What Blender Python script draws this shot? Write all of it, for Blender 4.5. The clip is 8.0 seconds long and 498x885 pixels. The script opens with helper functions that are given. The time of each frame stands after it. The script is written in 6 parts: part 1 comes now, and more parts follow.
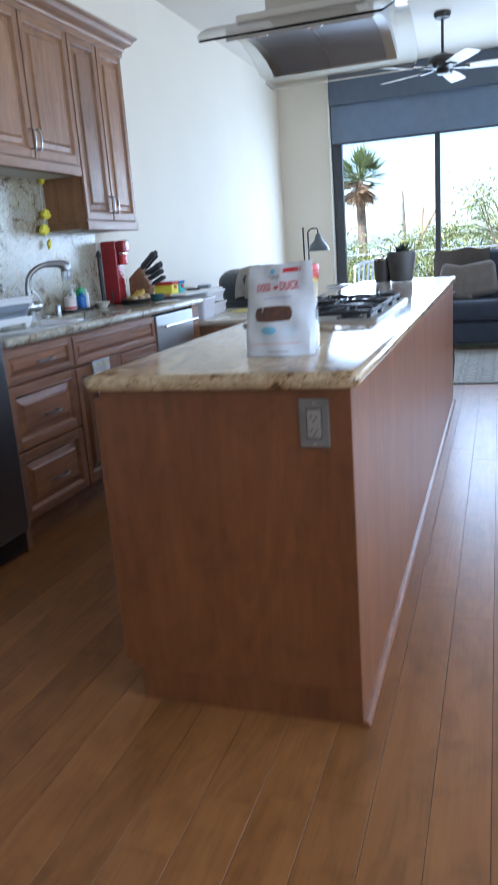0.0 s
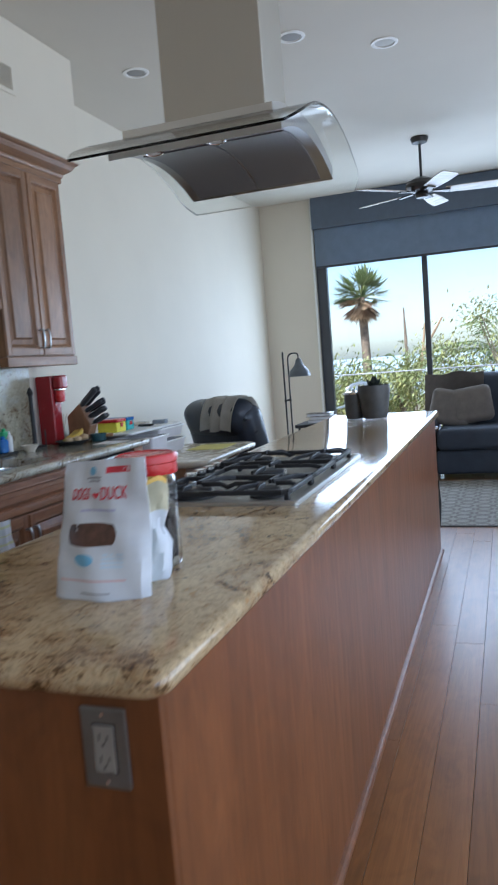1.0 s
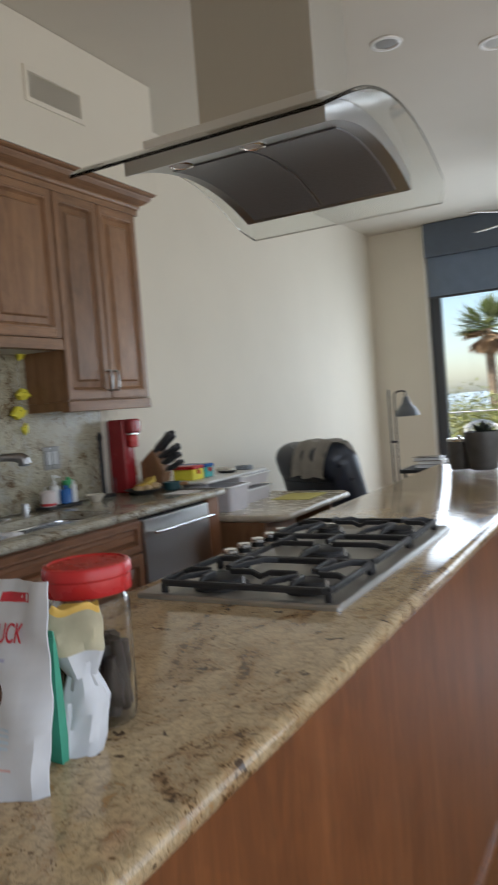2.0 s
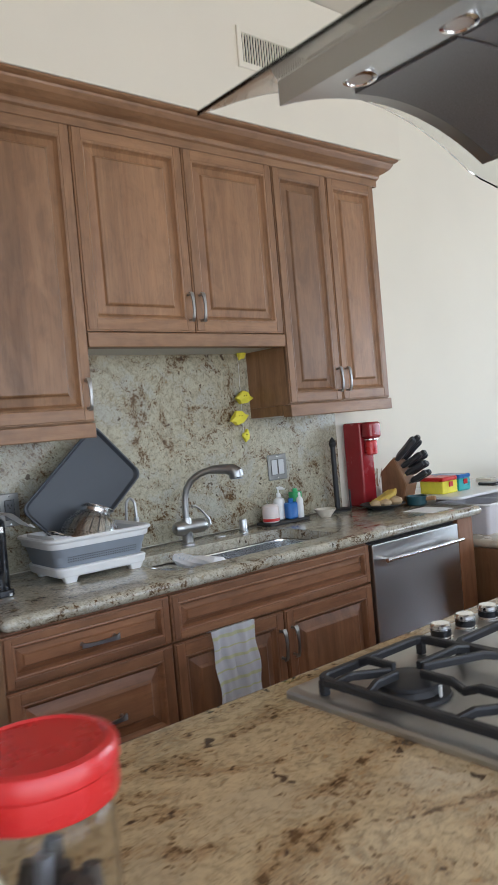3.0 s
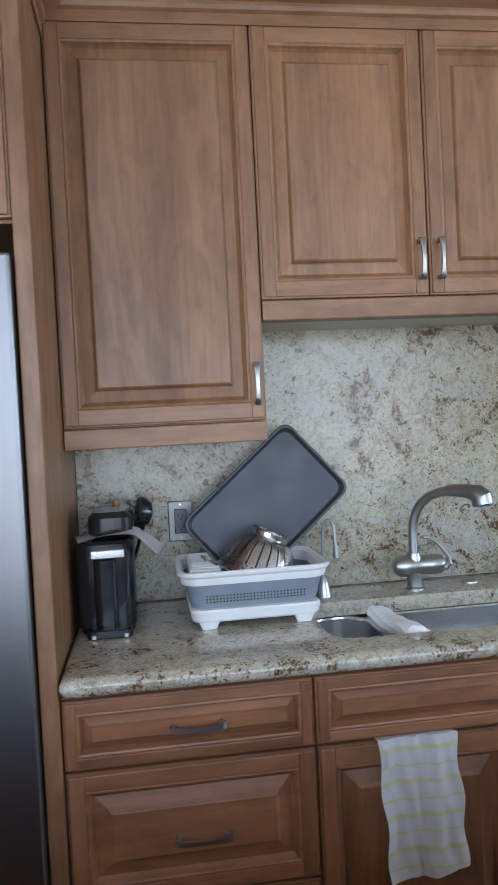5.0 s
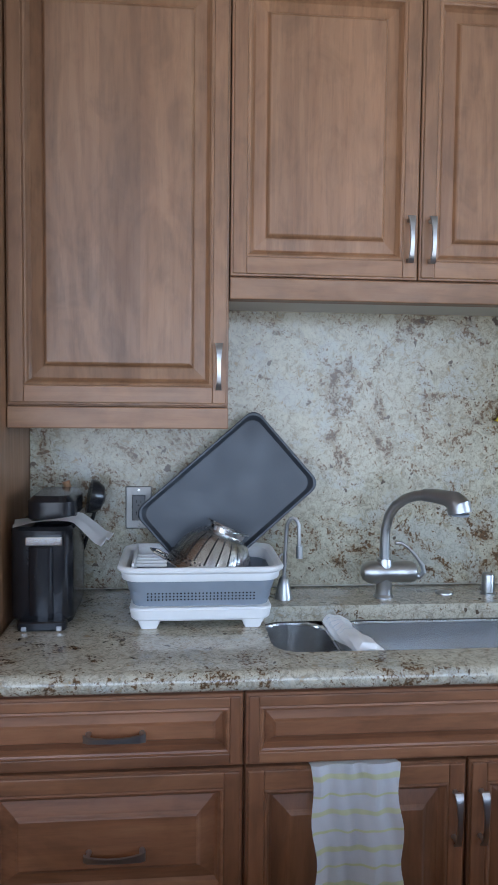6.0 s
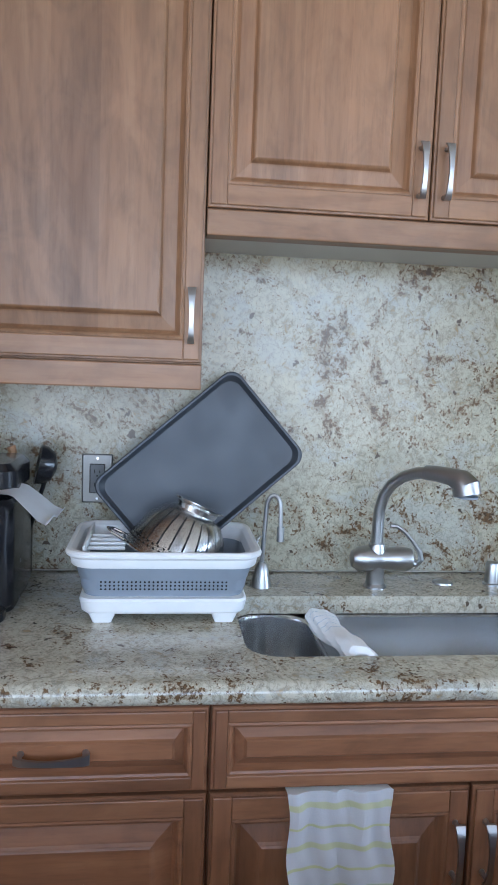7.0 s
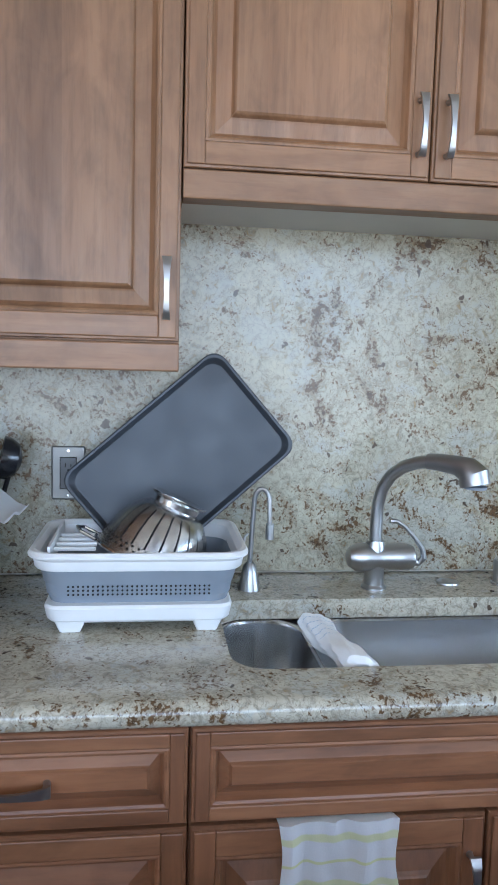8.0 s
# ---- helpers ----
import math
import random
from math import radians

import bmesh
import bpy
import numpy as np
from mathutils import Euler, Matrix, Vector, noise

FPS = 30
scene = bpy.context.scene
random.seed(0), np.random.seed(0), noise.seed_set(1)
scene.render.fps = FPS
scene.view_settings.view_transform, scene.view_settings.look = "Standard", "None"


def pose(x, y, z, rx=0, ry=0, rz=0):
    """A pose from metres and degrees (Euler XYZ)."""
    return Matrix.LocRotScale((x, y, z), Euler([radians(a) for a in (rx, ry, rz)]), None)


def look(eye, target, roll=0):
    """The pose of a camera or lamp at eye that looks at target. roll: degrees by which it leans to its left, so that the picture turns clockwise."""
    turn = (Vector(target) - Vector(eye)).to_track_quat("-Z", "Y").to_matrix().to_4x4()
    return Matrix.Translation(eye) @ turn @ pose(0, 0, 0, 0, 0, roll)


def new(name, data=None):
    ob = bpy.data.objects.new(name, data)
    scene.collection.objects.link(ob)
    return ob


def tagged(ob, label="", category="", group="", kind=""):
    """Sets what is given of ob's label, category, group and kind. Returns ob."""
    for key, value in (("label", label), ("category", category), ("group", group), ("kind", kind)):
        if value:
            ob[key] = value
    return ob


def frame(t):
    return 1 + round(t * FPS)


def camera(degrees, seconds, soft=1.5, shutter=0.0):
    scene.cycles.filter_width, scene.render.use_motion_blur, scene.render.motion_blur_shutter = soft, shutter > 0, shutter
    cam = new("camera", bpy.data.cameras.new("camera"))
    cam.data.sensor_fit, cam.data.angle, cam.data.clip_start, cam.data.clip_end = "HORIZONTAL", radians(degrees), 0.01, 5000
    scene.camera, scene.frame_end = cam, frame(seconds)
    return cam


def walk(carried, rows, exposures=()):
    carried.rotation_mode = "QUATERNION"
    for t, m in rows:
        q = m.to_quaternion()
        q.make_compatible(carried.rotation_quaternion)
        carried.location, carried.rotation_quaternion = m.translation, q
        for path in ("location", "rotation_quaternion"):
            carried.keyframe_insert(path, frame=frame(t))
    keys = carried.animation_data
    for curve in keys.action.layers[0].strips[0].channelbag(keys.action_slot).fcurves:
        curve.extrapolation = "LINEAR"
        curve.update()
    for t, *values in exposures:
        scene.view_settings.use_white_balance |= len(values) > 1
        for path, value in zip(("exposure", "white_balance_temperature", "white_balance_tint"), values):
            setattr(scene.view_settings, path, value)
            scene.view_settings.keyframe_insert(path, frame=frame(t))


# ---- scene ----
cam = camera(37.3, 8.0, soft=1.3, shutter=0.35)
PATH = [
    (0, (-0.023, 0.074, 1.19), (-0.66, 1.904, 0.694), -4.3),
    (0.5, (0.108, 0.486, 1.274), (-0.578, 2.338, 0.955), -4.4),
    (1, (0.118, 0.862, 1.305), (-0.55, 2.735, 1.098), -4.5),
    (1.2, (0.112, 0.997, 1.312), (-0.499, 2.893, 1.136), -4.3),
    (2.3, (0.154, 1.503, 1.36), (-1.115, 3.048, 1.335), -6.5),
    (2.5, (0.098, 1.601, 1.368), (-1.353, 2.977, 1.359), -7.7),
    (3, (-0.011, 1.955, 1.382), (-1.56, 3.219, 1.329), -5.0),
    (3.5, (-0.058, 2.218, 1.394), (-1.734, 3.307, 1.311), -3.1),
    (4, (-0.154, 2.45, 1.428), (-2.003, 3.209, 1.352), -3.5),
    (4.2, (-0.218, 2.531, 1.422), (-2.125, 3.128, 1.356), -4.1),
    (5.3, (-0.428, 2.941, 1.438), (-2.415, 3.161, 1.366), -2.0),
    (5.5, (-0.428, 2.989, 1.449), (-2.417, 3.176, 1.36), -1.4),
    (6, (-0.536, 3.043, 1.457), (-2.523, 3.233, 1.333), 0.6),
    (6.5, (-0.673, 3.059, 1.451), (-2.654, 3.279, 1.283), 1.9),
    (7, (-0.798, 3.082, 1.438), (-2.773, 3.321, 1.223), 2.2),
    (7.5, (-0.902, 3.109, 1.414), (-2.873, 3.341, 1.165), 1.9),
    (8, (-0.944, 3.117, 1.395), (-2.916, 3.375, 1.185), 1.6),
]
EXPOSURES = ((0.0, 1.27, 5100, 11), (0.5, 0.85, 5200, 11), (1.0, 0.75, 5300, 11), (1.8, 0.5, 6000, 12), (2.3, 0.38, 6600, 13), (2.5, 1.05, 6600, 13), (3.0, 1.25, 6000, 13), (3.5, 1.2, 5750, 13), (4.0, 1.4, 5600, 13), (5.5, 1.42, 5400, 13), (6.0, 1.42, 5250, 13), (7.0, 1.7, 5250, 12), (8.0, 1.7, 5250, 11))
walk(cam, [(t, look(eye, target, roll)) for t, eye, target, roll in PATH], exposures=EXPOSURES)

# ---- world and light ----
world = bpy.data.worlds.new("sky")
scene.world = world
world.use_nodes = True
wn = world.node_tree
sky = wn.nodes.new("ShaderNodeTexSky")
sky.sky_type = "NISHITA"
sky.sun_disc = False
sky.sun_elevation = radians(52)
sky.sun_rotation = radians(200)
sky.air_density, sky.dust_density = 1.0, 1.2
wn.nodes["Background"].inputs[1].default_value = 0.15
wn.links.new(sky.outputs[0], wn.nodes["Background"].inputs[0])

sun_data = bpy.data.lights.new("sun", "SUN")
sun_data.energy, sun_data.angle, sun_data.color = 5.0, radians(0.5), (1.0, 0.95, 0.86)
sun = new("sun", sun_data)
sun.matrix_world = look((-4, -10, 15), (0, 0, 0))


def window_light(name, at, to, wide, high, watts, colour):
    """Sky light that comes in through an opening."""
    data = bpy.data.lights.new(name, "AREA")
    data.shape, data.size, data.size_y = "RECTANGLE", wide, high
    data.energy, data.color = watts, colour
    ob = new(name, data)
    ob.matrix_world = look(at, to)
    return ob


window_light("window_light_north", (0.2, 9.42, 1.2), (0.2, 0, 1.2), 4.2, 2.2, 95, (0.80, 0.91, 1.0))
window_light("window_light_east", (2.66, 2.0, 1.75), (-3, 2.0, 1.75), 7.4, 2.5, 66, (0.94, 0.98, 1.0))


# ---- materials ----
def material(name, colour=(0.5, 0.5, 0.5), rough=0.5, metal=0.0):
    m = bpy.data.materials.new(name)
    m.use_nodes = True
    b = m.node_tree.nodes["Principled BSDF"]
    b.inputs["Base Color"].default_value = (*colour, 1)
    b.inputs["Roughness"].default_value = rough
    b.inputs["Metallic"].default_value = metal
    return m


def coords(m, scale=(1, 1, 1), scatter=0.0):
    """Object coordinates, stretched, and shifted for each object by chance."""
    t = m.node_tree
    c = t.nodes.new("ShaderNodeTexCoord")
    g = t.nodes.new("ShaderNodeMapping")
    g.inputs["Scale"].default_value = scale
    t.links.new(c.outputs["Object"], g.inputs["Vector"])
    if scatter:
        info = t.nodes.new("ShaderNodeObjectInfo")
        mul = t.nodes.new("ShaderNodeMath")
        mul.operation = "MULTIPLY"
        mul.inputs[1].default_value = scatter
        t.links.new(info.outputs["Random"], mul.inputs[0])
        t.links.new(mul.outputs[0], g.inputs["Location"])
    return g.outputs["Vector"]


def noise_tex(m, vec, scale, detail=4.0, rough=0.55, warp=0.0):
    t = m.node_tree
    n = t.nodes.new("ShaderNodeTexNoise")
    n.inputs["Scale"].default_value = scale
    n.inputs["Detail"].default_value = detail
    n.inputs["Roughness"].default_value = rough
    n.inputs["Distortion"].default_value = warp
    t.links.new(vec, n.inputs["Vector"])
    return n.outputs["Fac"]


def ramp(m, fac, stops):
    t = m.node_tree
    r = t.nodes.new("ShaderNodeValToRGB")
    e = r.color_ramp.elements
    while len(e) < len(stops):
        e.new(0.5)
    for el, (p, c) in zip(e, stops):
        el.position = p
        el.color = (*c, 1) if isinstance(c, tuple) else (c, c, c, 1)
    t.links.new(fac, r.inputs["Fac"])
    return r.outputs["Color"]


def mix(m, fac, a, b, kind="MIX"):
    t = m.node_tree
    x = t.nodes.new("ShaderNodeMix")
    x.data_type, x.blend_type = "RGBA", kind
    for socket, v in ((x.inputs["Factor"], fac), (x.inputs[6], a), (x.inputs[7], b)):
        if isinstance(v, (int, float)):
            socket.default_value = v
        elif isinstance(v, tuple):
            socket.default_value = (*v, 1)
        else:
            t.links.new(v, socket)
    return x.outputs[2]


def wire(m, out, socket):
    m.node_tree.links.new(out, m.node_tree.nodes["Principled BSDF"].inputs[socket])
    return m


def bump(m, height, strength=0.2, distance=0.002):
    t = m.node_tree
    b = t.nodes.new("ShaderNodeBump")
    b.inputs["Strength"].default_value = strength
    b.inputs["Distance"].default_value = distance
    t.links.new(height, b.inputs["Height"])
    return wire(m, b.outputs["Normal"], "Normal")


def tint_by_object(m, colour, low, high):
    """Lighter or darker from piece to piece."""
    t = m.node_tree
    info = t.nodes.new("ShaderNodeObjectInfo")
    v = ramp(m, info.outputs["Random"], [(0.0, low), (1.0, high)])
    return mix(m, 1.0, colour, v, "MULTIPLY")


def wood(name, grain, dark, mid, light, rough=0.38, low=0.86, high=1.12, relief=0.15, boards=False):
    """Stained wood, its grain along the axis that has the small number."""
    m = material(name, mid, rough)
    t = m.node_tree
    v = coords(m, grain, 7.3)
    wide = coords(m, tuple(0.16 if g < 1 else 1 for g in grain), 5.7)
    pores = noise_tex(m, v, 130, 3, 0.6, 0.1)
    fine = noise_tex(m, v, 34, 5, 0.6, 0.25)
    broad = noise_tex(m, v, 8, 3, 0.5, 0.5)
    # growth rings, cut into long arches
    rings = t.nodes.new("ShaderNodeMath")
    rings.operation = "MULTIPLY"
    rings.inputs[1].default_value = 95
    t.links.new(noise_tex(m, wide, 3.2, 2, 0.45, 0.5), rings.inputs[0])
    wave = t.nodes.new("ShaderNodeMath")
    wave.operation = "SINE"
    t.links.new(rings.outputs[0], wave.inputs[0])
    blot = noise_tex(m, coords(m, tuple(0.6 if g < 1 else 1 for g in grain), 3.1), 11, 4, 0.62, 0.8)
    c = ramp(m, mix(m, 0.5, fine, broad), [(0.32, dark), (0.5, mid), (0.68, light)])
    c = mix(m, 0.45, c, ramp(m, wave.outputs[0], [(0.0, 0.84), (0.55, 1.04)]), "MULTIPLY")
    c = mix(m, 0.22, c, ramp(m, pores, [(0.36, 0.55), (0.50, 1.05)]), "MULTIPLY")
    c = mix(m, 0.46, c, ramp(m, blot, [(0.34, 0.60), (0.54, 1.05)]), "MULTIPLY")
    c = tint_by_object(m, c, low, high)
    if boards:
        # glued boards, each of its own tone
        cut = t.nodes.new("ShaderNodeSeparateXYZ")
        t.links.new(coords(m, (1, 10.5, 1), 9.1), cut.inputs[0])
        step = t.nodes.new("ShaderNodeMath")
        step.operation = "FLOOR"
        t.links.new(cut.outputs["Y"], step.inputs[0])
        tone = t.nodes.new("ShaderNodeTexWhiteNoise")
        tone.noise_dimensions = "1D"
        t.links.new(step.outputs[0], tone.inputs["W"])
        c = mix(m, 1.0, c, ramp(m, tone.outputs["Value"], [(0.0, 0.87), (1.0, 1.07)]), "MULTIPLY")
    wire(m, c, "Base Color")
    wire(m, ramp(m, fine, [(0.3, rough + relief * 0.7), (0.7, rough - relief * 0.3)]), "Roughness")
    return bump(m, pores, relief, 0.0006)


CAB = ((0.205, 0.101, 0.046), (0.268, 0.139, 0.067), (0.315, 0.171, 0.086))
WOOD_UP = wood("alder_upright_grain", (1, 1, 0.09), *CAB)
WOOD_BOARDS = wood("alder_glued_boards", (1, 1, 0.09), *CAB, boards=True)
WOOD_ACROSS = wood("alder_level_grain", (1, 0.09, 1), *CAB)
RED = ((0.150, 0.050, 0.015), (0.185, 0.064, 0.019), (0.22, 0.080, 0.026))
PANEL_WOOD = wood("island_veneer", (1, 1, 0.07), *RED, rough=0.36, relief=0.04, boards=True)
# the same alder low down: floor bounce and shade put into its colour
LOW = ((0.165, 0.069, 0.031), (0.255, 0.113, 0.052), (0.325, 0.153, 0.074))
LOW_UP = wood("bounce_toned_alder_upright_grain", (1, 1, 0.09), *LOW)
LOW_BOARDS = wood("bounce_toned_alder_glued_boards", (1, 1, 0.09), *LOW, boards=True)
LOW_ACROSS = wood("bounce_toned_alder_level_grain", (1, 0.09, 1), *LOW)
FLOOR_WOOD = wood("floor_planks", (1, 0.05, 1), (0.225, 0.090, 0.024), (0.25, 0.104, 0.029), (0.28, 0.120, 0.036), rough=0.3, low=0.88, high=1.1, relief=0.025)
DARK_BLOCK = wood("walnut_block", (1, 1, 0.1), (0.20, 0.10, 0.05), (0.26, 0.135, 0.07), (0.31, 0.165, 0.09))
BLOCK_WOOD = wood("beech", (1, 1, 0.1), (0.33, 0.17, 0.075), (0.42, 0.23, 0.11), (0.5, 0.29, 0.15))


def slanted(m, degrees_x, scale):
    """Object coordinates turned about x, then stretched."""
    t = m.node_tree
    first = t.nodes.new("ShaderNodeMapping")
    first.inputs["Rotation"].default_value = (radians(degrees_x), 0, radians(degrees_x) * 0.7)
    t.links.new(coords(m), first.inputs["Vector"])
    second = t.nodes.new("ShaderNodeMapping")
    second.inputs["Scale"].default_value = scale
    t.links.new(first.outputs["Vector"], second.inputs["Vector"])
    return second.outputs["Vector"]


def granite(name, pale, veil, tan, brown, ochre_from, speck, rough, size=1.0, fine=1.0, slant=(40, (1, 0.7, 1))):
    """Polished granite: pale crackled ground, cool veils, ochre drifts, and dark grains that gather in them."""
    m = material(name, pale, rough)
    t = m.node_tree
    v = coords(m)
    run = slanted(m, *slant)
    cloud = noise_tex(m, run, 6.5 * size, 5, 0.62, 1.0)
    drift = noise_tex(m, run, 11.0 * size, 6, 0.68, 1.1)
    crystal = noise_tex(m, v, 60 * fine, 5, 0.68, 0.9)
    grain = noise_tex(m, v, 170 * fine, 3, 0.6, 0.4)
    deep, lighter = tuple(k * 0.68 for k in pale), tuple(min(k * 1.14, 0.8) for k in pale)
    c = ramp(m, crystal, [(0.30, tan), (0.40, deep), (0.48, pale), (0.60, lighter)])
    c = mix(m, ramp(m, mix(m, 0.3, cloud, crystal), [(0.52, 0.0), (0.57, 0.62)]), c, ramp(m, grain, [(0.36, tuple(k * 0.86 for k in veil)), (0.6, veil)]))
    # ochre stains
    stain = mix(m, 0.34, drift, crystal)
    c = mix(m, ramp(m, stain, [(ochre_from, 0.0), (ochre_from + 0.05, 0.5), (ochre_from + 0.12, 0.9)]), c, ramp(m, grain, [(0.36, brown), (0.50, tan), (0.64, pale)]))
    # hairline joints between the crystals
    crack = t.nodes.new("ShaderNodeTexVoronoi")
    crack.feature = "DISTANCE_TO_EDGE"
    crack.inputs["Scale"].default_value = 52 * fine
    bend = t.nodes.new("ShaderNodeTexNoise")
    bend.inputs["Scale"].default_value = 30
    bend.inputs["Detail"].default_value = 4
    t.links.new(v, bend.inputs["Vector"])
    t.links.new(mix(m, 0.09, v, bend.outputs["Color"]), crack.inputs["Vector"])
    c = mix(m, 0.45, c, ramp(m, crack.outputs["Distance"], [(0.0, 0.35), (0.07, 1.0)]), "MULTIPLY")
    # small dark grains, thick where the ochre drifts run
    dark = mix(m, 0.60, drift, mix(m, 0.5, crystal, grain))
    c = mix(m, ramp(m, dark, [(speck - 0.022, 0.0), (speck, 0.45), (speck + 0.016, 0.97)]), c, ramp(m, grain, [(0.42, (0.030, 0.018, 0.010)), (0.6, (0.115, 0.062, 0.024))]))
    # lone grains
    lone = noise_tex(m, v, 44 * fine, 2, 0.5, 0.3)
    c = mix(m, ramp(m, lone, [(0.70, 0.0), (0.715, 0.9)]), c, (0.06, 0.036, 0.022))
    wire(m, c, "Base Color")
    wire(m, ramp(m, crystal, [(0.3, rough), (0.7, rough + 0.07)]), "Roughness")
    return m


GRANITE = granite("island_granite", (0.49, 0.365, 0.21), (0.49, 0.385, 0.245), (0.38, 0.22, 0.09), (0.19, 0.085, 0.030), 0.49, 0.553, 0.07, 0.62, 0.75, (0, (1, 0.6, 1)))
GRANITE_TOP = granite("worktop_granite", (0.48, 0.44, 0.345), (0.45, 0.455, 0.415), (0.36, 0.27, 0.155), (0.18, 0.10, 0.045), 0.535, 0.552, 0.09, 0.8, 0.9, (0, (1, 0.7, 1)))
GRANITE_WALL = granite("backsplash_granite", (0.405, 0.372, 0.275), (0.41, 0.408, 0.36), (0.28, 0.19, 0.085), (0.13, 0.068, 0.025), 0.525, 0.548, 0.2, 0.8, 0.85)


def paint(name, colour, rough=0.7, scale=180, strength=0.06):
    m = material(name, colour, rough)
    v = coords(m)
    c = mix(m, 0.5, colour, ramp(m, noise_tex(m, v, 1.4, 3), [(0.3, 0.93), (0.7, 1.03)]), "MULTIPLY")
    wire(m, c, "Base Color")
    return bump(m, noise_tex(m, v, scale, 3), strength, 0.0015)


WALL_PAINT = paint("cream_wall_paint", (0.70, 0.65, 0.545))
CEIL_PAINT = paint("ceiling_paint", (0.64, 0.595, 0.51))
WHITE_PAINT = paint("white_trim_paint", (0.83, 0.82, 0.79), 0.45)


def brushed(name, colour, rough, stretch, amount=0.03):
    m = material(name, colour, rough, 1.0)
    n = noise_tex(m, coords(m, stretch), 120, 3)
    wire(m, ramp(m, n, [(0.3, rough - amount * 0.5), (0.7, rough + amount)]), "Roughness")
    return m


STEEL = brushed("brushed_steel", (0.68, 0.68, 0.67), 0.30, (1, 0.03, 1))
HOOD_STEEL = brushed("hood_steel", (0.52, 0.52, 0.52), 0.36, (1, 0.03, 1))
STEEL_DULL = brushed("matt_steel", (0.46, 0.455, 0.44), 0.42, (1, 0.03, 1))
SINK_STEEL = brushed("sink_steel", (0.74, 0.75, 0.76), 0.24, (1, 1, 0.05), 0.012)
STEEL_UP = brushed("brushed_steel_upright", (0.20, 0.20, 0.205), 0.36, (1, 1, 0.03))
NICKEL = brushed("satin_nickel", (0.43, 0.43, 0.43), 0.33, (1, 1, 1), 0.05)
CHROME = material("chrome", (0.82, 0.82, 0.82), 0.13, 1.0)
FRAME_METAL = material("bronze_frame", (0.07, 0.075, 0.085), 0.45, 0.3)


def plain(name, colour, rough=0.45, wear=0.06, metal=0.0, scale=14):
    m = material(name, colour, rough, metal)
    n = noise_tex(m, coords(m, (1, 1, 1), 2.0), scale, 4)
    wire(m, mix(m, 1.0, colour, ramp(m, n, [(0.3, 1 - 2 * wear), (0.7, 1 + wear)]), "MULTIPLY"), "Base Color")
    wire(m, ramp(m, n, [(0.3, max(rough - 0.08, 0.02)), (0.7, rough + 0.08)]), "Roughness")
    return m


def cloth(name, colour, weave=420, rough=0.9, strength=0.35, soil=1.0):
    m = material(name, colour, rough)
    v = coords(m)
    n = noise_tex(m, v, weave, 2)
    big = noise_tex(m, v, 9, 3)
    c = mix(m, 1.0, colour, ramp(m, big, [(0.3, 1 - 0.18 * soil), (0.7, 1 + 0.08 * soil)]), "MULTIPLY")
    wire(m, mix(m, 0.4 * soil, c, ramp(m, n, [(0.35, 0.7), (0.65, 1.1)]), "MULTIPLY"), "Base Color")
    return bump(m, n, strength, 0.001)


def clear(name, colour=(1, 1, 1), rough=0.0, ior=1.45):
    m = material(name, colour, rough)
    m.node_tree.nodes["Principled BSDF"].inputs["Transmission Weight"].default_value = 1.0
    m.node_tree.nodes["Principled BSDF"].inputs["IOR"].default_value = ior
    return m


GLASS = clear("clear_glass", (0.96, 0.985, 0.975))
PLASTIC_CLEAR = clear("clear_plastic", (0.95, 0.96, 0.96), 0.06, 1.2)
BLACK = plain("black_plastic", (0.012, 0.012, 0.014), 0.2)
IRON = plain("cast_iron", (0.022, 0.022, 0.024), 0.55, 0.15)
RUBBER = plain("dark_rubber", (0.03, 0.03, 0.03), 0.7)
WHITE = plain("white_plastic", (0.78, 0.78, 0.77), 0.38, 0.03)
GREY = plain("grey_silicone", (0.25, 0.28, 0.32), 0.55, 0.05)
TRAY_GREY = plain("non_stick_coating", (0.050, 0.056, 0.066), 0.46, 0.04, 0.2)
REDP = plain("red_plastic", (0.52, 0.022, 0.022), 0.3, 0.05)
REDG = plain("red_enamel", (0.30, 0.018, 0.024), 0.22, 0.05)
YELLOW = plain("yellow_paper", (0.80, 0.72, 0.06), 0.7, 0.08)
# near-black colour that paints the shade inside gaps, holes and slots
SHADOW_GAP = plain("recess_shade", (0.012, 0.01, 0.009), 0.9)


# ---- building helpers ----
ORIGIN = {}


def thing(name, at, label, category, group="", kind=""):
    ob = new(name)
    ob.empty_display_size = 0.05
    ob.location = at
    ORIGIN[ob.name] = Vector(at)
    return tagged(ob, label, category, group, kind)


def mesh_of(name, bm, mat, smooth=False, crease=0.55):
    bmesh.ops.recalc_face_normals(bm, faces=bm.faces[:])
    if smooth:
        for f in bm.faces:
            f.smooth = True
        for e in bm.edges:
            if len(e.link_faces) == 2 and e.calc_face_angle(0) > crease:
                e.smooth = False
    me = bpy.data.meshes.new(name)
    bm.to_mesh(me)
    bm.free()
    for m in mat if isinstance(mat, (list, tuple)) else (mat,):
        me.materials.append(m)
    return me


def part(name, bm, mat, parent, label="", smooth=False):
    """One mesh, written in world metres, under a thing or a part."""
    origin = ORIGIN[parent.name]
    bmesh.ops.translate(bm, verts=bm.verts[:], vec=-origin)
    ob = new(name, mesh_of(name, bm, mat, smooth))
    ob.parent = parent
    ORIGIN[ob.name] = origin
    return tagged(ob, label)


def whole(name, bm, mat, at, label, category, kind="", group="", smooth=False):
    """A thing that is one mesh."""
    bmesh.ops.translate(bm, verts=bm.verts[:], vec=-Vector(at))
    ob = new(name, mesh_of(name, bm, mat, smooth))
    ob.location = at
    ORIGIN[ob.name] = Vector(at)
    return tagged(ob, label, category, group, kind)


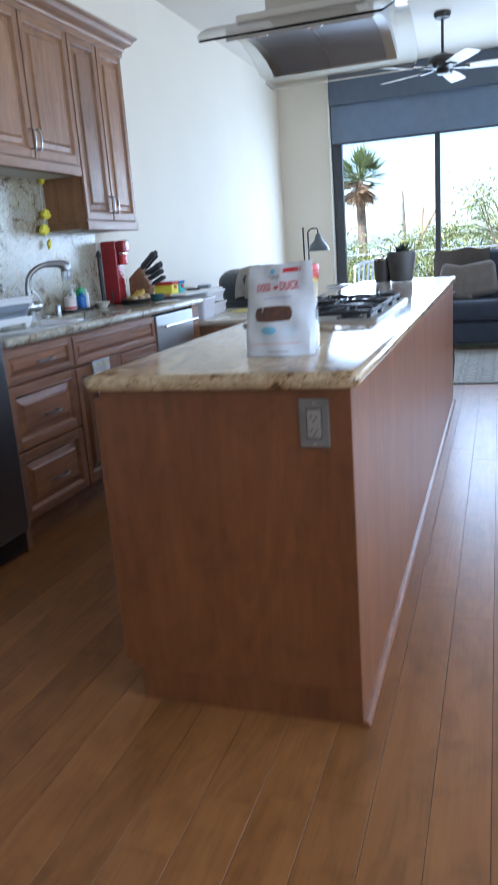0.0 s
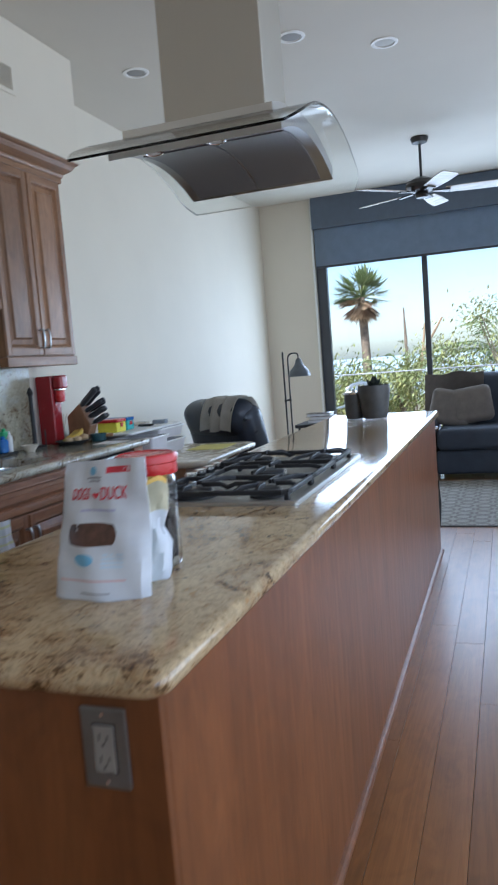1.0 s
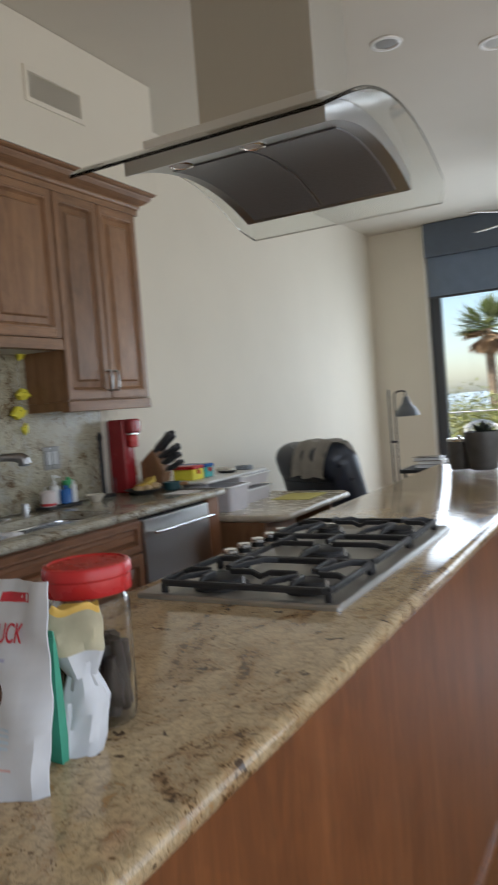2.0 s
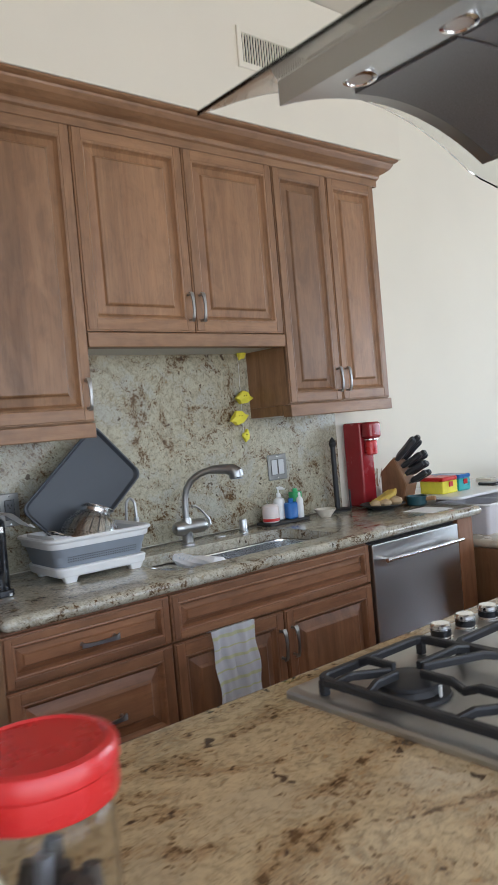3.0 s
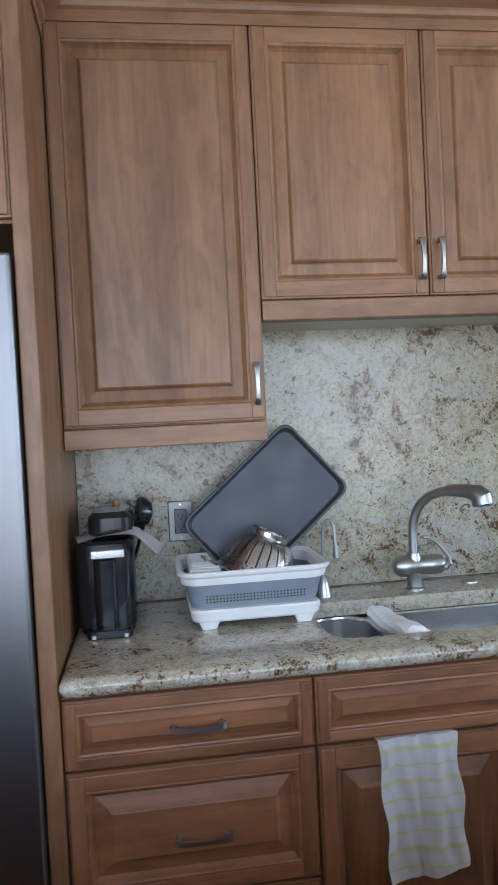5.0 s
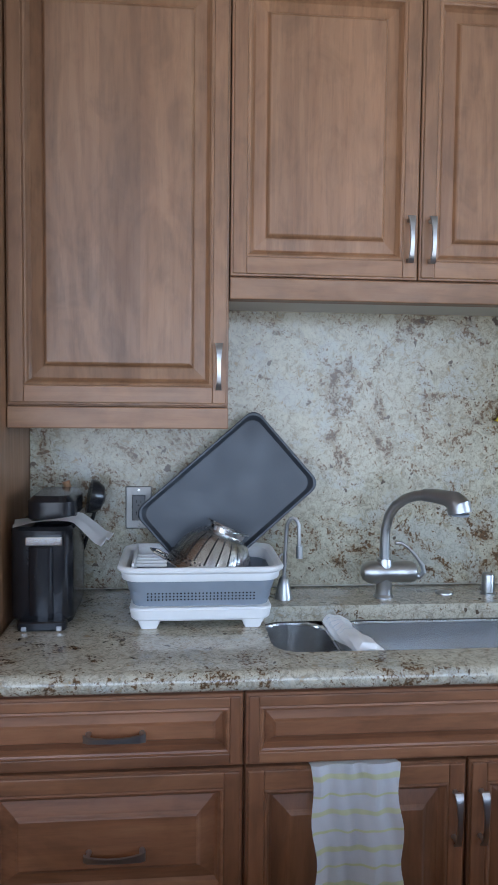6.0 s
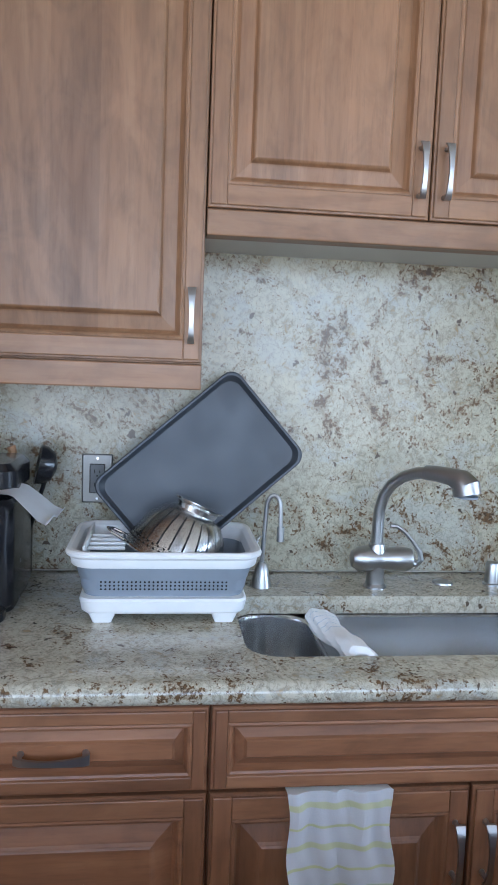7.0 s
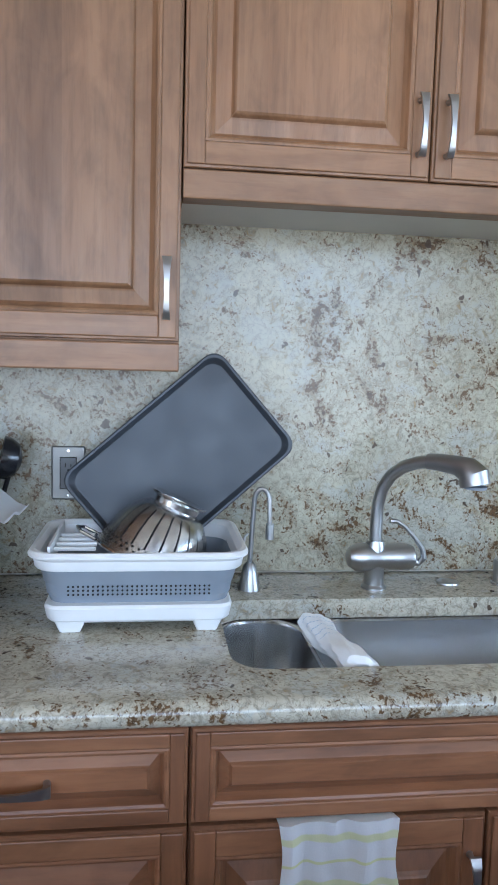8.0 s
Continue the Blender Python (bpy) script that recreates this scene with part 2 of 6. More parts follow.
def box(x0, x1, y0, y1, z0, z1, r=0.0, seg=2, bm=None):
    bm = bm or bmesh.new()
    made = bmesh.ops.create_cube(bm, size=1.0)["verts"]
    for v in made:
        v.co = Vector((x0 + (v.co.x + 0.5) * (x1 - x0), y0 + (v.co.y + 0.5) * (y1 - y0), z0 + (v.co.z + 0.5) * (z1 - z0)))
    if r:
        edges = list({e for v in made for e in v.link_edges})
        bmesh.ops.bevel(bm, geom=edges, offset=r, segments=seg, affect="EDGES", profile=0.5)
    return bm


def loft(rings, bm=None, cap=(True, True), closed=True):
    """A skin over rings of points, each ring with the same count."""
    bm = bm or bmesh.new()
    rows = [[bm.verts.new(p) for p in ring] for ring in rings]
    n = len(rows[0])
    for a, b in zip(rows, rows[1:]):
        for i in range(n if closed else n - 1):
            j = (i + 1) % n
            bm.faces.new((a[i], a[j], b[j], b[i]))
    if cap[0]:
        bm.faces.new(rows[0][::-1])
    if cap[1]:
        bm.faces.new(rows[-1])
    return bm


def lathe(centre, profile, n=28, bm=None, axis="z", cap=(True, True)):
    """A body of revolution: (radius, height) pairs round an axis through centre."""
    c = Vector(centre)
    rings = []
    for r, h in profile:
        ring = []
        for i in range(n):
            a = 2 * math.pi * i / n
            u, w = r * math.cos(a), r * math.sin(a)
            ring.append(c + Vector({"z": (u, w, h), "x": (h, u, w), "y": (u, h, w)}[axis]))
        rings.append(ring)
    return loft(rings, bm, cap)


def tube(points, radius, n=10, bm=None, cap=(True, True)):
    """A round bar along points; radius a number or one for each point."""
    pts = [Vector(p) for p in points]
    rad = radius if isinstance(radius, (list, tuple)) else [radius] * len(pts)
    rings, up = [], None
    for i, p in enumerate(pts):
        d = (pts[min(i + 1, len(pts) - 1)] - pts[max(i - 1, 0)]).normalized()
        if up is None:
            up = Vector((0, 0, 1)) if abs(d.z) < 0.9 else Vector((1, 0, 0))
        side = d.cross(up).normalized()
        up = side.cross(d).normalized()
        rings.append([p + rad[i] * (math.cos(2 * math.pi * k / n) * side + math.sin(2 * math.pi * k / n) * up) for k in range(n)])
    return loft(rings, bm, cap)


def arc(centre, r, a0, a1, n, plane="yz"):
    out = []
    for i in range(n + 1):
        a = radians(a0 + (a1 - a0) * i / n)
        u, w = r * math.cos(a), r * math.sin(a)
        c = Vector(centre)
        out.append(c + Vector({"yz": (0, u, w), "xz": (u, 0, w), "xy": (u, w, 0)}[plane]))
    return out


def rounded(x0, x1, y0, y1, r, z, n=5):
    """A rounded rectangle at height z."""
    ring = []
    for cx, cy, a in ((x1 - r, y1 - r, 0), (x0 + r, y1 - r, 90), (x0 + r, y0 + r, 180), (x1 - r, y0 + r, 270)):
        for i in range(n + 1):
            t = radians(a + 90 * i / n)
            ring.append(Vector((cx + r * math.cos(t), cy + r * math.sin(t), z)))
    return ring


def rounded_box(x0, x1, y0, y1, z0, z1, r, soft=0.004, taper=0.0, bm=None):
    """A box with rounded corners in plan, softened above and below, wider at the top by taper."""
    rings = []
    for z, s in ((z0, soft), (z0 + soft, 0), (z1 - soft, 0), (z1, soft)):
        k = taper * (z1 - z) / (z1 - z0) + s
        rings.append(rounded(x0 + k, x1 - k, y0 + k, y1 - k, max(r - s, 0.001), z))
    return loft(rings, bm)


def slab(x0, x1, y0, y1, z0, z1, corner, nose, hole=None):
    """A worktop with a rounded edge and, if given, a rounded opening (x0, x1, y0, y1, r)."""
    bm = bmesh.new()
    rings = []
    for k in range(9):
        a = radians(90 - 180 * k / 8)
        s = nose * (1 - math.cos(a))
        z = (z0 + z1) / 2 + (z1 - z0) / 2 * math.sin(a)
        rings.append(rounded(x0 + s, x1 - s, y0 + s, y1 - s, corner, z))
    rows = [[bm.verts.new(p) for p in ring] for ring in rings]
    n = len(rows[0])
    for a, b in zip(rows, rows[1:]):
        for i in range(n):
            bm.faces.new((a[i], b[i], b[(i + 1) % n], a[(i + 1) % n]))
    if not hole:
        bm.faces.new(rows[0])
        bm.faces.new(rows[-1][::-1])
        return bm
    hx0, hx1, hy0, hy1, r = hole
    ins = [[bm.verts.new(p) for p in rounded(hx0, hx1, hy0, hy1, r, z)] for z in (z1, z0)]
    for i in range(n):
        bm.faces.new((ins[0][i], ins[0][(i + 1) % n], ins[1][(i + 1) % n], ins[1][i]))
    # both loops run round in step, so that each corner of one belongs to a corner of the other
    for outer, inner in ((rows[0], ins[0]), (rows[-1], ins[1])):
        for i in range(n):
            bm.faces.new((outer[i], outer[(i + 1) % n], inner[(i + 1) % n], inner[i]))
    return bm


def words(text, size, m, mat, parent, name="lettering", label="", depth=0.0004):
    """Lettering as a mesh, at the pose m, under a thing."""
    curve = bpy.data.curves.new("text", "FONT")
    curve.body, curve.size, curve.extrude = text, size, depth
    curve.align_x = "CENTER"
    tmp = new("text", curve)
    bpy.context.view_layer.update()
    me = bpy.data.meshes.new_from_object(tmp.evaluated_get(bpy.context.evaluated_depsgraph_get()))
    bpy.data.objects.remove(tmp)
    me.transform(Matrix.Translation(-ORIGIN[parent.name]) @ m)
    me.materials.append(mat)
    ob = new(name, me)
    ob.parent = parent
    ORIGIN[ob.name] = ORIGIN[parent.name]
    return tagged(ob, label)


# ---- the room ----
XW, CEIL = -2.60, 3.16          # the kitchen wall's face, the ceiling's height
EAST, SOUTH, NORTH = 2.7, -2.6, 9.5


def wall(name, bm, label, mat=WALL_PAINT):
    return whole(name, bm, mat, (0, 0, 0), label, "wall", "structure")


wall("wall_west", box(XW - 0.15, XW, SOUTH, NORTH + 0.15, 0, CEIL), "cream painted plaster wall behind the kitchen")
wall("wall_south", box(XW, EAST, SOUTH - 0.15, SOUTH, 0, CEIL), "cream painted plaster wall")
bm = box(XW, -1.96, NORTH - 0.02, NORTH + 0.15, 0, CEIL)
box(2.40, EAST, NORTH - 0.02, NORTH + 0.15, 0, CEIL, bm=bm)
wall("wall_north", bm, "cream painted wall beside the glass doors")
bm = box(EAST, EAST + 0.15, SOUTH, -1.8, 0, CEIL)
box(EAST, EAST + 0.15, 5.8, NORTH + 0.15, 0, CEIL, bm=bm)
box(EAST, EAST + 0.15, -1.8, 5.8, 3.06, CEIL, bm=bm)
wall("wall_east", bm, "cream painted wall with a wide opening")
whole("ceiling", box(XW - 0.15, EAST + 0.15, SOUTH - 0.15, NORTH + 0.15, CEIL, CEIL + 0.15), CEIL_PAINT, (0, 0, 0),
      "matt off-white painted ceiling with recessed lights", "ceiling", "structure")
whole("soffit", box(XW, -2.225, SOUTH + 0.002, 4.845, 2.564, CEIL - 0.002, 0.004), WALL_PAINT, (0, 0, 0),
      "cream painted boxed-out wall above the cabinets", "wall", "structure")
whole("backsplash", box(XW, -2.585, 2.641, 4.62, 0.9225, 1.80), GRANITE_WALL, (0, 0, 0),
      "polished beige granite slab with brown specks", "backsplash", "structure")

# ---- the kitchen's fitted units ----
FACE_UP, FACE_LOW = -2.312, -1.963
TOP, UNDER = 0.920, 0.880       # the worktops' upper and lower faces


def raised_panel(x, y0, y1, z0, z1, fw, up, slope=-0.0125):
    """A door's body: a lip round its edge, a bead inside the frame, then a slope and a raised field."""
    rings = []
    # a low front leaves less room for the slope round its field
    reach = min(1.0, (min(y1 - y0, z1 - z0) / 2 - fw - 0.014) / 0.046)
    for inset, d, k in ((0.0, -0.021, 0), (0.0, -0.0085, 0), (0.0015, -0.0062, 0), (0.006, -0.0058, 0), (fw - 0.009, -0.0058, 1), (fw - 0.0088, -0.0012, 1), (fw - 0.005, -0.0003, 1),
                        (fw - 0.001, -0.0022, 1), (fw + 0.003 * reach, -0.0100, 1), (fw + 0.009 * reach, -0.0165, 1), (fw + 0.033 * reach, slope, 1), (fw + 0.037 * reach, slope + 0.0012, 1),
                        (fw + 0.041 * reach, max(-0.0045, slope + 0.004), 1), (fw + 0.0425 * reach, max(-0.0030, slope + 0.0045), 1), (fw + 0.046 * reach, -0.0010, 1)):
        v = up * k
        rings.append([(x + d, y0 + inset, z0 + inset + v), (x + d, y1 - inset, z0 + inset + v), (x + d, y1 - inset, z1 - inset - v), (x + d, y0 + inset, z1 - inset - v)])
    return loft(rings, cap=(False, True))


def pull(x, y, z, length, upright=True):
    """A bowed pull, flat and widest at its ends."""
    rings = []
    for i in range(13):
        s = -1 + 2 * i / 12
        off = 0.024 + 0.009 * (1 - s * s) - (0.004 if abs(s) > 0.99 else 0)
        w = 0.0045 + 0.0035 * s * s + 0.001 * s
        th = 0.0028
        a = s * length / 2
        if upright:
            rings.append([(x + off + th, y - w, z + a), (x + off + th, y + w, z + a), (x + off - th, y + w, z + a), (x + off - th, y - w, z + a)])
        else:
            rings.append([(x + off + th, y + a, z - w), (x + off + th, y + a, z + w), (x + off - th, y + a, z + w), (x + off - th, y + a, z - w)])
    bm = loft(rings)
    for s in (-1, 1):
        a = s * (length / 2 - 0.008)
        c = (x, y, z + a) if upright else (x, y + a, z)
        lathe(c, [(0.006, -0.0005), (0.0045, 0.004), (0.0045, 0.024)], 10, bm, "x")
    return bm


def front(parent, name, x, y0, y1, z0, z1, fw=0.047, handle=None, label="", woods=None):
    """A raised-panel door or drawer front that faces into the room, with its rails, stiles and handle."""
    g = 0.0015
    y0, y1, z0, z1 = y0 + g, y1 - g, z0 + g, z1 - g
    wide = (y1 - y0) > 1.3 * (z1 - z0)
    up = 0.0 if wide else 0.008
    upright, boards, across = woods or (WOOD_UP, WOOD_BOARDS, WOOD_ACROSS)
    door = part(name, raised_panel(x, y0, y1, z0, z1, fw, up, -0.0085 if woods else -0.0125), across if wide else boards, parent, label)
    e, w = 0.0055, fw - 0.009
    for a, b in ((y0 + e, y0 + w), (y1 - w, y1 - e)):
        part("stile", box(x - 0.0056, x, a, b, z0 + e, z1 - e, 0.0022), upright, door)
    for a, b in ((z0 + e, z0 + w + up), (z1 - w - up, z1 - e)):
        part("rail", box(x - 0.0056, x - 0.0004, y0 + w, y1 - w, a, b, 0.0022), across, door)
    if handle:
        hy, hz, length, up = handle
        part("handle", pull(x, hy, hz, length, up), NICKEL, door, "satin nickel bow handle", smooth=True)
    return door


MELAMINE = plain("pale_melamine", (0.62, 0.61, 0.57), 0.5, 0.03)
# tall gable beside the refrigerator, and the cabinet above it
gable = thing("tall_cabinet", (-2.28, 2.14, 0), "tall brown wooden surround over the refrigerator", "cabinet")
part("gable", box(XW, -1.955, 2.602, 2.639, 0, 2.42, 0.003), WOOD_UP, gable)
part("gable", box(XW, -1.955, 1.60, 1.638, 0, 2.42, 0.003), WOOD_UP, gable)
part("body", box(XW, -1.985, 1.638, 2.602, 1.86, 2.42), WOOD_ACROSS, gable)
front(gable, "door", -1.96, 1.64, 2.13, 1.865, 2.415, handle=(2.10, 1.98, 0.11, True))
front(gable, "door", -1.96, 2.13, 2.602, 1.865, 2.415, handle=(2.16, 1.98, 0.11, True))


def cornice(parent, name, x, y0, y1, z, back_y=True, out=0.085, high=0.105):
    """A stepped crown moulding along a cabinet's head, turned round its open end."""
    prof = [(0.0012, -0.010), (0.005, -0.010), (0.006, -0.008), (0.006, 0.018), (0.014, 0.024), (0.018, 0.034), (0.018, 0.042), (0.035, 0.050), (0.055, 0.064),
            (0.066, 0.080), (0.068, 0.088), (0.078, 0.092), (out, 0.098), (out, high)]
    bm = bmesh.new()
    rows = []
    for o, h in prof:
        row = [Vector((x + o, y0, z + h)), Vector((x + o, y1 + o, z + h)), Vector((XW, y1 + o, z + h))]
        rows.append([bm.verts.new(p) for p in row])
    for a, b in zip(rows, rows[1:]):
        for i in range(2):
            bm.faces.new((a[i], a[i + 1], b[i + 1], b[i]))
    last = rows[-1]
    bm.faces.new((last[0], last[1], last[2], bm.verts.new((XW, y0, z + high))))
    return part(name, bm, WOOD_ACROSS, parent, "stepped crown moulding")


cornice(gable, "crown", -1.955, 1.60, 2.639, 2.42)


def upper_cabinet(y0, y1, z0, z1, doors, label):
    c = thing("wall_cabinet", (-2.45, (y0 + y1) / 2, z0), label, "cabinet", "wall cabinets over the worktop")
    part("body", box(XW + 0.001, FACE_UP - 0.0215, y0 + 0.001, y1 - 0.001, z0 + 0.052, z1, 0.001), WOOD_UP, c)
    part("valance", box(FACE_UP - 0.055, FACE_UP - 0.001, y0 + 0.001, y1 - 0.001, z0, z0 + 0.0515, 0.003), WOOD_ACROSS, c)
    part("bottom_panel", box(XW + 0.001, FACE_UP - 0.056, y0 + 0.001, y1 - 0.001, z0 + 0.008, z0 + 0.0515), WOOD_UP, c)
    part("underside", box(XW + 0.002, FACE_UP - 0.057, y0 + 0.003, y1 - 0.003, z0 + 0.004, z0 + 0.0078), MELAMINE, c, "pale grey melamine underside")
    for a, b, hy in doors:
        front(c, "door", FACE_UP, a, b, z0 + 0.054, z1 - 0.0005, handle=(hy, z0 + 0.054 + 0.095, 0.112, True))
    return c


upper_cabinet(2.640, 3.163, 1.378, 2.456, ((2.640, 3.163, 3.137),), "brown wooden wall cabinet with one tall raised-panel door")
upper_cabinet(3.163, 4.080, 1.690, 2.456, ((3.163, 3.624, 3.597), (3.624, 4.080, 3.651)), "short brown wooden wall cabinet with two doors above the sink")
upper_cabinet(4.080, 4.738, 1.392, 2.456, ((4.080, 4.404, 4.377), (4.404, 4.728, 4.431)), "brown wooden wall cabinet with two narrow raised-panel doors")
crown = thing("cornice", (-2.3, 3.7, 2.456), "stepped brown wooden crown moulding along the wall cabinets", "trim", kind="structure")
cornice(crown, "moulding", FACE_UP, 2.640, 4.738, 2.4565)


def lower_body(c, y0, y1):
    part("body", box(XW + 0.001, FACE_LOW - 0.0215, y0 + 0.001, y1 - 0.001, 0.105, UNDER - 0.001), LOW_UP, c)
    part("toe_kick", box(XW + 0.001, FACE_LOW - 0.085, y0 + 0.001, y1 - 0.001, 0, 0.1045), LOW_ACROSS, c)


LOWS = (LOW_UP, LOW_BOARDS, LOW_ACROSS)
drawers = thing("drawer_cabinet", (-2.28, 2.92, 0), "brown wooden base cabinet with three raised-panel drawers", "cabinet")
lower_body(drawers, 2.640, 3.176)
for a, b in ((0.717, 0.868), (0.427, 0.714), (0.112, 0.424)):
    front(drawers, "drawer_front", FACE_LOW, 2.640, 3.176, a, b, handle=(2.922, (a + b) / 2 + 0.002 if b > 0.8 else (a + b) / 2 - 0.015, 0.12, False), fw=0.036 if b > 0.8 else 0.047, woods=LOWS)
sink_base = thing("sink_cabinet", (-2.28, 3.64, 0), "brown wooden sink base cabinet with two doors", "cabinet")
part("body", box(XW + 0.001, FACE_LOW - 0.0215, 3.177, 4.109, 0.105, 0.66), LOW_UP, sink_base)
part("toe_kick", box(XW + 0.001, FACE_LOW - 0.085, 3.177, 4.109, 0, 0.1045), LOW_ACROSS, sink_base)
for a, b in ((3.177, 3.195), (4.091, 4.109)):
    part("side_panel", box(XW + 0.001, FACE_LOW - 0.0215, a, b, 0.661, UNDER - 0.001), LOW_UP, sink_base)
part("front_rail", box(FACE_LOW - 0.045, FACE_LOW - 0.0215, 3.196, 4.090, 0.661, UNDER - 0.001), LOW_ACROSS, sink_base)
front(sink_base, "drawer_front", FACE_LOW, 3.178, 4.108, 0.717, 0.868, fw=0.036, woods=LOWS)
front(sink_base, "door", FACE_LOW, 3.178, 3.641, 0.112, 0.714, handle=(3.614, 0.60, 0.112, True), woods=LOWS)
front(sink_base, "door", FACE_LOW, 3.643, 4.108, 0.112, 0.714, handle=(3.670, 0.60, 0.112, True), woods=LOWS)

dish = thing("dishwasher", (-2.28, 4.39, 0), "stainless steel dishwasher with a bar handle under the worktop", "dishwasher")
part("body", box(XW + 0.02, FACE_LOW - 0.022, 4.113, 4.687, 0.02, UNDER - 0.002), SHADOW_GAP, dish)
door = part("door", box(FACE_LOW - 0.021, FACE_LOW + 0.006, 4.118, 4.682, 0.125, 0.862, 0.004), STEEL, dish, "brushed steel door")
bm = tube([(FACE_LOW + 0.05, 4.15, 0.800), (FACE_LOW + 0.05, 4.65, 0.800)], 0.0085, 12)
for y in (4.18, 4.62):
    tube([(FACE_LOW + 0.004, y, 0.800), (FACE_LOW + 0.05, y, 0.800)], 0.006, 8, bm)
part("handle", bm, CHROME, door, "steel bar handle", smooth=True)
part("toe_kick", box(FACE_LOW - 0.09, FACE_LOW - 0.07, 4.118, 4.682, 0.0, 0.12), BLACK, dish)
whole("end_panel", box(XW, FACE_LOW, 4.690, 4.80, 0, UNDER - 0.001, 0.003), LOW_UP, (0, 0, 0), "brown wooden end panel beside the dishwasher", "cabinet panel")

HOLE = (-2.385, -2.045, 3.247, 4.035, 0.06)
whole("worktop", slab(XW + 0.0005, -1.932, 2.6405, 4.85, UNDER, TOP, 0.02, 0.019, HOLE), GRANITE_TOP, (0, 0, 0),
      "polished beige granite worktop with brown specks and a rounded edge", "worktop", smooth=True)

# refrigerator
fridge = thing("refrigerator", (-2.25, 2.13, 0), "stainless steel refrigerator in a wooden surround", "refrigerator")
part("body", box(XW + 0.03, -1.99, 1.645, 2.600, 0.03, 1.80), SHADOW_GAP, fridge)
for a, b, hy in ((1.648, 2.015, 1.975), (2.020, 2.598, 2.06)):
    d = part("door", box(-1.988, -1.925, a, b, 0.11, 1.79, 0.008, 3), STEEL_UP, fridge, "brushed steel door")
    bm = tube([(-1.875, hy, 0.55), (-1.875, hy, 1.60)], 0.012, 12)
    for z in (0.6, 1.55):
        tube([(-1.926, hy, z), (-1.875, hy, z)], 0.009, 8, bm)
    part("handle", bm, CHROME, d, "long steel bar handle", smooth=True)
part("grille", box(-1.985, -1.95, 1.65, 2.598, 0.02, 0.105, 0.003), BLACK, fridge)
for y in (1.7, 2.56):
    part("foot", lathe((-2.05, y, 0), [(0.02, 0), (0.02, 0.035)], 12), BLACK, fridge)

# ---- the island ----
IX0, IX1, IY0, IY1 = -1.003, -0.338, 1.703, 5.728
island = thing("kitchen_island", (-0.66, 3.7, 0), "long reddish-brown wooden kitchen island with plain panels", "kitchen island")
part("body", box(IX0 + 0.022, IX1 - 0.012, IY0 + 0.019, IY1 - 0.012, 0.10, UNDER - 0.001), PANEL_WOOD, island)
part("plinth", box(IX0 + 0.06, IX1 - 0.012, IY0 + 0.022, IY1 - 0.02, 0, 0.0995), PANEL_WOOD, island)
part("end_panel", box(IX0 + 0.02, IX1, IY0, IY0 + 0.018, 0.10, UNDER - 0.001, 0.0015), PANEL_WOOD, island, "reddish veneered end panel")
part("end_panel_foot", box(IX0 + 0.05, IX1 - 0.0005, IY0 + 0.0005, IY0 + 0.018, 0, 0.0995, 0.001), PANEL_WOOD, island)
part("side_panel", box(IX1 - 0.0115, IX1, IY0 + 0.0185, IY1, 0.002, UNDER - 0.001, 0.001), PANEL_WOOD, island, "glossy reddish veneered side panel")
bm = bmesh.new()
pr = [(0, 0), (0.019, 0), (0.018, 0.006), (0.014, 0.012), (0.008, 0.016), (0, 0.018)]
bm = loft([[(IX1 + o, y, h) for o, h in pr] for y in (IY0 - 0.001, IY1)])
part("shoe_moulding", bm, PANEL_WOOD, island)
for i in range(6):
    a = IY0 + 0.0 + i * (IY1 - IY0) / 6
    part("door", box(IX0, IX0 + 0.0215, a + 0.002, a + (IY1 - IY0) / 6 - 0.002, 0.11, UNDER - 0.02, 0.003), PANEL_WOOD, island)
whole("island_worktop", slab(-1.018, -0.312, 1.668, 5.79, UNDER, TOP, 0.035, 0.018), GRANITE, (0, 0, 0),
      "polished beige granite island top with brown specks and a rounded edge", "worktop", smooth=True)

# ---- range hood and cooktop ----
GX0, GX1, GY0, GY1 = -1.048, -0.355, 2.726, 3.640
GM, GH = (GY0 + GY1) / 2, (GY1 - GY0) / 2


def arch(y):
    """Height of the hood's bowed glass."""
    return 1.908 + 0.135 * (1 - ((y - GM) / GH) ** 2)


hood = thing("range_hood", (-0.715, GM, 1.9), "steel island range hood with a bowed glass canopy", "range hood")


def bowed(x0, x1, y0, y1, low, high, n=18, r=0.0):
    """A bowed plate: its under face low and its upper face high over the arch."""
    rings = []
    for i in range(n + 1):
        y = y0 + (y1 - y0) * i / n
        s = r * max(0, 1 - min(i, n - i) / 1.5)
        rings.append([(x0 + s, y, arch(y) + low), (x1 - s, y, arch(y) + low), (x1 - s, y, arch(y) + high), (x0 + s, y, arch(y) + high)])
    return loft(rings)


part("canopy", bowed(GX0, GX1, GY0, GY1, 0.0, 0.008, 24, 0.03), GLASS, hood, "clear bowed glass canopy", smooth=True)
part("housing", bowed(-0.970, -0.435, 2.875, 3.505, -0.045, -0.001, 16), HOOD_STEEL, hood, smooth=True)
part("top_plate", bowed(-0.94, -0.47, 2.92, 3.45, 0.0085, 0.03, 12), STEEL, hood, smooth=True)
MESH = plain("filter_mesh", (0.25, 0.255, 0.27), 0.45, 0.1, 0.4, 260)
for a, b in ((-0.935, -0.710), (-0.700, -0.475)):
    part("filter", bowed(a, b, 3.040, 3.485, -0.050, -0.0455, 14), MESH, hood, "dark metal grease filter", smooth=True)
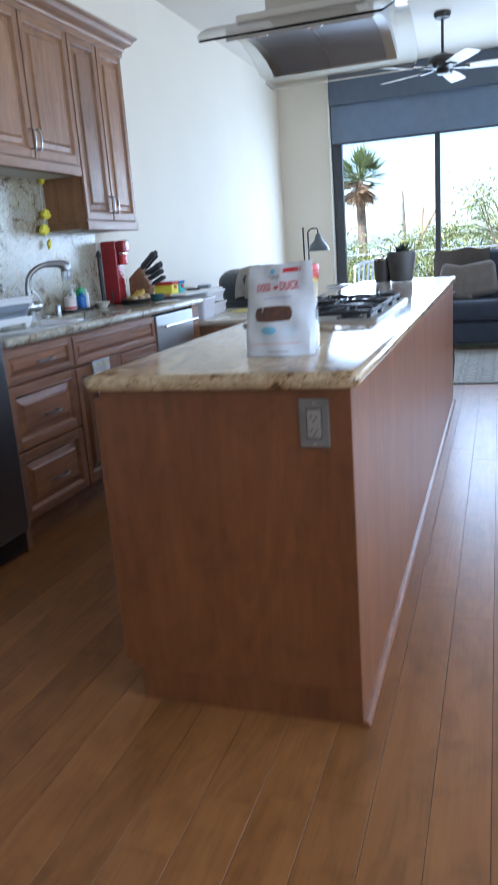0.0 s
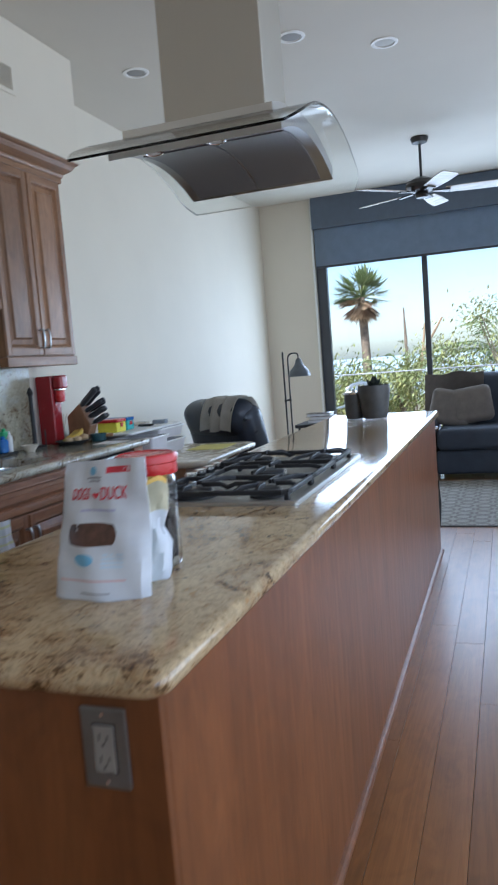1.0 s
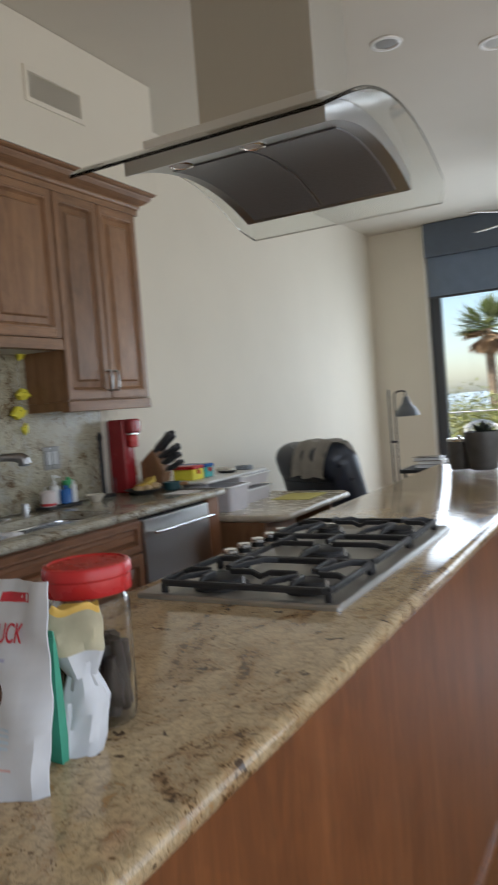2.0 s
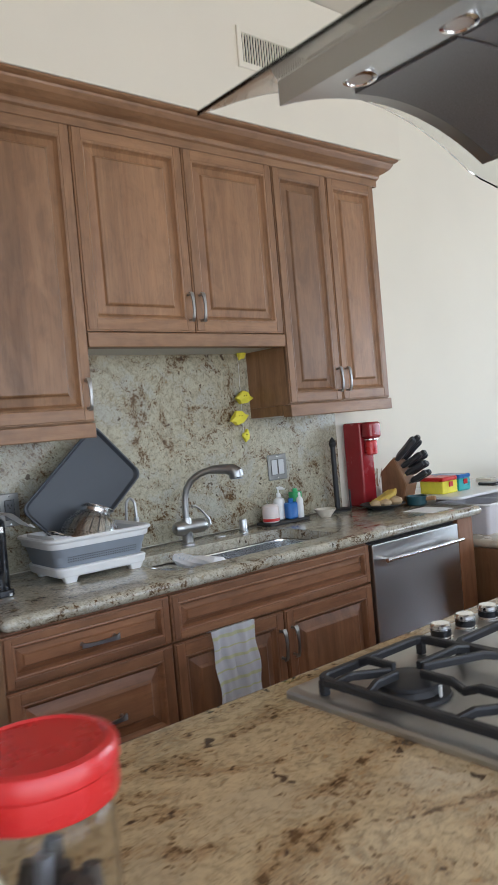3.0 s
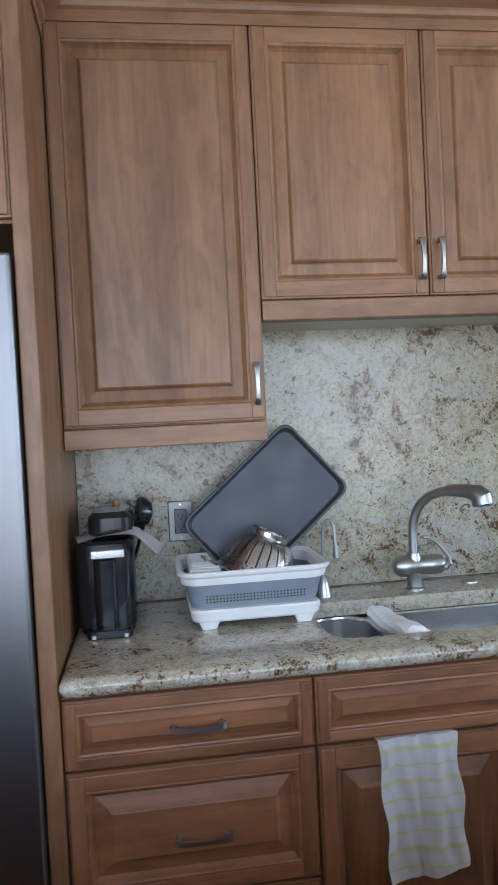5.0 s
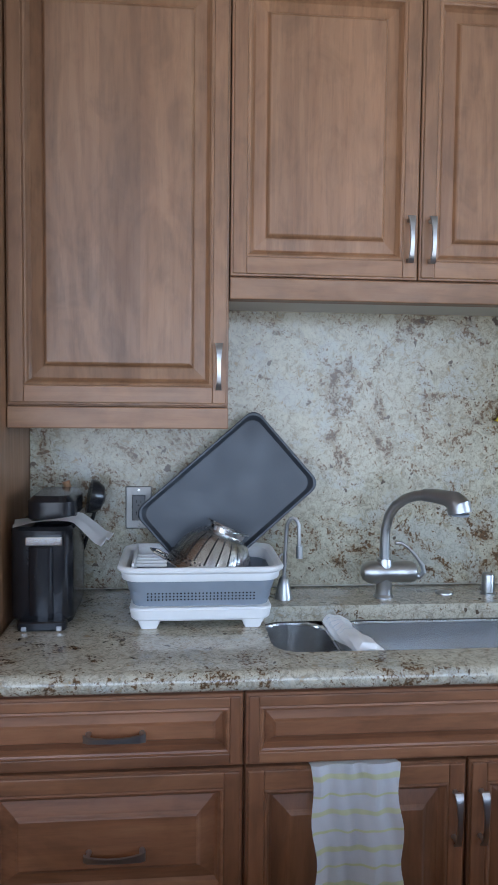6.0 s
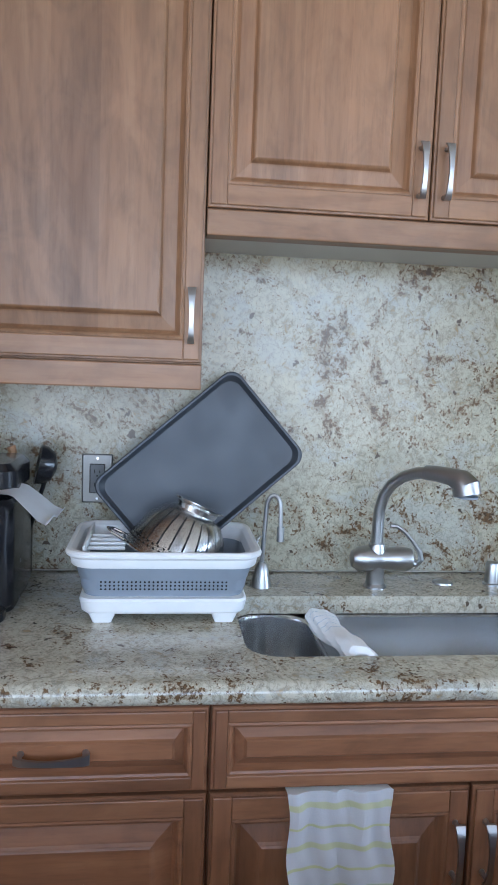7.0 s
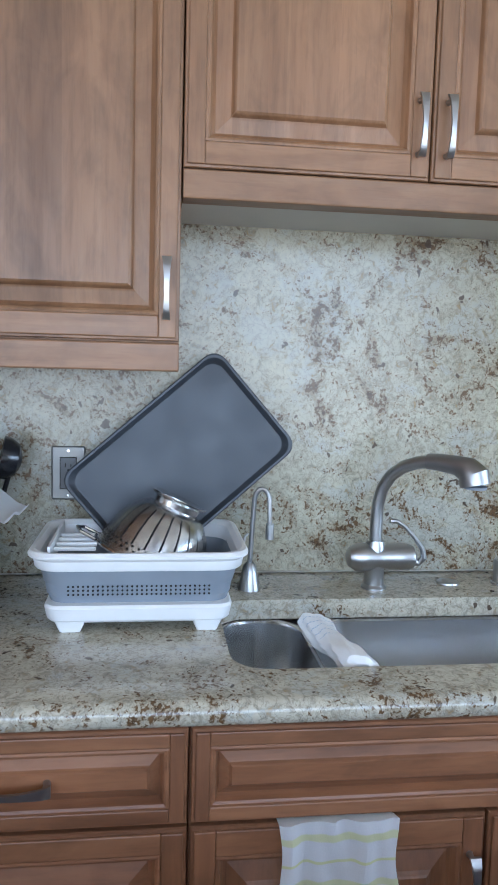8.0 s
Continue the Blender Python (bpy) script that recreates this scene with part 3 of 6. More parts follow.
for x in (-0.870, -0.665):
    z = arch(2.975) - 0.047
    s = part("spot_light", lathe((x, 2.978, z), [(0.031, 0.002), (0.031, -0.002), (0.024, -0.004), (0.022, 0.0)], 24), CHROME, hood, "round chrome lamp ring", smooth=True)
    part("lens", lathe((x, 2.978, z), [(0.0215, 0.001), (0.021, -0.0015)], 20), WHITE, s)
DUCT = brushed("dull_duct_steel", (0.55, 0.53, 0.48), 0.42, (1, 1, 0.03))
part("duct", box(-0.88, -0.542, 3.10, 3.338, 2.07, 2.62, 0.003), DUCT, hood, "brushed steel lower duct cover")
part("duct", box(-0.874, -0.548, 3.106, 3.332, 2.62, CEIL - 0.0015, 0.003), DUCT, hood, "brushed steel upper duct cover")

CX0, CX1, CY0, CY1 = -0.945, -0.428, 2.744, 3.674
hob = thing("gas_cooktop", (-0.69, 3.23, TOP), "stainless gas cooktop with black cast-iron grates", "cooktop")
rings = []
for inset, z in ((0.0, TOP + 0.0005), (0.0, TOP + 0.008), (0.003, TOP + 0.012), (0.016, TOP + 0.013), (0.030, TOP + 0.005), (0.05, TOP + 0.004)):
    rings.append(rounded(CX0 + inset, CX1 - inset, CY0 + inset, CY1 - inset, 0.012, z, 3))
part("tray", loft(rings), STEEL_DULL, hob, "brushed steel cooktop tray", smooth=True)
BURN = ((-0.785, 2.875, 0.052), (-0.555, 2.875, 0.037), (-0.66, 3.207, 0.056), (-0.785, 3.542, 0.037), (-0.555, 3.542, 0.044))
for x, y, r in BURN:
    b = part("burner", lathe((x, y, TOP + 0.004), [(r + 0.016, 0.0005), (r + 0.014, 0.006), (r, 0.008), (r - 0.004, 0.016), (r * 0.6, 0.0165)], 28), IRON, hob, "cast burner base", smooth=True)
    part("burner_cap", lathe((x, y, TOP + 0.004), [(r - 0.006, 0.017), (r, 0.018), (r, 0.024), (r - 0.006, 0.027), (0.004, 0.0275)], 28), IRON, b, smooth=True)
    part("igniter", tube([(x + r + 0.006, y + 0.005, TOP + 0.008), (x + r + 0.006, y + 0.005, TOP + 0.028)], 0.003, 8), WHITE, b, smooth=True)


def bar(a, b, w, h, bm):
    """A square iron bar between two points."""
    a, b = Vector(a), Vector(b)
    d = (b - a).normalized()
    s = d.cross(Vector((0, 0, 1))).normalized() * w / 2
    u = Vector((0, 0, h / 2))
    loft([[p - s * 0.8 - u, p + s * 0.8 - u, p + s + u * 0.5, p + s * 0.7 + u, p - s * 0.7 + u, p - s + u * 0.5] for p in (a, b)], bm)


GZ = TOP + 0.042
for g, (a, b) in enumerate(((2.778, 3.045), (3.052, 3.360), (3.367, 3.636))):
    x0, x1 = (-0.893, -0.463) if g != 1 else (-0.82, -0.463)
    bm = bmesh.new()
    ring = rounded(x0, x1, a, b, 0.018, GZ - 0.010, 2)
    for p, q in zip(ring, ring[1:] + ring[:1]):
        if (p - q).length > 1e-5:
            bar(p, q, 0.013, 0.014, bm)
    gp = part("grate", bm, IRON, hob, "black cast-iron pan grate")
    for x, y in ((x0 + 0.006, a + 0.006), (x1 - 0.006, a + 0.006), (x0 + 0.006, b - 0.006), (x1 - 0.006, b - 0.006)):
        part("foot", box(x - 0.007, x + 0.007, y - 0.007, y + 0.007, TOP + 0.005, GZ - 0.012, 0.002), IRON, gp)
    for cx, cy, r in BURN:
        if a < cy < b:
            reach = [(x0 if cx < -0.7 or g == 1 else (x0 + x1) / 2, cy), (x1 if cx > -0.62 or g == 1 else (x0 + x1) / 2, cy), (cx, a), (cx, b)]
            if g != 1:
                reach += [(cx - 0.07, a), (cx + 0.07, b)]
            for ex, ey in reach:
                bm = bmesh.new()
                e, m2, c = Vector((ex, ey, GZ - 0.010)), Vector((ex, ey, GZ)), Vector((cx, cy, GZ))
                d = c - m2
                d = d * (1 - 0.028 / d.length)
                knee = m2 + d * 0.28
                bar(e, knee, 0.011, 0.013, bm)
                bar(knee, m2 + d, 0.010, 0.013, bm)
                part("finger", bm, IRON, gp)
for i in range(5):
    y = 3.135 + 0.082 * i
    k = part("knob", lathe((-0.912, y, TOP + 0.006), [(0.024, 0.0), (0.024, 0.003), (0.019, 0.004), (0.019, 0.020), (0.0205, 0.022), (0.0205, 0.028), (0.017, 0.031), (0.003, 0.0315)], 28), CHROME, hob, "chrome and black control knob", smooth=True)
    part("knob_band", lathe((-0.912, y, TOP + 0.006), [(0.0196, 0.006), (0.0203, 0.007), (0.0203, 0.018), (0.0196, 0.019)], 28), BLACK, k, smooth=True)

# ---- glass doors at the far end ----
SHADE = cloth("mesh_shade_cloth", (0.30, 0.36, 0.44), 600, 0.9, 0.1)
t = SHADE.node_tree
glow = t.nodes.new("ShaderNodeBsdfTranslucent")
glow.inputs["Color"].default_value = (0.42, 0.50, 0.60, 1)
both = t.nodes.new("ShaderNodeMixShader")
both.inputs[0].default_value = 0.45
t.links.new(t.nodes["Principled BSDF"].outputs[0], both.inputs[1])
t.links.new(glow.outputs[0], both.inputs[2])
t.links.new(both.outputs[0], t.nodes["Material Output"].inputs["Surface"])
win = thing("window_1", (0.75, NORTH, 0), "wide dark-framed sliding glass doors to the terrace", "sliding door", kind="structure")
for a, b in ((-1.955, -1.842), (-0.745, -0.688), (0.56, 0.62), (2.33, 2.399)):
    part("frame_post", box(a, b, NORTH, NORTH + 0.09, 0.0405, CEIL - 0.08, 0.003), FRAME_METAL, win)
part("frame_head", box(-1.955, 2.399, NORTH, NORTH + 0.09, CEIL - 0.0795, CEIL - 0.002, 0.003), FRAME_METAL, win)
part("threshold", box(-1.955, 2.399, NORTH - 0.01, NORTH + 0.11, 0, 0.04, 0.003), FRAME_METAL, win)
for a, b in ((-1.842, -0.745), (-0.688, 0.56), (0.62, 2.33)):
    pane = part("pane", box(a + 0.001, b - 0.001, NORTH + 0.04, NORTH + 0.046, 0.041, CEIL - 0.081), GLASS, win, "clear glass pane")
    pane.visible_shadow = False
whole("door_trim", box(-1.985, -1.9605, NORTH - 0.045, NORTH - 0.0205, 0, CEIL - 0.002, 0.003), WHITE_PAINT, (0, 0, 0), "white painted door jamb trim", "trim", "structure")
blind = thing("roller_blind", (0.75, NORTH - 0.06, 2.36), "half-lowered grey-blue mesh roller blind", "blind")
part("shade", box(-1.94, 2.38, NORTH - 0.062, NORTH - 0.059, 2.385, CEIL - 0.01), SHADE, blind)
part("bottom_bar", box(-1.94, 2.38, NORTH - 0.070, NORTH - 0.050, 2.36, 2.385, 0.004), FRAME_METAL, blind)
part("valance", box(-1.95, 2.39, NORTH - 0.13, NORTH - 0.066, 2.80, CEIL - 0.003, 0.008), plain("slate_valance", (0.10, 0.125, 0.165), 0.7), blind, "dark slate fabric valance")

# opening in the east wall, never in view
side = thing("window_2", (EAST, 3.2, 0), "wide glass doors in the side wall", "sliding door", kind="structure")
part("frame_head", box(EAST + 0.03, EAST + 0.1, -1.8, 5.8, 2.99, 3.06), FRAME_METAL, side)
for y in (-1.8, 0.6, 3.17, 5.73):
    part("frame_post", box(EAST + 0.03, EAST + 0.1, y, y + 0.07, 0, 2.99), FRAME_METAL, side)

# ---- sink, taps and things on the worktop ----
DARK_NICKEL = brushed("dark_nickel", (0.40, 0.40, 0.41), 0.36, (1, 1, 1), 0.05)
sink = thing("sink", (-2.2, 3.64, 0.72), "two-bowl brushed steel undermount sink", "sink")


def bowl(name, x0, x1, y0, y1, r, depth):
    rings = [rounded(x0 - 0.002, x1 + 0.002, y0 - 0.002, y1 + 0.002, r, UNDER - 0.002, 6)]
    for k, z in ((0.0, UNDER - 0.003), (0.004, UNDER - 0.10), (0.008, UNDER - depth + 0.03), (0.02, UNDER - depth + 0.008), (0.05, UNDER - depth)):
        rings.append(rounded(x0 + k, x1 - k, y0 + k, y1 - k, max(r - k * 0.3, 0.02), z, 6))
    b = part(name, loft(rings, cap=(False, True)), SINK_STEEL, sink, smooth=True)
    flange = [rounded(x0 + k, x1 - k, y0 + k, y1 - k, max(r - k, 0.02), UNDER - 0.004 + z, 6) for k, z in ((0.0, 0.0), (0.0035, 0.002), (0.0075, 0.001), (0.0085, -0.004), (0.005, -0.006))]
    part("flange", loft(flange, cap=(False, False)), CHROME, b, smooth=True)
    c = ((x0 + x1) / 2, (y0 + y1) / 2, UNDER - depth)
    part("drain", lathe(c, [(0.045, 0.001), (0.042, 0.003), (0.03, 0.002), (0.028, 0.0012)], 24), CHROME, b, smooth=True)


bowl("small_bowl", -2.392, -2.052, 3.240, 3.418, 0.085, 0.15)
bowl("large_bowl", -2.392, -2.038, 3.456, 4.042, 0.07, 0.20)
part("divider", box(-2.385, -2.05, 3.4165, 3.4575, UNDER - 0.03, UNDER - 0.003, 0.008, 3), SINK_STEEL, sink, smooth=True)

tap = thing("kitchen_faucet", (-2.46, 3.597, TOP), "satin nickel pull-out kitchen faucet with one lever", "faucet")
part("base", lathe((-2.46, 3.597, TOP), [(0.027, 0), (0.027, 0.004), (0.022, 0.010), (0.021, 0.05), (0.026, 0.065), (0.021, 0.095), (0.0185, 0.105)], 24), NICKEL, tap, smooth=True)
part("valve_body", lathe((-2.46, 3.597, TOP + 0.068), [(0.006, -0.064), (0.020, -0.058), (0.029, -0.044), (0.031, -0.022), (0.027, 0.0), (0.0265, 0.022), (0.029, 0.048), (0.029, 0.072), (0.025, 0.084), (0.010, 0.092)], 24, axis="y"), NICKEL, tap, smooth=True)
lever = [(-2.46, 3.680, TOP + 0.062), (-2.455, 3.695, TOP + 0.056), (-2.45, 3.704, TOP + 0.068), (-2.45, 3.700, TOP + 0.088), (-2.452, 3.680, TOP + 0.115), (-2.454, 3.660, TOP + 0.136), (-2.455, 3.642, TOP + 0.148), (-2.455, 3.626, TOP + 0.149)]
part("lever", tube(lever, [0.010, 0.0085, 0.007, 0.006, 0.0045, 0.004, 0.005, 0.006], 10), NICKEL, tap, smooth=True)
neck = [(-2.46, 3.597, TOP + 0.10), (-2.46, 3.597, TOP + 0.15), (-2.458, 3.598, TOP + 0.185), (-2.450, 3.604, TOP + 0.222), (-2.434, 3.617, TOP + 0.252), (-2.410, 3.636, TOP + 0.274), (-2.384, 3.657, TOP + 0.286), (-2.362, 3.674, TOP + 0.290)]
part("spout", tube(neck, 0.0135, 14), NICKEL, tap, smooth=True)
head = [(-2.366, 3.671, TOP + 0.290), (-2.345, 3.688, TOP + 0.291), (-2.318, 3.710, TOP + 0.289), (-2.300, 3.725, TOP + 0.284), (-2.290, 3.733, TOP + 0.272), (-2.286, 3.736, TOP + 0.254)]
h = part("spray_head", tube(head, [0.0165, 0.018, 0.0195, 0.0255, 0.031, 0.029], 16), DARK_NICKEL, tap, "darker nickel spray head", smooth=True)
part("spray_face", lathe((-2.286, 3.736, TOP + 0.249), [(0.023, 0.004), (0.022, -0.001), (0.012, -0.002)], 20), GREY, h, smooth=True)

filt = thing("filter_faucet", (-2.46, 3.324, TOP), "small nickel filtered-water tap", "faucet")
part("base", lathe((-2.46, 3.324, TOP), [(0.024, 0), (0.0235, 0.006), (0.017, 0.035), (0.013, 0.052), (0.008, 0.058)], 20), NICKEL, filt, smooth=True)
pts = [(-2.46, 3.324, TOP + 0.055), (-2.457, 3.327, TOP + 0.13)] + [(-2.455 + 0.012 * k / 8, 3.345 - 0.0155 * math.cos(math.pi * k / 8), TOP + 0.19 + 0.028 * math.sin(math.pi * k / 8)) for k in range(9)] + [(-2.442, 3.362, TOP + 0.14)]
part("spout", tube(pts, 0.0052, 10), NICKEL, filt, smooth=True)
part("nozzle", tube([(-2.442, 3.362, TOP + 0.145), (-2.442, 3.362, TOP + 0.112)], [0.0085, 0.009], 12), NICKEL, filt, smooth=True)
part("lever", tube([(-2.46, 3.319, TOP + 0.12), (-2.455, 3.312, TOP + 0.115), (-2.452, 3.307, TOP + 0.095)], 0.003, 8), NICKEL, filt, smooth=True)
whole("air_gap", lathe((-2.478, 3.897, TOP), [(0.021, 0), (0.021, 0.004), (0.017, 0.006), (0.017, 0.052), (0.015, 0.056), (0.004, 0.0565)], 20), NICKEL, (-2.478, 3.897, TOP), "satin nickel air gap cap beside the sink", "air gap", smooth=True)
whole("hole_cover", lathe((-2.488, 3.777, TOP), [(0.025, 0), (0.024, 0.004), (0.014, 0.006), (0.012, 0.005), (0.004, 0.0055)], 20), NICKEL, (-2.488, 3.777, TOP), "round nickel cover plate set in the worktop", "cover plate", smooth=True)

# rolled cloth over the sink's divider
TOWEL = cloth("white_terry", (0.88, 0.88, 0.88), 520, 0.95, 0.5, 0.3)
STITCH = cloth("blue_stitching", (0.52, 0.60, 0.70), 520, 0.95, 0.4, 0.3)


def cloth_roll(s, a, grow=0.0):
    """A point on the lumpy roll: s along it, a round it."""
    c = Vector((-2.275 + 0.215 * s, 3.421 + 0.040 * s, UNDER + 0.022 + 0.010 * (1 - s) - 0.004 * math.sin(6 * s)))
    r = 0.0245 + 0.0025 * math.sin(7 * s + 1) + 0.0022 * math.sin(3 * a + 9 * s) + 0.0016 * math.sin(7 * a - 14 * s) + grow
    r *= 0.62 if s < 0.01 or s > 0.99 else 1.0
    return c + Vector((0.006 * math.sin(2 * a), 1.12 * r * math.cos(a), 0.86 * r * math.sin(a)))


rings = [[cloth_roll(i / 22, 2 * math.pi * k / 28) for k in range(28)] for i in range(23)]
roll_cloth = whole("rolled_cloth", loft(rings), TOWEL, (-2.2, 3.45, UNDER), "rolled white dish cloth with faint blue stitching over the sink divider", "dish cloth", smooth=True)
for s0 in (0.12, 0.20, 0.28, 0.36, 0.44):
    for k in range(12):
        a0 = 0.35 + 0.2 * k
        rows = [[cloth_roll(s0 + ds, a0 + da, 0.0008) for da in (0.0, 0.045, 0.09, 0.13)] for ds in (0.0, 0.006, 0.012)]
        part("stitch", loft(rows, cap=(False, False), closed=False), STITCH, roll_cloth)
pts = [(-2.10 + 0.022 * math.cos(a), 3.585 + 0.052 * math.sin(a), UNDER - 0.012 + 0.004 * math.sin(2 * a)) for a in [2 * math.pi * k / 28 for k in range(29)]]
whole("wire_hook", tube(pts + [(-2.062, 3.585, UNDER - 0.006), (-2.037, 3.585, UNDER - 0.006)], 0.0012, 6), CHROME, (-2.1, 3.585, UNDER - 0.012), "thin bent wire loop on the sink's side", "wire", smooth=True)

# collapsible dish rack
RX0, RX1, RY0, RY1 = -2.485, -2.205, 2.912, 3.282
rack = thing("dish_rack", (-2.345, 3.095, TOP), "white and grey collapsible dish rack", "dish rack")
part("drip_base", rounded_box(RX0 + 0.01, RX1 - 0.004, RY0 + 0.018, RY1 - 0.018, TOP + 0.018, TOP + 0.050, 0.03, 0.005, 0.006), WHITE, rack, "white plastic drip base", smooth=True)
for x in (RX0 + 0.05, RX1 - 0.028):
    for y in (RY0 + 0.065, RY1 - 0.065):
        part("foot", loft([rounded(x - 0.012, x + 0.012, y - 0.018, y + 0.018, 0.005, TOP + 0.0003), rounded(x - 0.016, x + 0.016, y - 0.027, y + 0.027, 0.006, TOP + 0.0205)]), WHITE, rack, smooth=True)
rings = []
for k, z in ((0.026, 0.050), (0.0225, 0.062), (0.021, 0.064), (0.018, 0.084), (0.0165, 0.086), (0.0115, 0.108), (0.010, 0.110), (0.008, 0.118), (0.008, 0.122)):
    rings.append(rounded(RX0 + k, RX1 - k, RY0 + k, RY1 - k, 0.035, TOP + z, 6))
inner = [rounded(RX0 + k + 0.004, RX1 - k - 0.004, RY0 + k + 0.004, RY1 - k - 0.004, 0.032, TOP + z, 6) for k, z in ((0.008, 0.122), (0.020, 0.07), (0.03, 0.052))]
basin = part("basin", loft(rings + inner), GREY, rack, "grey silicone basin with rows of holes", smooth=True)
# dark pegs paint the shade of the holes
for i in range(30):
    for j in range(3):
        y = RY0 + 0.062 + (RY1 - RY0 - 0.124) * i / 29
        z = TOP + 0.0665 + 0.0075 * j
        part("hole", lathe((RX1 - 0.0213 + 0.0012 * j, y, z), [(0.0019, 0.0), (0.0019, 0.0022)], 6, axis="x"), SHADOW_GAP, basin)
rings = []
for k, z in ((0.008, 0.112), (0.003, 0.1125), (0.001, 0.116), (-0.001, 0.130), (-0.008, 0.136), (-0.009, 0.141), (-0.005, 0.146), (0.002, 0.146), (0.010, 0.138), (0.014, 0.112)):
    rings.append(rounded(RX0 + k, RX1 - k, RY0 + k, RY1 - k, 0.045, TOP + z, 6))
rings.append(rings[0])
part("rim", loft(rings, cap=(False, False)), WHITE, rack, "white plastic rim", smooth=True)
part("cutlery_box", box(RX0 + 0.03, RX1 - 0.03, RY0 + 0.024, RY0 + 0.03, TOP + 0.112, TOP + 0.150, 0.002), WHITE, rack)
for i in range(4):
    x = RX0 + 0.10 + 0.035 * i
    part("tine", box(x, x + 0.009, RY0 + 0.03, RY0 + 0.105, TOP + 0.132, TOP + 0.140, 0.003), WHITE, rack)

# baking tray propped in the rack
tray = thing("baking_tray", (-2.445, 3.12, TOP + 0.06), "dark grey non-stick baking tray propped on its corner", "baking tray")
L2, W2 = 0.211, 0.135
rings = []
for inset, d in ((0.0, 0.0), (0.0, 0.003), (0.002, 0.005), (0.006, 0.0048), (0.009, 0.001), (0.012, -0.005), (0.015, -0.0085), (0.021, -0.0095)):
    rings.append(rounded(-L2 + inset, L2 - inset, -W2 + inset, W2 - inset, 0.030, d, 6))
under = [rounded(-L2 + k, L2 - k, -W2 + k, W2 - k, 0.030, d, 6) for k, d in ((0.021, -0.011), (0.014, -0.010), (0.010, -0.0065), (0.007, -0.002), (0.003, 0.0))]
bm = loft(rings + under + rings[:1], cap=(False, False))
bm.faces.ensure_lookup_table()
n = len(rings[0])
bm.verts.ensure_lookup_table()
for row, flip in ((7, False), (8, True)):
    vs = [bm.verts[row * n + i] for i in range(n)]
    bm.faces.new(vs[::-1] if flip else vs)
# the tray's own x runs along its length, y across, z out of its face
ang = radians(41.2)
along = Vector((0, math.cos(ang), math.sin(ang)))
outward = Vector((1, 0.0, 0.10)).normalized()
across = outward.cross(along).normalized()
along = across.cross(outward)
turn = Matrix((along, across, outward)).transposed().to_4x4()
bmesh.ops.transform(bm, matrix=Matrix.Translation((-2.470, 3.174, 1.189)) @ turn, verts=bm.verts[:])
part("pan", bm, TRAY_GREY, tray, smooth=True)

# steel colander, tipped upside down in the rack
POLISHED = brushed("polished_steel", (0.88, 0.88, 0.87), 0.2, (1, 1, 1), 0.04)
col = thing("colander", (-2.36, 3.19, 1.02), "polished steel colander lying tipped in the dish rack", "colander")
cm = Matrix.Translation((-2.360, 3.115, 1.012)) @ pose(0, 0, 0, -24, -5, 0) @ Matrix.Scale(1.06, 4)
prof = [(0.107, 0.0), (0.104, 0.002), (0.101, 0.012), (0.098, 0.026), (0.091, 0.05), (0.087, 0.060), (0.080, 0.074), (0.064, 0.094), (0.050, 0.103), (0.043, 0.106)]
N = 168
bm = bmesh.new()
rows = [[bm.verts.new((r * math.cos(2 * math.pi * i / N), r * math.sin(2 * math.pi * i / N), z)) for i in range(N)] for r, z in prof]
for j, (a, b) in enumerate(zip(rows, rows[1:])):
    for i in range(N):
        if 3 <= j <= 6 and i % 7 == 0:
            continue
        bm.faces.new((a[i], a[(i + 1) % N], b[(i + 1) % N], b[i]))
bm.faces.new(rows[-1])
bmesh.ops.solidify(bm, geom=bm.faces[:], thickness=0.0015)
bmesh.ops.transform(bm, matrix=cm, verts=bm.verts[:])
body = part("slotted_bowl", bm, POLISHED, col, smooth=True)
bm = bmesh.new()
for k in range(48):
    for r, z in ((0.1010, 0.016), (0.0994, 0.024)):
        a = 2 * math.pi * (k + (0.5 if z > 0.02 else 0)) / 48
        q = pose(0, 0, 0, 0, 0, math.degrees(a)) @ Vector((r + 0.0012, 0, z))
        d = Vector((math.cos(a), math.sin(a), 0.15))
        tube([q - d * 0.001, q + d * 0.0002], 0.0021, 7, bm)
bmesh.ops.transform(bm, matrix=cm, verts=bm.verts[:])
tagged(part("round_holes", bm, SHADOW_GAP, body), kind="stuff")
bm = lathe((0, 0, 0), [(0.044, 0.104), (0.046, 0.116), (0.055, 0.121), (0.056, 0.124), (0.053, 0.124), (0.043, 0.118), (0.041, 0.105)], 36, cap=(False, False))
bmesh.ops.transform(bm, matrix=cm, verts=bm.verts[:])
part("foot_ring", bm, POLISHED, col, smooth=True)
bm = lathe((0, 0, 0), [(0.106, -0.003), (0.111, -0.003), (0.112, 0.0), (0.111, 0.003), (0.106, 0.003)], 40, cap=(False, False))
bmesh.ops.transform(bm, matrix=cm, verts=bm.verts[:])
part("rim", bm, CHROME, col, smooth=True)
pts = [cm @ Vector(p) for p in ((-0.035, -0.106, 0), (-0.03, -0.135, 0.002), (0.0, -0.145, 0.003), (0.03, -0.135, 0.002), (0.035, -0.106, 0))]
part("handle", tube(pts, 0.0035, 8), CHROME, col, smooth=True)

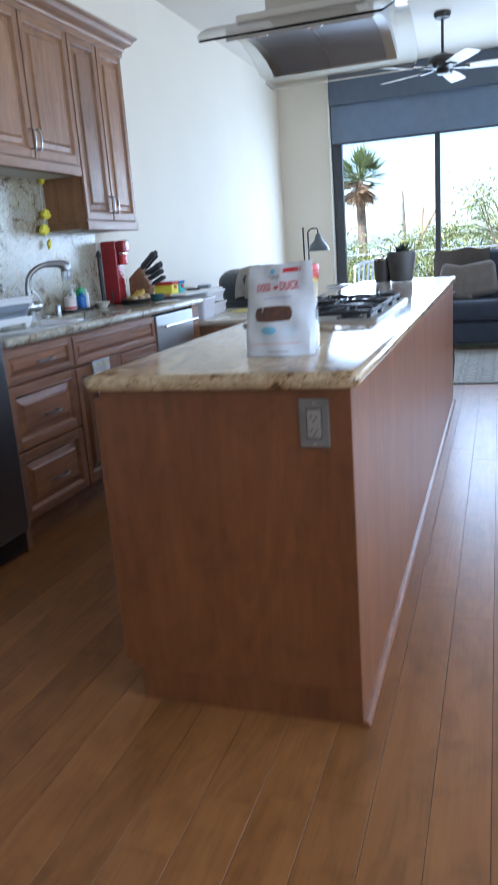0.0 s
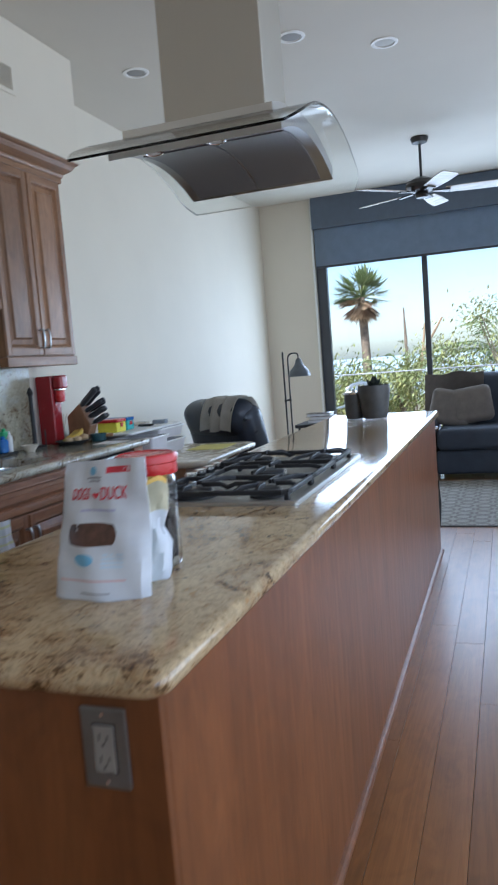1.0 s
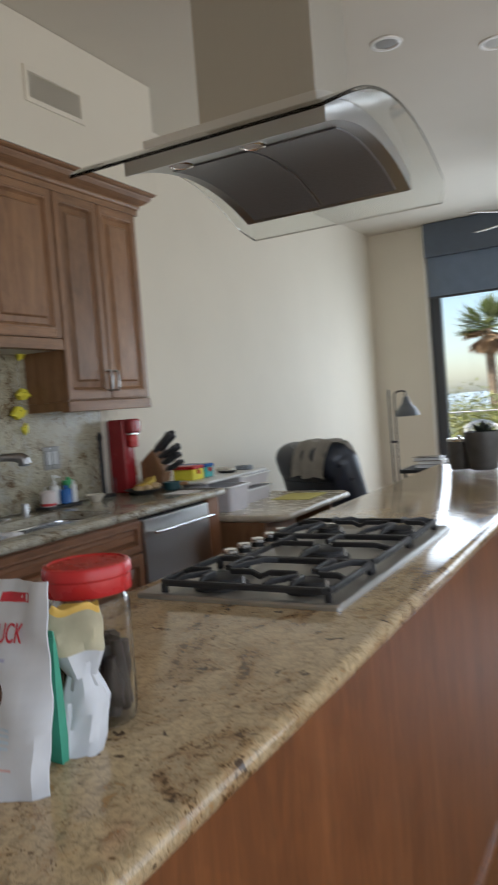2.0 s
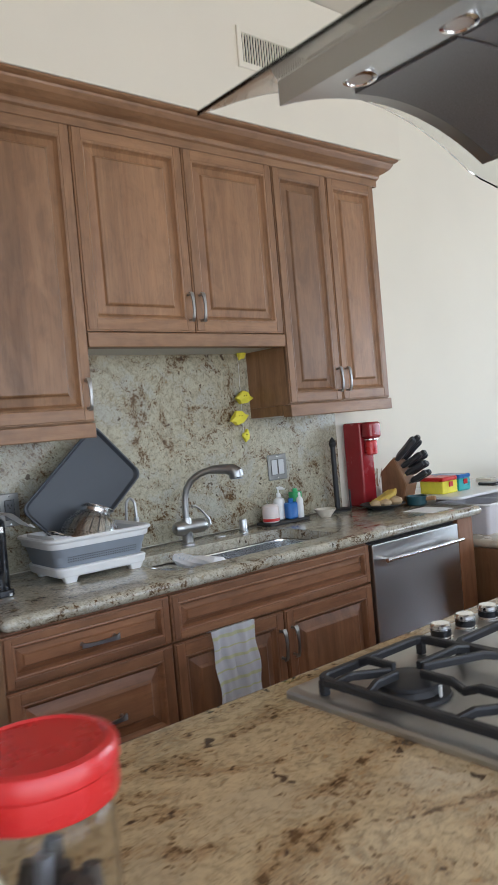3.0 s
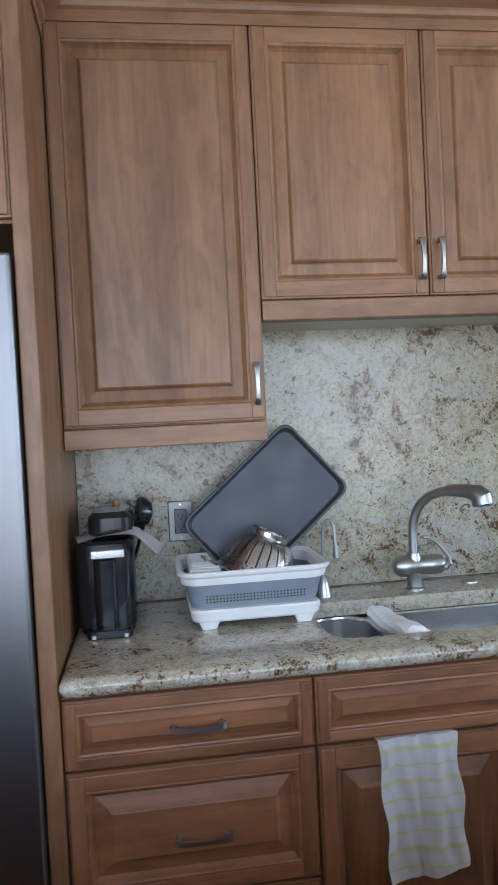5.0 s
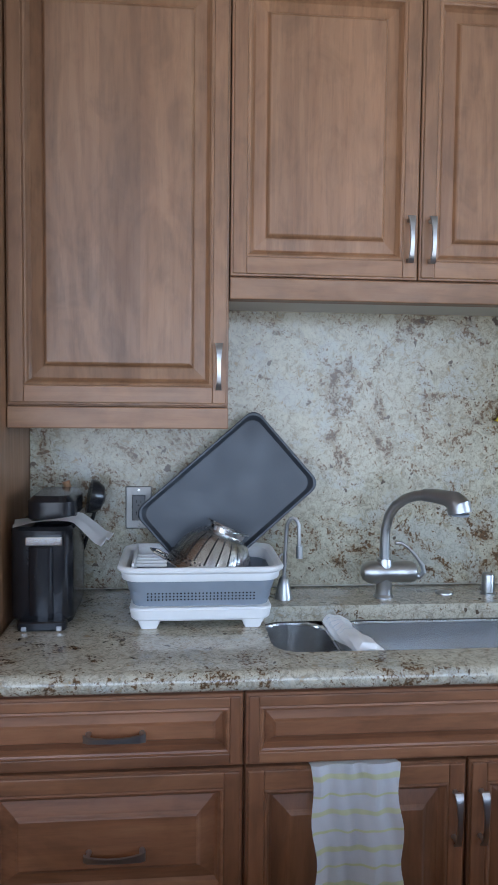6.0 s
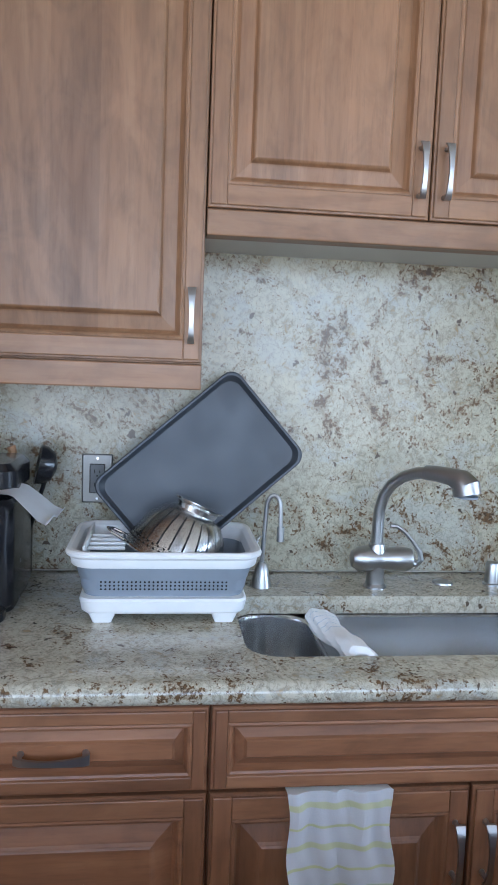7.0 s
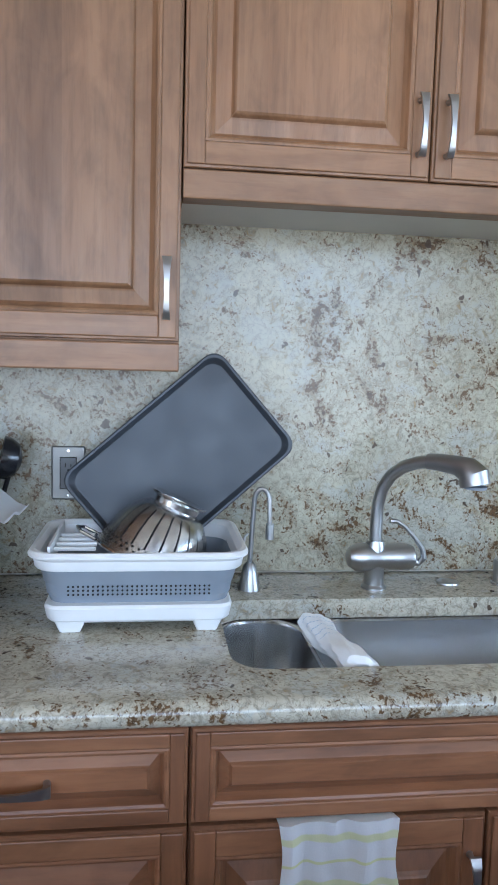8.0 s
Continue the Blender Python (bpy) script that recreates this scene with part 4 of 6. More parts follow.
# black capsule coffee machine
coffee = thing("capsule_machine", (-2.36, 2.724, TOP), "glossy black capsule coffee machine in the worktop's corner", "coffee machine")
part("body", rounded_box(-2.50, -2.25, 2.656, 2.799, TOP + 0.012, TOP + 0.232, 0.035, 0.008), BLACK, coffee, smooth=True)
part("top_cover", rounded_box(-2.48, -2.275, 2.689, 2.799, TOP + 0.233, TOP + 0.30, 0.035, 0.014), BLACK, coffee, smooth=True)
part("front_column", rounded_box(-2.30, -2.238, 2.699, 2.759, TOP + 0.012, TOP + 0.19, 0.02, 0.004), BLACK, coffee, smooth=True)
part("badge_plate", box(-2.249, -2.2385, 2.696, 2.779, TOP + 0.192, TOP + 0.212, 0.002), CHROME, coffee, "chrome name strip")
part("cup_tray", rounded_box(-2.26, -2.215, 2.679, 2.789, TOP + 0.0005, TOP + 0.022, 0.012, 0.003), BLACK, coffee, smooth=True)
for y in (2.696, 2.774):
    part("foot", box(-2.235, -2.213, y - 0.006, y + 0.006, TOP + 0.001, TOP + 0.012, 0.002), DARK_NICKEL, coffee)
part("base_plate", rounded_box(-2.49, -2.27, 2.664, 2.794, TOP + 0.0005, TOP + 0.0118, 0.03, 0.002), BLACK, coffee, smooth=True)
PAPER = plain("white_paper", (0.80, 0.80, 0.80), 0.8, 0.03)
bm = bmesh.new()
rows = []
for i in range(15):
    s = i / 14
    y = 2.669 + 0.215 * min(s, 0.93)
    z = TOP + 0.2345 + 0.016 * max(0, math.sin(3.0 * s)) - max(0, s - 0.62) * 0.17
    if s > 0.9:
        z += 0.03 * (s - 0.9) / 0.1
    rows.append([bm.verts.new((-2.235 - 0.13 * j / 5 + 0.02 * s, y + 0.008 * j * (s - 0.5), z + 0.004 * math.sin(2.2 * j + 4 * s))) for j in range(6)])
for a, b in zip(rows, rows[1:]):
    for j in range(5):
        bm.faces.new((a[j], a[j + 1], b[j + 1], b[j]))
bmesh.ops.solidify(bm, geom=bm.faces[:], thickness=0.0006)
whole("paper_napkin", bm, PAPER, (-2.3, 2.8, TOP + 0.235), "creased white paper napkin draped over the coffee machine", "napkin", smooth=True)
# utensils beside it
jar = thing("utensil_holder", (-2.541, 2.739, TOP), "dark utensil holder with kitchen spoons", "utensil holder")
part("pot", lathe((-2.541, 2.749, TOP), [(0.036, 0.0005), (0.040, 0.01), (0.042, 0.15), (0.039, 0.15), (0.036, 0.01), (0.003, 0.009)], 24), BLACK, jar, smooth=True)
ladle = whole("ladle", tube([(-2.541, 2.754, TOP + 0.012), (-2.475, 2.828, TOP + 0.24)], 0.005, 8), BLACK, (-2.541, 2.749, TOP + 0.012), "black nylon ladle standing in the holder", "ladle", smooth=True)
bm = lathe((0, 0, 0), [(0.045, 0.0), (0.043, -0.015), (0.032, -0.033), (0.012, -0.041), (0.012, -0.038), (0.030, -0.030), (0.040, -0.014), (0.043, 0.0)], 28)
bmesh.ops.transform(bm, matrix=Matrix.Translation((-2.475, 2.812, TOP + 0.275)) @ pose(0, 0, 0, 78, 0, 12), verts=bm.verts[:])
part("bowl", bm, BLACK, ladle, smooth=True)
whole("wooden_spoon", tube([(-2.505, 2.744, TOP + 0.012), (-2.49, 2.765, TOP + 0.27), (-2.488, 2.750, TOP + 0.312)], [0.005, 0.006, 0.011], 8), BLOCK_WOOD, (-2.505, 2.744, TOP + 0.012), "wooden spoon standing in the holder", "spoon", smooth=True)
fork = whole("serving_fork", tube([(-2.498, 2.752, TOP + 0.012), (-2.462, 2.800, TOP + 0.225)], 0.004, 8), CHROME, (-2.498, 2.752, TOP + 0.012), "steel serving spoon with a toothed edge", "spoon", smooth=True)
for k in range(4):
    part("tooth", tube([(-2.460, 2.746 + 0.012 * k, TOP + 0.215), (-2.452, 2.746 + 0.013 * k, TOP + 0.26)], [0.005, 0.002], 8), CHROME, fork, smooth=True)


def outlet(at, normal, label, gangs=1, insert=None):
    """A steel wall plate with sockets; normal is the way it faces."""
    o = thing("wall_outlet", at, label, "outlet")
    n = Vector(normal)
    s = Vector((0, 0, 1)).cross(n)
    base = Matrix((s, Vector((0, 0, 1)), n)).transposed().to_4x4()
    m = Matrix.Translation(at) @ base

    def put(name, bm, mat, parent):
        bmesh.ops.transform(bm, matrix=m, verts=bm.verts[:])
        return part(name, bm, mat, parent)
    w = 0.036 + 0.021 * (gangs - 1)
    plate = put("plate", box(-w, w, -0.059, 0.059, 0.0, 0.005, 0.003), PLATE_METAL, o)
    for g in range(gangs):
        cx = (g - (gangs - 1) / 2) * 0.042
        put("opening", box(cx - 0.0182, cx + 0.0182, -0.0357, 0.0357, 0.0045, 0.0055), SHADOW_GAP, plate)
        face = put("socket_face", box(cx - 0.0165, cx + 0.0165, -0.034, 0.034, 0.0056, 0.0078, 0.001), insert or GREY_SOCKET, plate)
        if gangs == 1:
            for dz in (-0.019, 0.013):
                for dx, hgt in ((-0.006, 0.009), (0.006, 0.007)):
                    put("slot", box(cx + dx - 0.001, cx + dx + 0.001, dz, dz + hgt, 0.0072, 0.0082), SHADOW_GAP, face)
                put("slot", box(cx - 0.002, cx + 0.002, dz - 0.008, dz - 0.004, 0.0072, 0.0082), SHADOW_GAP, face)
    for dz in (-0.049, 0.049):
        put("screw", lathe((0, dz, 0), [(0.003, 0.005), (0.003, 0.0062)], 8), CHROME, plate)
    return o


GREY_SOCKET = plain("grey_socket", (0.12, 0.125, 0.13), 0.4, 0.04)
PALE_SWITCH = plain("pale_switch", (0.50, 0.51, 0.52), 0.4, 0.03)
TAUPE_SOCKET = plain("taupe_socket", (0.24, 0.215, 0.185), 0.45, 0.04)
PLATE_METAL = plain("satin_plate", (0.24, 0.235, 0.225), 0.4, 0.08, 0.8)
outlet((-2.584, 2.934, 1.148), (1, 0, 0), "steel outlet plate with grey sockets on the backsplash")
outlet((-2.584, 4.208, 1.167), (1, 0, 0), "double steel switch plate with pale switches on the backsplash", 2, PALE_SWITCH)
outlet((-0.425, 1.7025, 0.797), (0, -1, 0), "dull steel outlet plate with taupe sockets on the island", 1, TAUPE_SOCKET)

# striped towel over the sink cabinet's door
STRIPED = cloth("striped_towel", (0.95, 0.95, 0.95), 480, 0.95, 0.4, 0.1)
t = STRIPED.node_tree
sep = t.nodes.new("ShaderNodeSeparateXYZ")
t.links.new(coords(STRIPED), sep.inputs[0])
wob = t.nodes.new("ShaderNodeMath")
wob.operation = "MULTIPLY_ADD"
wob.inputs[1].default_value = 0.02
t.links.new(noise_tex(STRIPED, coords(STRIPED), 12, 2), wob.inputs[0])
t.links.new(sep.outputs["Z"], wob.inputs[2])
sc = t.nodes.new("ShaderNodeMath")
sc.operation = "MULTIPLY"
sc.inputs[1].default_value = 13.2
t.links.new(wob.outputs[0], sc.inputs[0])
fr = t.nodes.new("ShaderNodeMath")
fr.operation = "FRACT"
t.links.new(sc.outputs[0], fr.inputs[0])
band = ramp(STRIPED, fr.outputs[0], [(0.0, 0.0), (0.10, 0.0), (0.13, 0.6), (0.24, 0.6), (0.27, 0.0), (0.64, 0.0), (0.66, 0.7), (0.70, 0.7), (0.72, 0.0)])
old = t.nodes["Principled BSDF"].inputs["Base Color"].links[0].from_socket
wire(STRIPED, mix(STRIPED, band, old, (0.85, 0.86, 0.38)), "Base Color")
bm = bmesh.new()
rows = []
for i in range(25):
    s = i / 24
    row = []
    for j in range(25):
        u = j / 24
        fold = 0.007 * math.sin(8 * u + 1.5 + 0.8 * s) * (0.3 + s) + 0.0035 * math.sin(19 * u + 3 * s) + 0.002 * math.sin(31 * u - 9 * s)
        edge = 0.004 * math.sin(13 * s + 5 * u) * (1 if u < 0.5 else -1)
        row.append(bm.verts.new((FACE_LOW + 0.013 + fold + 0.006 * s, 3.309 + 0.181 * u + edge + 0.026 * s * (0.6 + 0.1 * u), 0.7175 - 0.318 * s + 0.018 * u * s + 0.003 * math.sin(9 * u) * s + (0.004 if i == 0 else 0))))
    rows.append(row)
rows.insert(0, [bm.verts.new((FACE_LOW - 0.012, 3.309 + 0.181 * j / 24, 0.7168)) for j in range(25)])
for a, b in zip(rows, rows[1:]):
    for j in range(24):
        bm.faces.new((a[j], a[j + 1], b[j + 1], b[j]))
bmesh.ops.solidify(bm, geom=bm.faces[:], thickness=0.003)
whole("dish_towel", bm, STRIPED, (-1.95, 3.41, 0.39), "white dish towel with yellow stripes hung over a cabinet door", "towel", smooth=True)

# yellow folded paper birds on a thread
birds = thing("paper_garland", (-2.565, 4.01, 1.31), "folded yellow paper birds hanging on a thread", "garland")
part("thread", tube([(-2.562, 4.015, 1.742), (-2.562, 4.01, 1.30)], 0.0008, 6), WHITE, birds)


def bird(y, z, s, turned):
    bm = bmesh.new()
    shape = [(-0.004, 0.030, 0.0), (0.018, 0.022, 0.008), (0.026, 0.004, 0.012), (0.052, -0.006, 0.002), (0.030, -0.014, 0.010), (0.012, -0.026, 0.006), (-0.020, -0.028, 0.004), (-0.030, -0.010, 0.008), (-0.046, -0.002, 0.0), (-0.026, 0.010, 0.008)]
    top = [bm.verts.new((p[2] + 0.008, p[0], p[1])) for p in shape]
    low = [bm.verts.new((-p[2] - 0.004, p[0], p[1])) for p in shape]
    ca, cb = bm.verts.new((0.024, -0.004, 0.0)), bm.verts.new((-0.014, -0.004, 0.0))
    k = len(shape)
    for i in range(k):
        j = (i + 1) % k
        bm.faces.new((top[i], top[j], ca))
        bm.faces.new((low[j], low[i], cb))
        bm.faces.new((top[i], low[i], low[j], top[j]))
    bmesh.ops.transform(bm, matrix=Matrix.Translation((-2.558, y, z)) @ pose(0, 0, 0, turned, 0, 0) @ Matrix.Scale(s, 4), verts=bm.verts[:])
    b = part("paper_bird", bm, YELLOW, birds)
    for dy in (-0.006, 0.006):
        part("eye", lathe((-2.558 + 0.021 * s, y + dy * s - 0.004, z + 0.006), [(0.0018, 0), (0.0018, 0.004)], 6, axis="x"), BLACK, b)


bird(4.030, 1.692, 0.75, 60)
bird(4.022, 1.497, 1.0, 0)
bird(3.985, 1.410, 1.05, 15)
bird(4.018, 1.326, 0.62, 80)

# soaps on a dark tray
whole("soap_tray", rounded_box(-2.562, -2.455, 4.035, 4.275, TOP + 0.0005, TOP + 0.014, 0.012, 0.003), RUBBER, (-2.51, 4.15, TOP), "dark stone soap tray beside the sink", "tray", smooth=True)
ST = TOP + 0.0145


def bottle(y, x, r, h, mat, label, cap_mat, pump=True, square=False):
    b = thing("soap_bottle", (x, y, ST), label, "bottle", "bottles by the sink")
    if square:
        part("bottle", rounded_box(x - r * 0.7, x + r * 0.7, y - r, y + r, ST, ST + h, r * 0.5, 0.006), mat, b, smooth=True)
    else:
        part("bottle", lathe((x, y, ST), [(r * 0.9, 0), (r, 0.004), (r, h * 0.82), (r * 0.85, h * 0.92), (r * 0.4, h)], 24), mat, b, smooth=True)
    part("collar", lathe((x, y, ST + h), [(r * 0.38, 0.0003), (r * 0.42, 0.012), (r * 0.3, 0.018)], 16), cap_mat, b, smooth=True)
    if pump:
        p = part("pump", tube([(x, y, ST + h + 0.016), (x, y, ST + h + 0.035)], 0.004, 8), cap_mat, b, smooth=True)
        part("nozzle", tube([(x - 0.004, y - 0.003, ST + h + 0.038), (x + 0.006, y + 0.006, ST + h + 0.041), (x + 0.026, y + 0.016, ST + h + 0.036)], [0.009, 0.008, 0.004], 8), cap_mat, p, smooth=True)
    return b


PINKISH = plain("milky_plastic", (0.74, 0.66, 0.64), 0.35, 0.04)
BLUE = plain("blue_liquid_soap", (0.03, 0.14, 0.42), 0.2, 0.06)
GREEN = plain("green_label", (0.06, 0.42, 0.16), 0.4, 0.05)
b = bottle(4.075, -2.50, 0.038, 0.082, PINKISH, "milky hand soap pump bottle with a pink label", PLASTIC_CLEAR)
part("label", lathe((-2.50, 4.075, ST), [(0.0384, 0.006), (0.0386, 0.008), (0.0386, 0.016), (0.0384, 0.018)], 24, cap=(False, False)), REDP, b, smooth=True)
bottle(4.155, -2.53, 0.026, 0.10, WHITE, "slim white soap pump bottle", WHITE)
bottle(4.185, -2.485, 0.030, 0.075, BLUE, "blue dish soap bottle", BLUE, False, True)
bottle(4.232, -2.475, 0.016, 0.095, WHITE, "small white bottle with a tall cap", WHITE, False)
b = bottle(4.258, -2.53, 0.028, 0.11, WHITE, "white and green flat bottle", GREEN, False, True)
part("label", rounded_box(-2.551, -2.509, 4.229, 4.287, ST + 0.06, ST + 0.112, 0.012, 0.003), GREEN, b, smooth=True)
CERAMIC = plain("cream_ceramic", (0.62, 0.57, 0.48), 0.25, 0.05)
whole("small_bowl", lathe((-2.43, 4.345, TOP), [(0.025, 0.0005), (0.028, 0.006), (0.050, 0.034), (0.052, 0.038), (0.049, 0.038), (0.026, 0.010), (0.003, 0.008)], 28), CERAMIC, (-2.43, 4.345, TOP), "small cream ceramic bowl on the worktop", "bowl", smooth=True)

roll = thing("paper_towel_holder", (-2.515, 4.515, TOP), "empty black metal paper towel holder", "paper towel holder")
part("base", lathe((-2.515, 4.515, TOP), [(0.064, 0.0005), (0.065, 0.008), (0.060, 0.012), (0.02, 0.014)], 32), IRON, roll, smooth=True)
part("post", lathe((-2.515, 4.515, TOP), [(0.013, 0.014), (0.012, 0.31), (0.016, 0.315), (0.018, 0.33), (0.012, 0.343), (0.004, 0.357)], 18), IRON, roll, smooth=True)
part("side_arm", tube([(-2.475, 4.565, TOP + 0.010), (-2.475, 4.565, TOP + 0.10)], 0.004, 8), IRON, roll, smooth=True)

red = thing("red_drink_machine", (-2.52, 4.70, TOP), "glossy red countertop drink machine", "drink machine")
part("column", rounded_box(-2.575, -2.462, 4.655, 4.750, TOP + 0.0005, TOP + 0.415, 0.012, 0.008), REDG, red, smooth=True)
part("head", rounded_box(-2.4615, -2.395, 4.658, 4.747, TOP + 0.336, TOP + 0.415, 0.022, 0.010), REDG, red, smooth=True)
part("trim_band", rounded_box(-2.462, -2.408, 4.668, 4.738, TOP + 0.326, TOP + 0.3355, 0.02, 0.002), CHROME, red, smooth=True)
part("nozzle", rounded_box(-2.460, -2.412, 4.672, 4.734, TOP + 0.255, TOP + 0.325, 0.022, 0.006), REDP, red, smooth=True)
part("drip_tray", rounded_box(-2.464, -2.420, 4.66, 4.745, TOP + 0.0005, TOP + 0.016, 0.015, 0.003), BLACK, red, smooth=True)

CHARCOAL = plain("charcoal_handle", (0.035, 0.037, 0.042), 0.35)
block = thing("knife_block", (-2.37, 4.80, TOP), "wooden knife block with black-handled knives", "knife block")
bm = loft([[(-2.44, y, TOP + 0.0005), (-2.32, y, TOP + 0.0005), (-2.285, y, TOP + 0.10), (-2.35, y, TOP + 0.235), (-2.44, y, TOP + 0.16)] for y in (4.758, 4.845)])
bmesh.ops.bevel(bm, geom=bm.edges[:], offset=0.004, segments=2, affect="EDGES")
part("block", bm, DARK_BLOCK, block)
for i, (dy, up, length) in enumerate(((0.0, 0.02, 0.15), (0.020, 0.035, 0.14), (0.040, 0.03, 0.155), (0.062, 0.02, 0.135), (0.010, -0.015, 0.13), (0.034, -0.012, 0.14), (0.058, -0.018, 0.125), (0.01, -0.055, 0.115), (0.03, -0.055, 0.12), (0.055, -0.055, 0.11), (0.02, -0.095, 0.10), (0.05, -0.095, 0.10))):
    base = Vector((-2.335 - 0.55 * up, 4.768 + dy, TOP + 0.195 + up * 0.9))
    d = Vector((0.72, 0.12, 0.68)) if up > 0 else Vector((0.80, 0.16, 0.45))
    d.normalize()
    k = part("knife", tube([base - d * 0.03, base + d * 0.012], 0.006, 8), CHROME, block, smooth=True)
    part("handle", tube([base + d * 0.01, base + d * 0.03, base + d * length * 0.6, base + d * (length - 0.012), base + d * length], [0.011, 0.0145, 0.0135, 0.016, 0.011], 10), CHARCOAL, k, smooth=True)

plate = whole("fruit_plate", lathe((-2.325, 4.625, TOP), [(0.05, 0.0005), (0.055, 0.005), (0.09, 0.020), (0.108, 0.026), (0.105, 0.029), (0.05, 0.010), (0.003, 0.009)], 36), RUBBER, (-2.325, 4.625, TOP), "dark shallow plate holding fruit", "plate", smooth=True)
BANANA = plain("banana_skin", (0.66, 0.46, 0.08), 0.5, 0.2)
POTATO = plain("potato_skin", (0.52, 0.37, 0.21), 0.7, 0.15)
for k in range(3):
    pts = [(-2.365 + 0.022 * k + 0.02 * math.sin(math.pi * i / 8), 4.58 + 0.14 * i / 8, TOP + 0.032 + 0.045 * (i / 8) ** 1.5 + 0.004 * k) for i in range(9)]
    whole("banana", tube(pts, [0.004, 0.012, 0.016, 0.0175, 0.018, 0.0175, 0.016, 0.011, 0.005], 10), BANANA, (-2.365 + 0.022 * k, 4.65, TOP + 0.02), "ripe yellow banana on the plate", "banana", group="fruit on the plate", smooth=True)
for x, y, r in ((-2.285, 4.60, 0.028), (-2.275, 4.66, 0.032), (-2.315, 4.565, 0.026)):
    whole("potato", lathe((x, y, TOP + 0.011), [(0.003, 0), (r * 0.7, r * 0.2), (r, r * 0.75), (r * 0.85, r * 1.25), (0.003, r * 1.55)], 16), POTATO, (x, y, TOP + 0.012), "small brown potato on the plate", "potato", group="potatoes on the plate", smooth=True)
TEAL = plain("dark_teal", (0.02, 0.075, 0.09), 0.35, 0.08)
pan = thing("teal_pot", (-2.25, 4.785, TOP), "small dark teal pot with a tan handle", "pot")
part("bowl", lathe((-2.25, 4.785, TOP), [(0.04, 0.0005), (0.046, 0.006), (0.050, 0.045), (0.046, 0.045), (0.041, 0.008), (0.003, 0.007)], 28), TEAL, pan, smooth=True)
part("handle", tube([(-2.21, 4.80, TOP + 0.03), (-2.165, 4.815, TOP + 0.032)], 0.010, 10), BLOCK_WOOD, pan, smooth=True)
brush = thing("oil_bottle", (-2.505, 4.805, TOP), "small glass bottle with reed sticks", "bottle")
part("bottle", lathe((-2.505, 4.805, TOP), [(0.026, 0.0005), (0.028, 0.01), (0.02, 0.06), (0.012, 0.075), (0.012, 0.085)], 20), CERAMIC, brush, smooth=True)
for k in range(5):
    part("reed", tube([(-2.505, 4.805, TOP + 0.07), (-2.505 + 0.012 * (k - 2), 4.805 + 0.015 * math.sin(k * 2), TOP + 0.175)], 0.0015, 6), BLOCK_WOOD, brush)
whole("paper_sheet", box(-2.17, -2.01, 4.58, 4.74, TOP + 0.0004, TOP + 0.0012), PAPER, (-2.1, 4.7, TOP), "loose white sheet of paper on the worktop", "paper")

# ---- things on the island ----
BAG_WHITE = plain("white_film_pouch", (0.62, 0.64, 0.68), 0.42, 0.04)
INK_RED = plain("red_ink", (0.55, 0.03, 0.05), 0.5, 0.03)
INK_BLUE = plain("pale_blue_ink", (0.22, 0.50, 0.72), 0.5, 0.05)
INK_GREY = plain("grey_ink", (0.30, 0.30, 0.34), 0.5, 0.03)
JERKY = plain("dark_brown_treats", (0.10, 0.045, 0.03), 0.35, 0.25, scale=60)


def pouch_face(u, v, bulge=1.0):
    """A point on the pouch's front: u across from -1 to 1, v up from 0 to 1."""
    half = 0.096 - 0.006 * v + 0.004 * math.sin(3 * v)
    x = -0.577 + u * half
    out = 0.030 * (1 - u * u) * (1 - v) ** 0.6 * bulge + 0.003 * math.sin(7 * u + 9 * v) + 0.0016 * math.sin(17 * u - 6 * v) * v + 0.0012 * math.sin(29 * v + 5 * u)
    y = 1.966 + 0.060 * v - 0.018 * u * v - out + (0.012 * (1 - v) if abs(u) > 0.95 else 0)
    z = TOP + 0.0015 + 0.235 * v + 0.006 * u * v - 0.001 * abs(u)
    return Vector((x, y, z))


bag = thing("treat_pouch", (-0.585, 2.01, TOP), "white stand-up pouch of dog treats with red lettering", "pouch")
bm = bmesh.new()
NU, NV = 18, 20
fr = [[bm.verts.new(pouch_face(-1 + 2 * i / NU, j / NV)) for i in range(NU + 1)] for j in range(NV + 1)]
bk = []
for j in range(NV + 1):
    row = []
    for i in range(NU + 1):
        u, v = -1 + 2 * i / NU, j / NV
        p = pouch_face(u, v, 0)
        p.y += 0.002 + 0.055 * (1 - abs(u) ** 3) * (1 - v) ** 0.8
        row.append(bm.verts.new(p))
    bk.append(row)
for j in range(NV):
    for i in range(NU):
        bm.faces.new((fr[j][i], fr[j][i + 1], fr[j + 1][i + 1], fr[j + 1][i]))
        bm.faces.new((bk[j][i + 1], bk[j][i], bk[j + 1][i], bk[j + 1][i + 1]))
    for i in (0, NU):
        a = (fr[j][i], fr[j + 1][i], bk[j + 1][i], bk[j][i])
        bm.faces.new(a if i == 0 else a[::-1])
for i in range(NU):
    bm.faces.new((fr[NV][i], fr[NV][i + 1], bk[NV][i + 1], bk[NV][i]))
    bm.faces.new((fr[0][i + 1], fr[0][i], bk[0][i], bk[0][i + 1]))
part("pouch", bm, BAG_WHITE, bag, smooth=True)


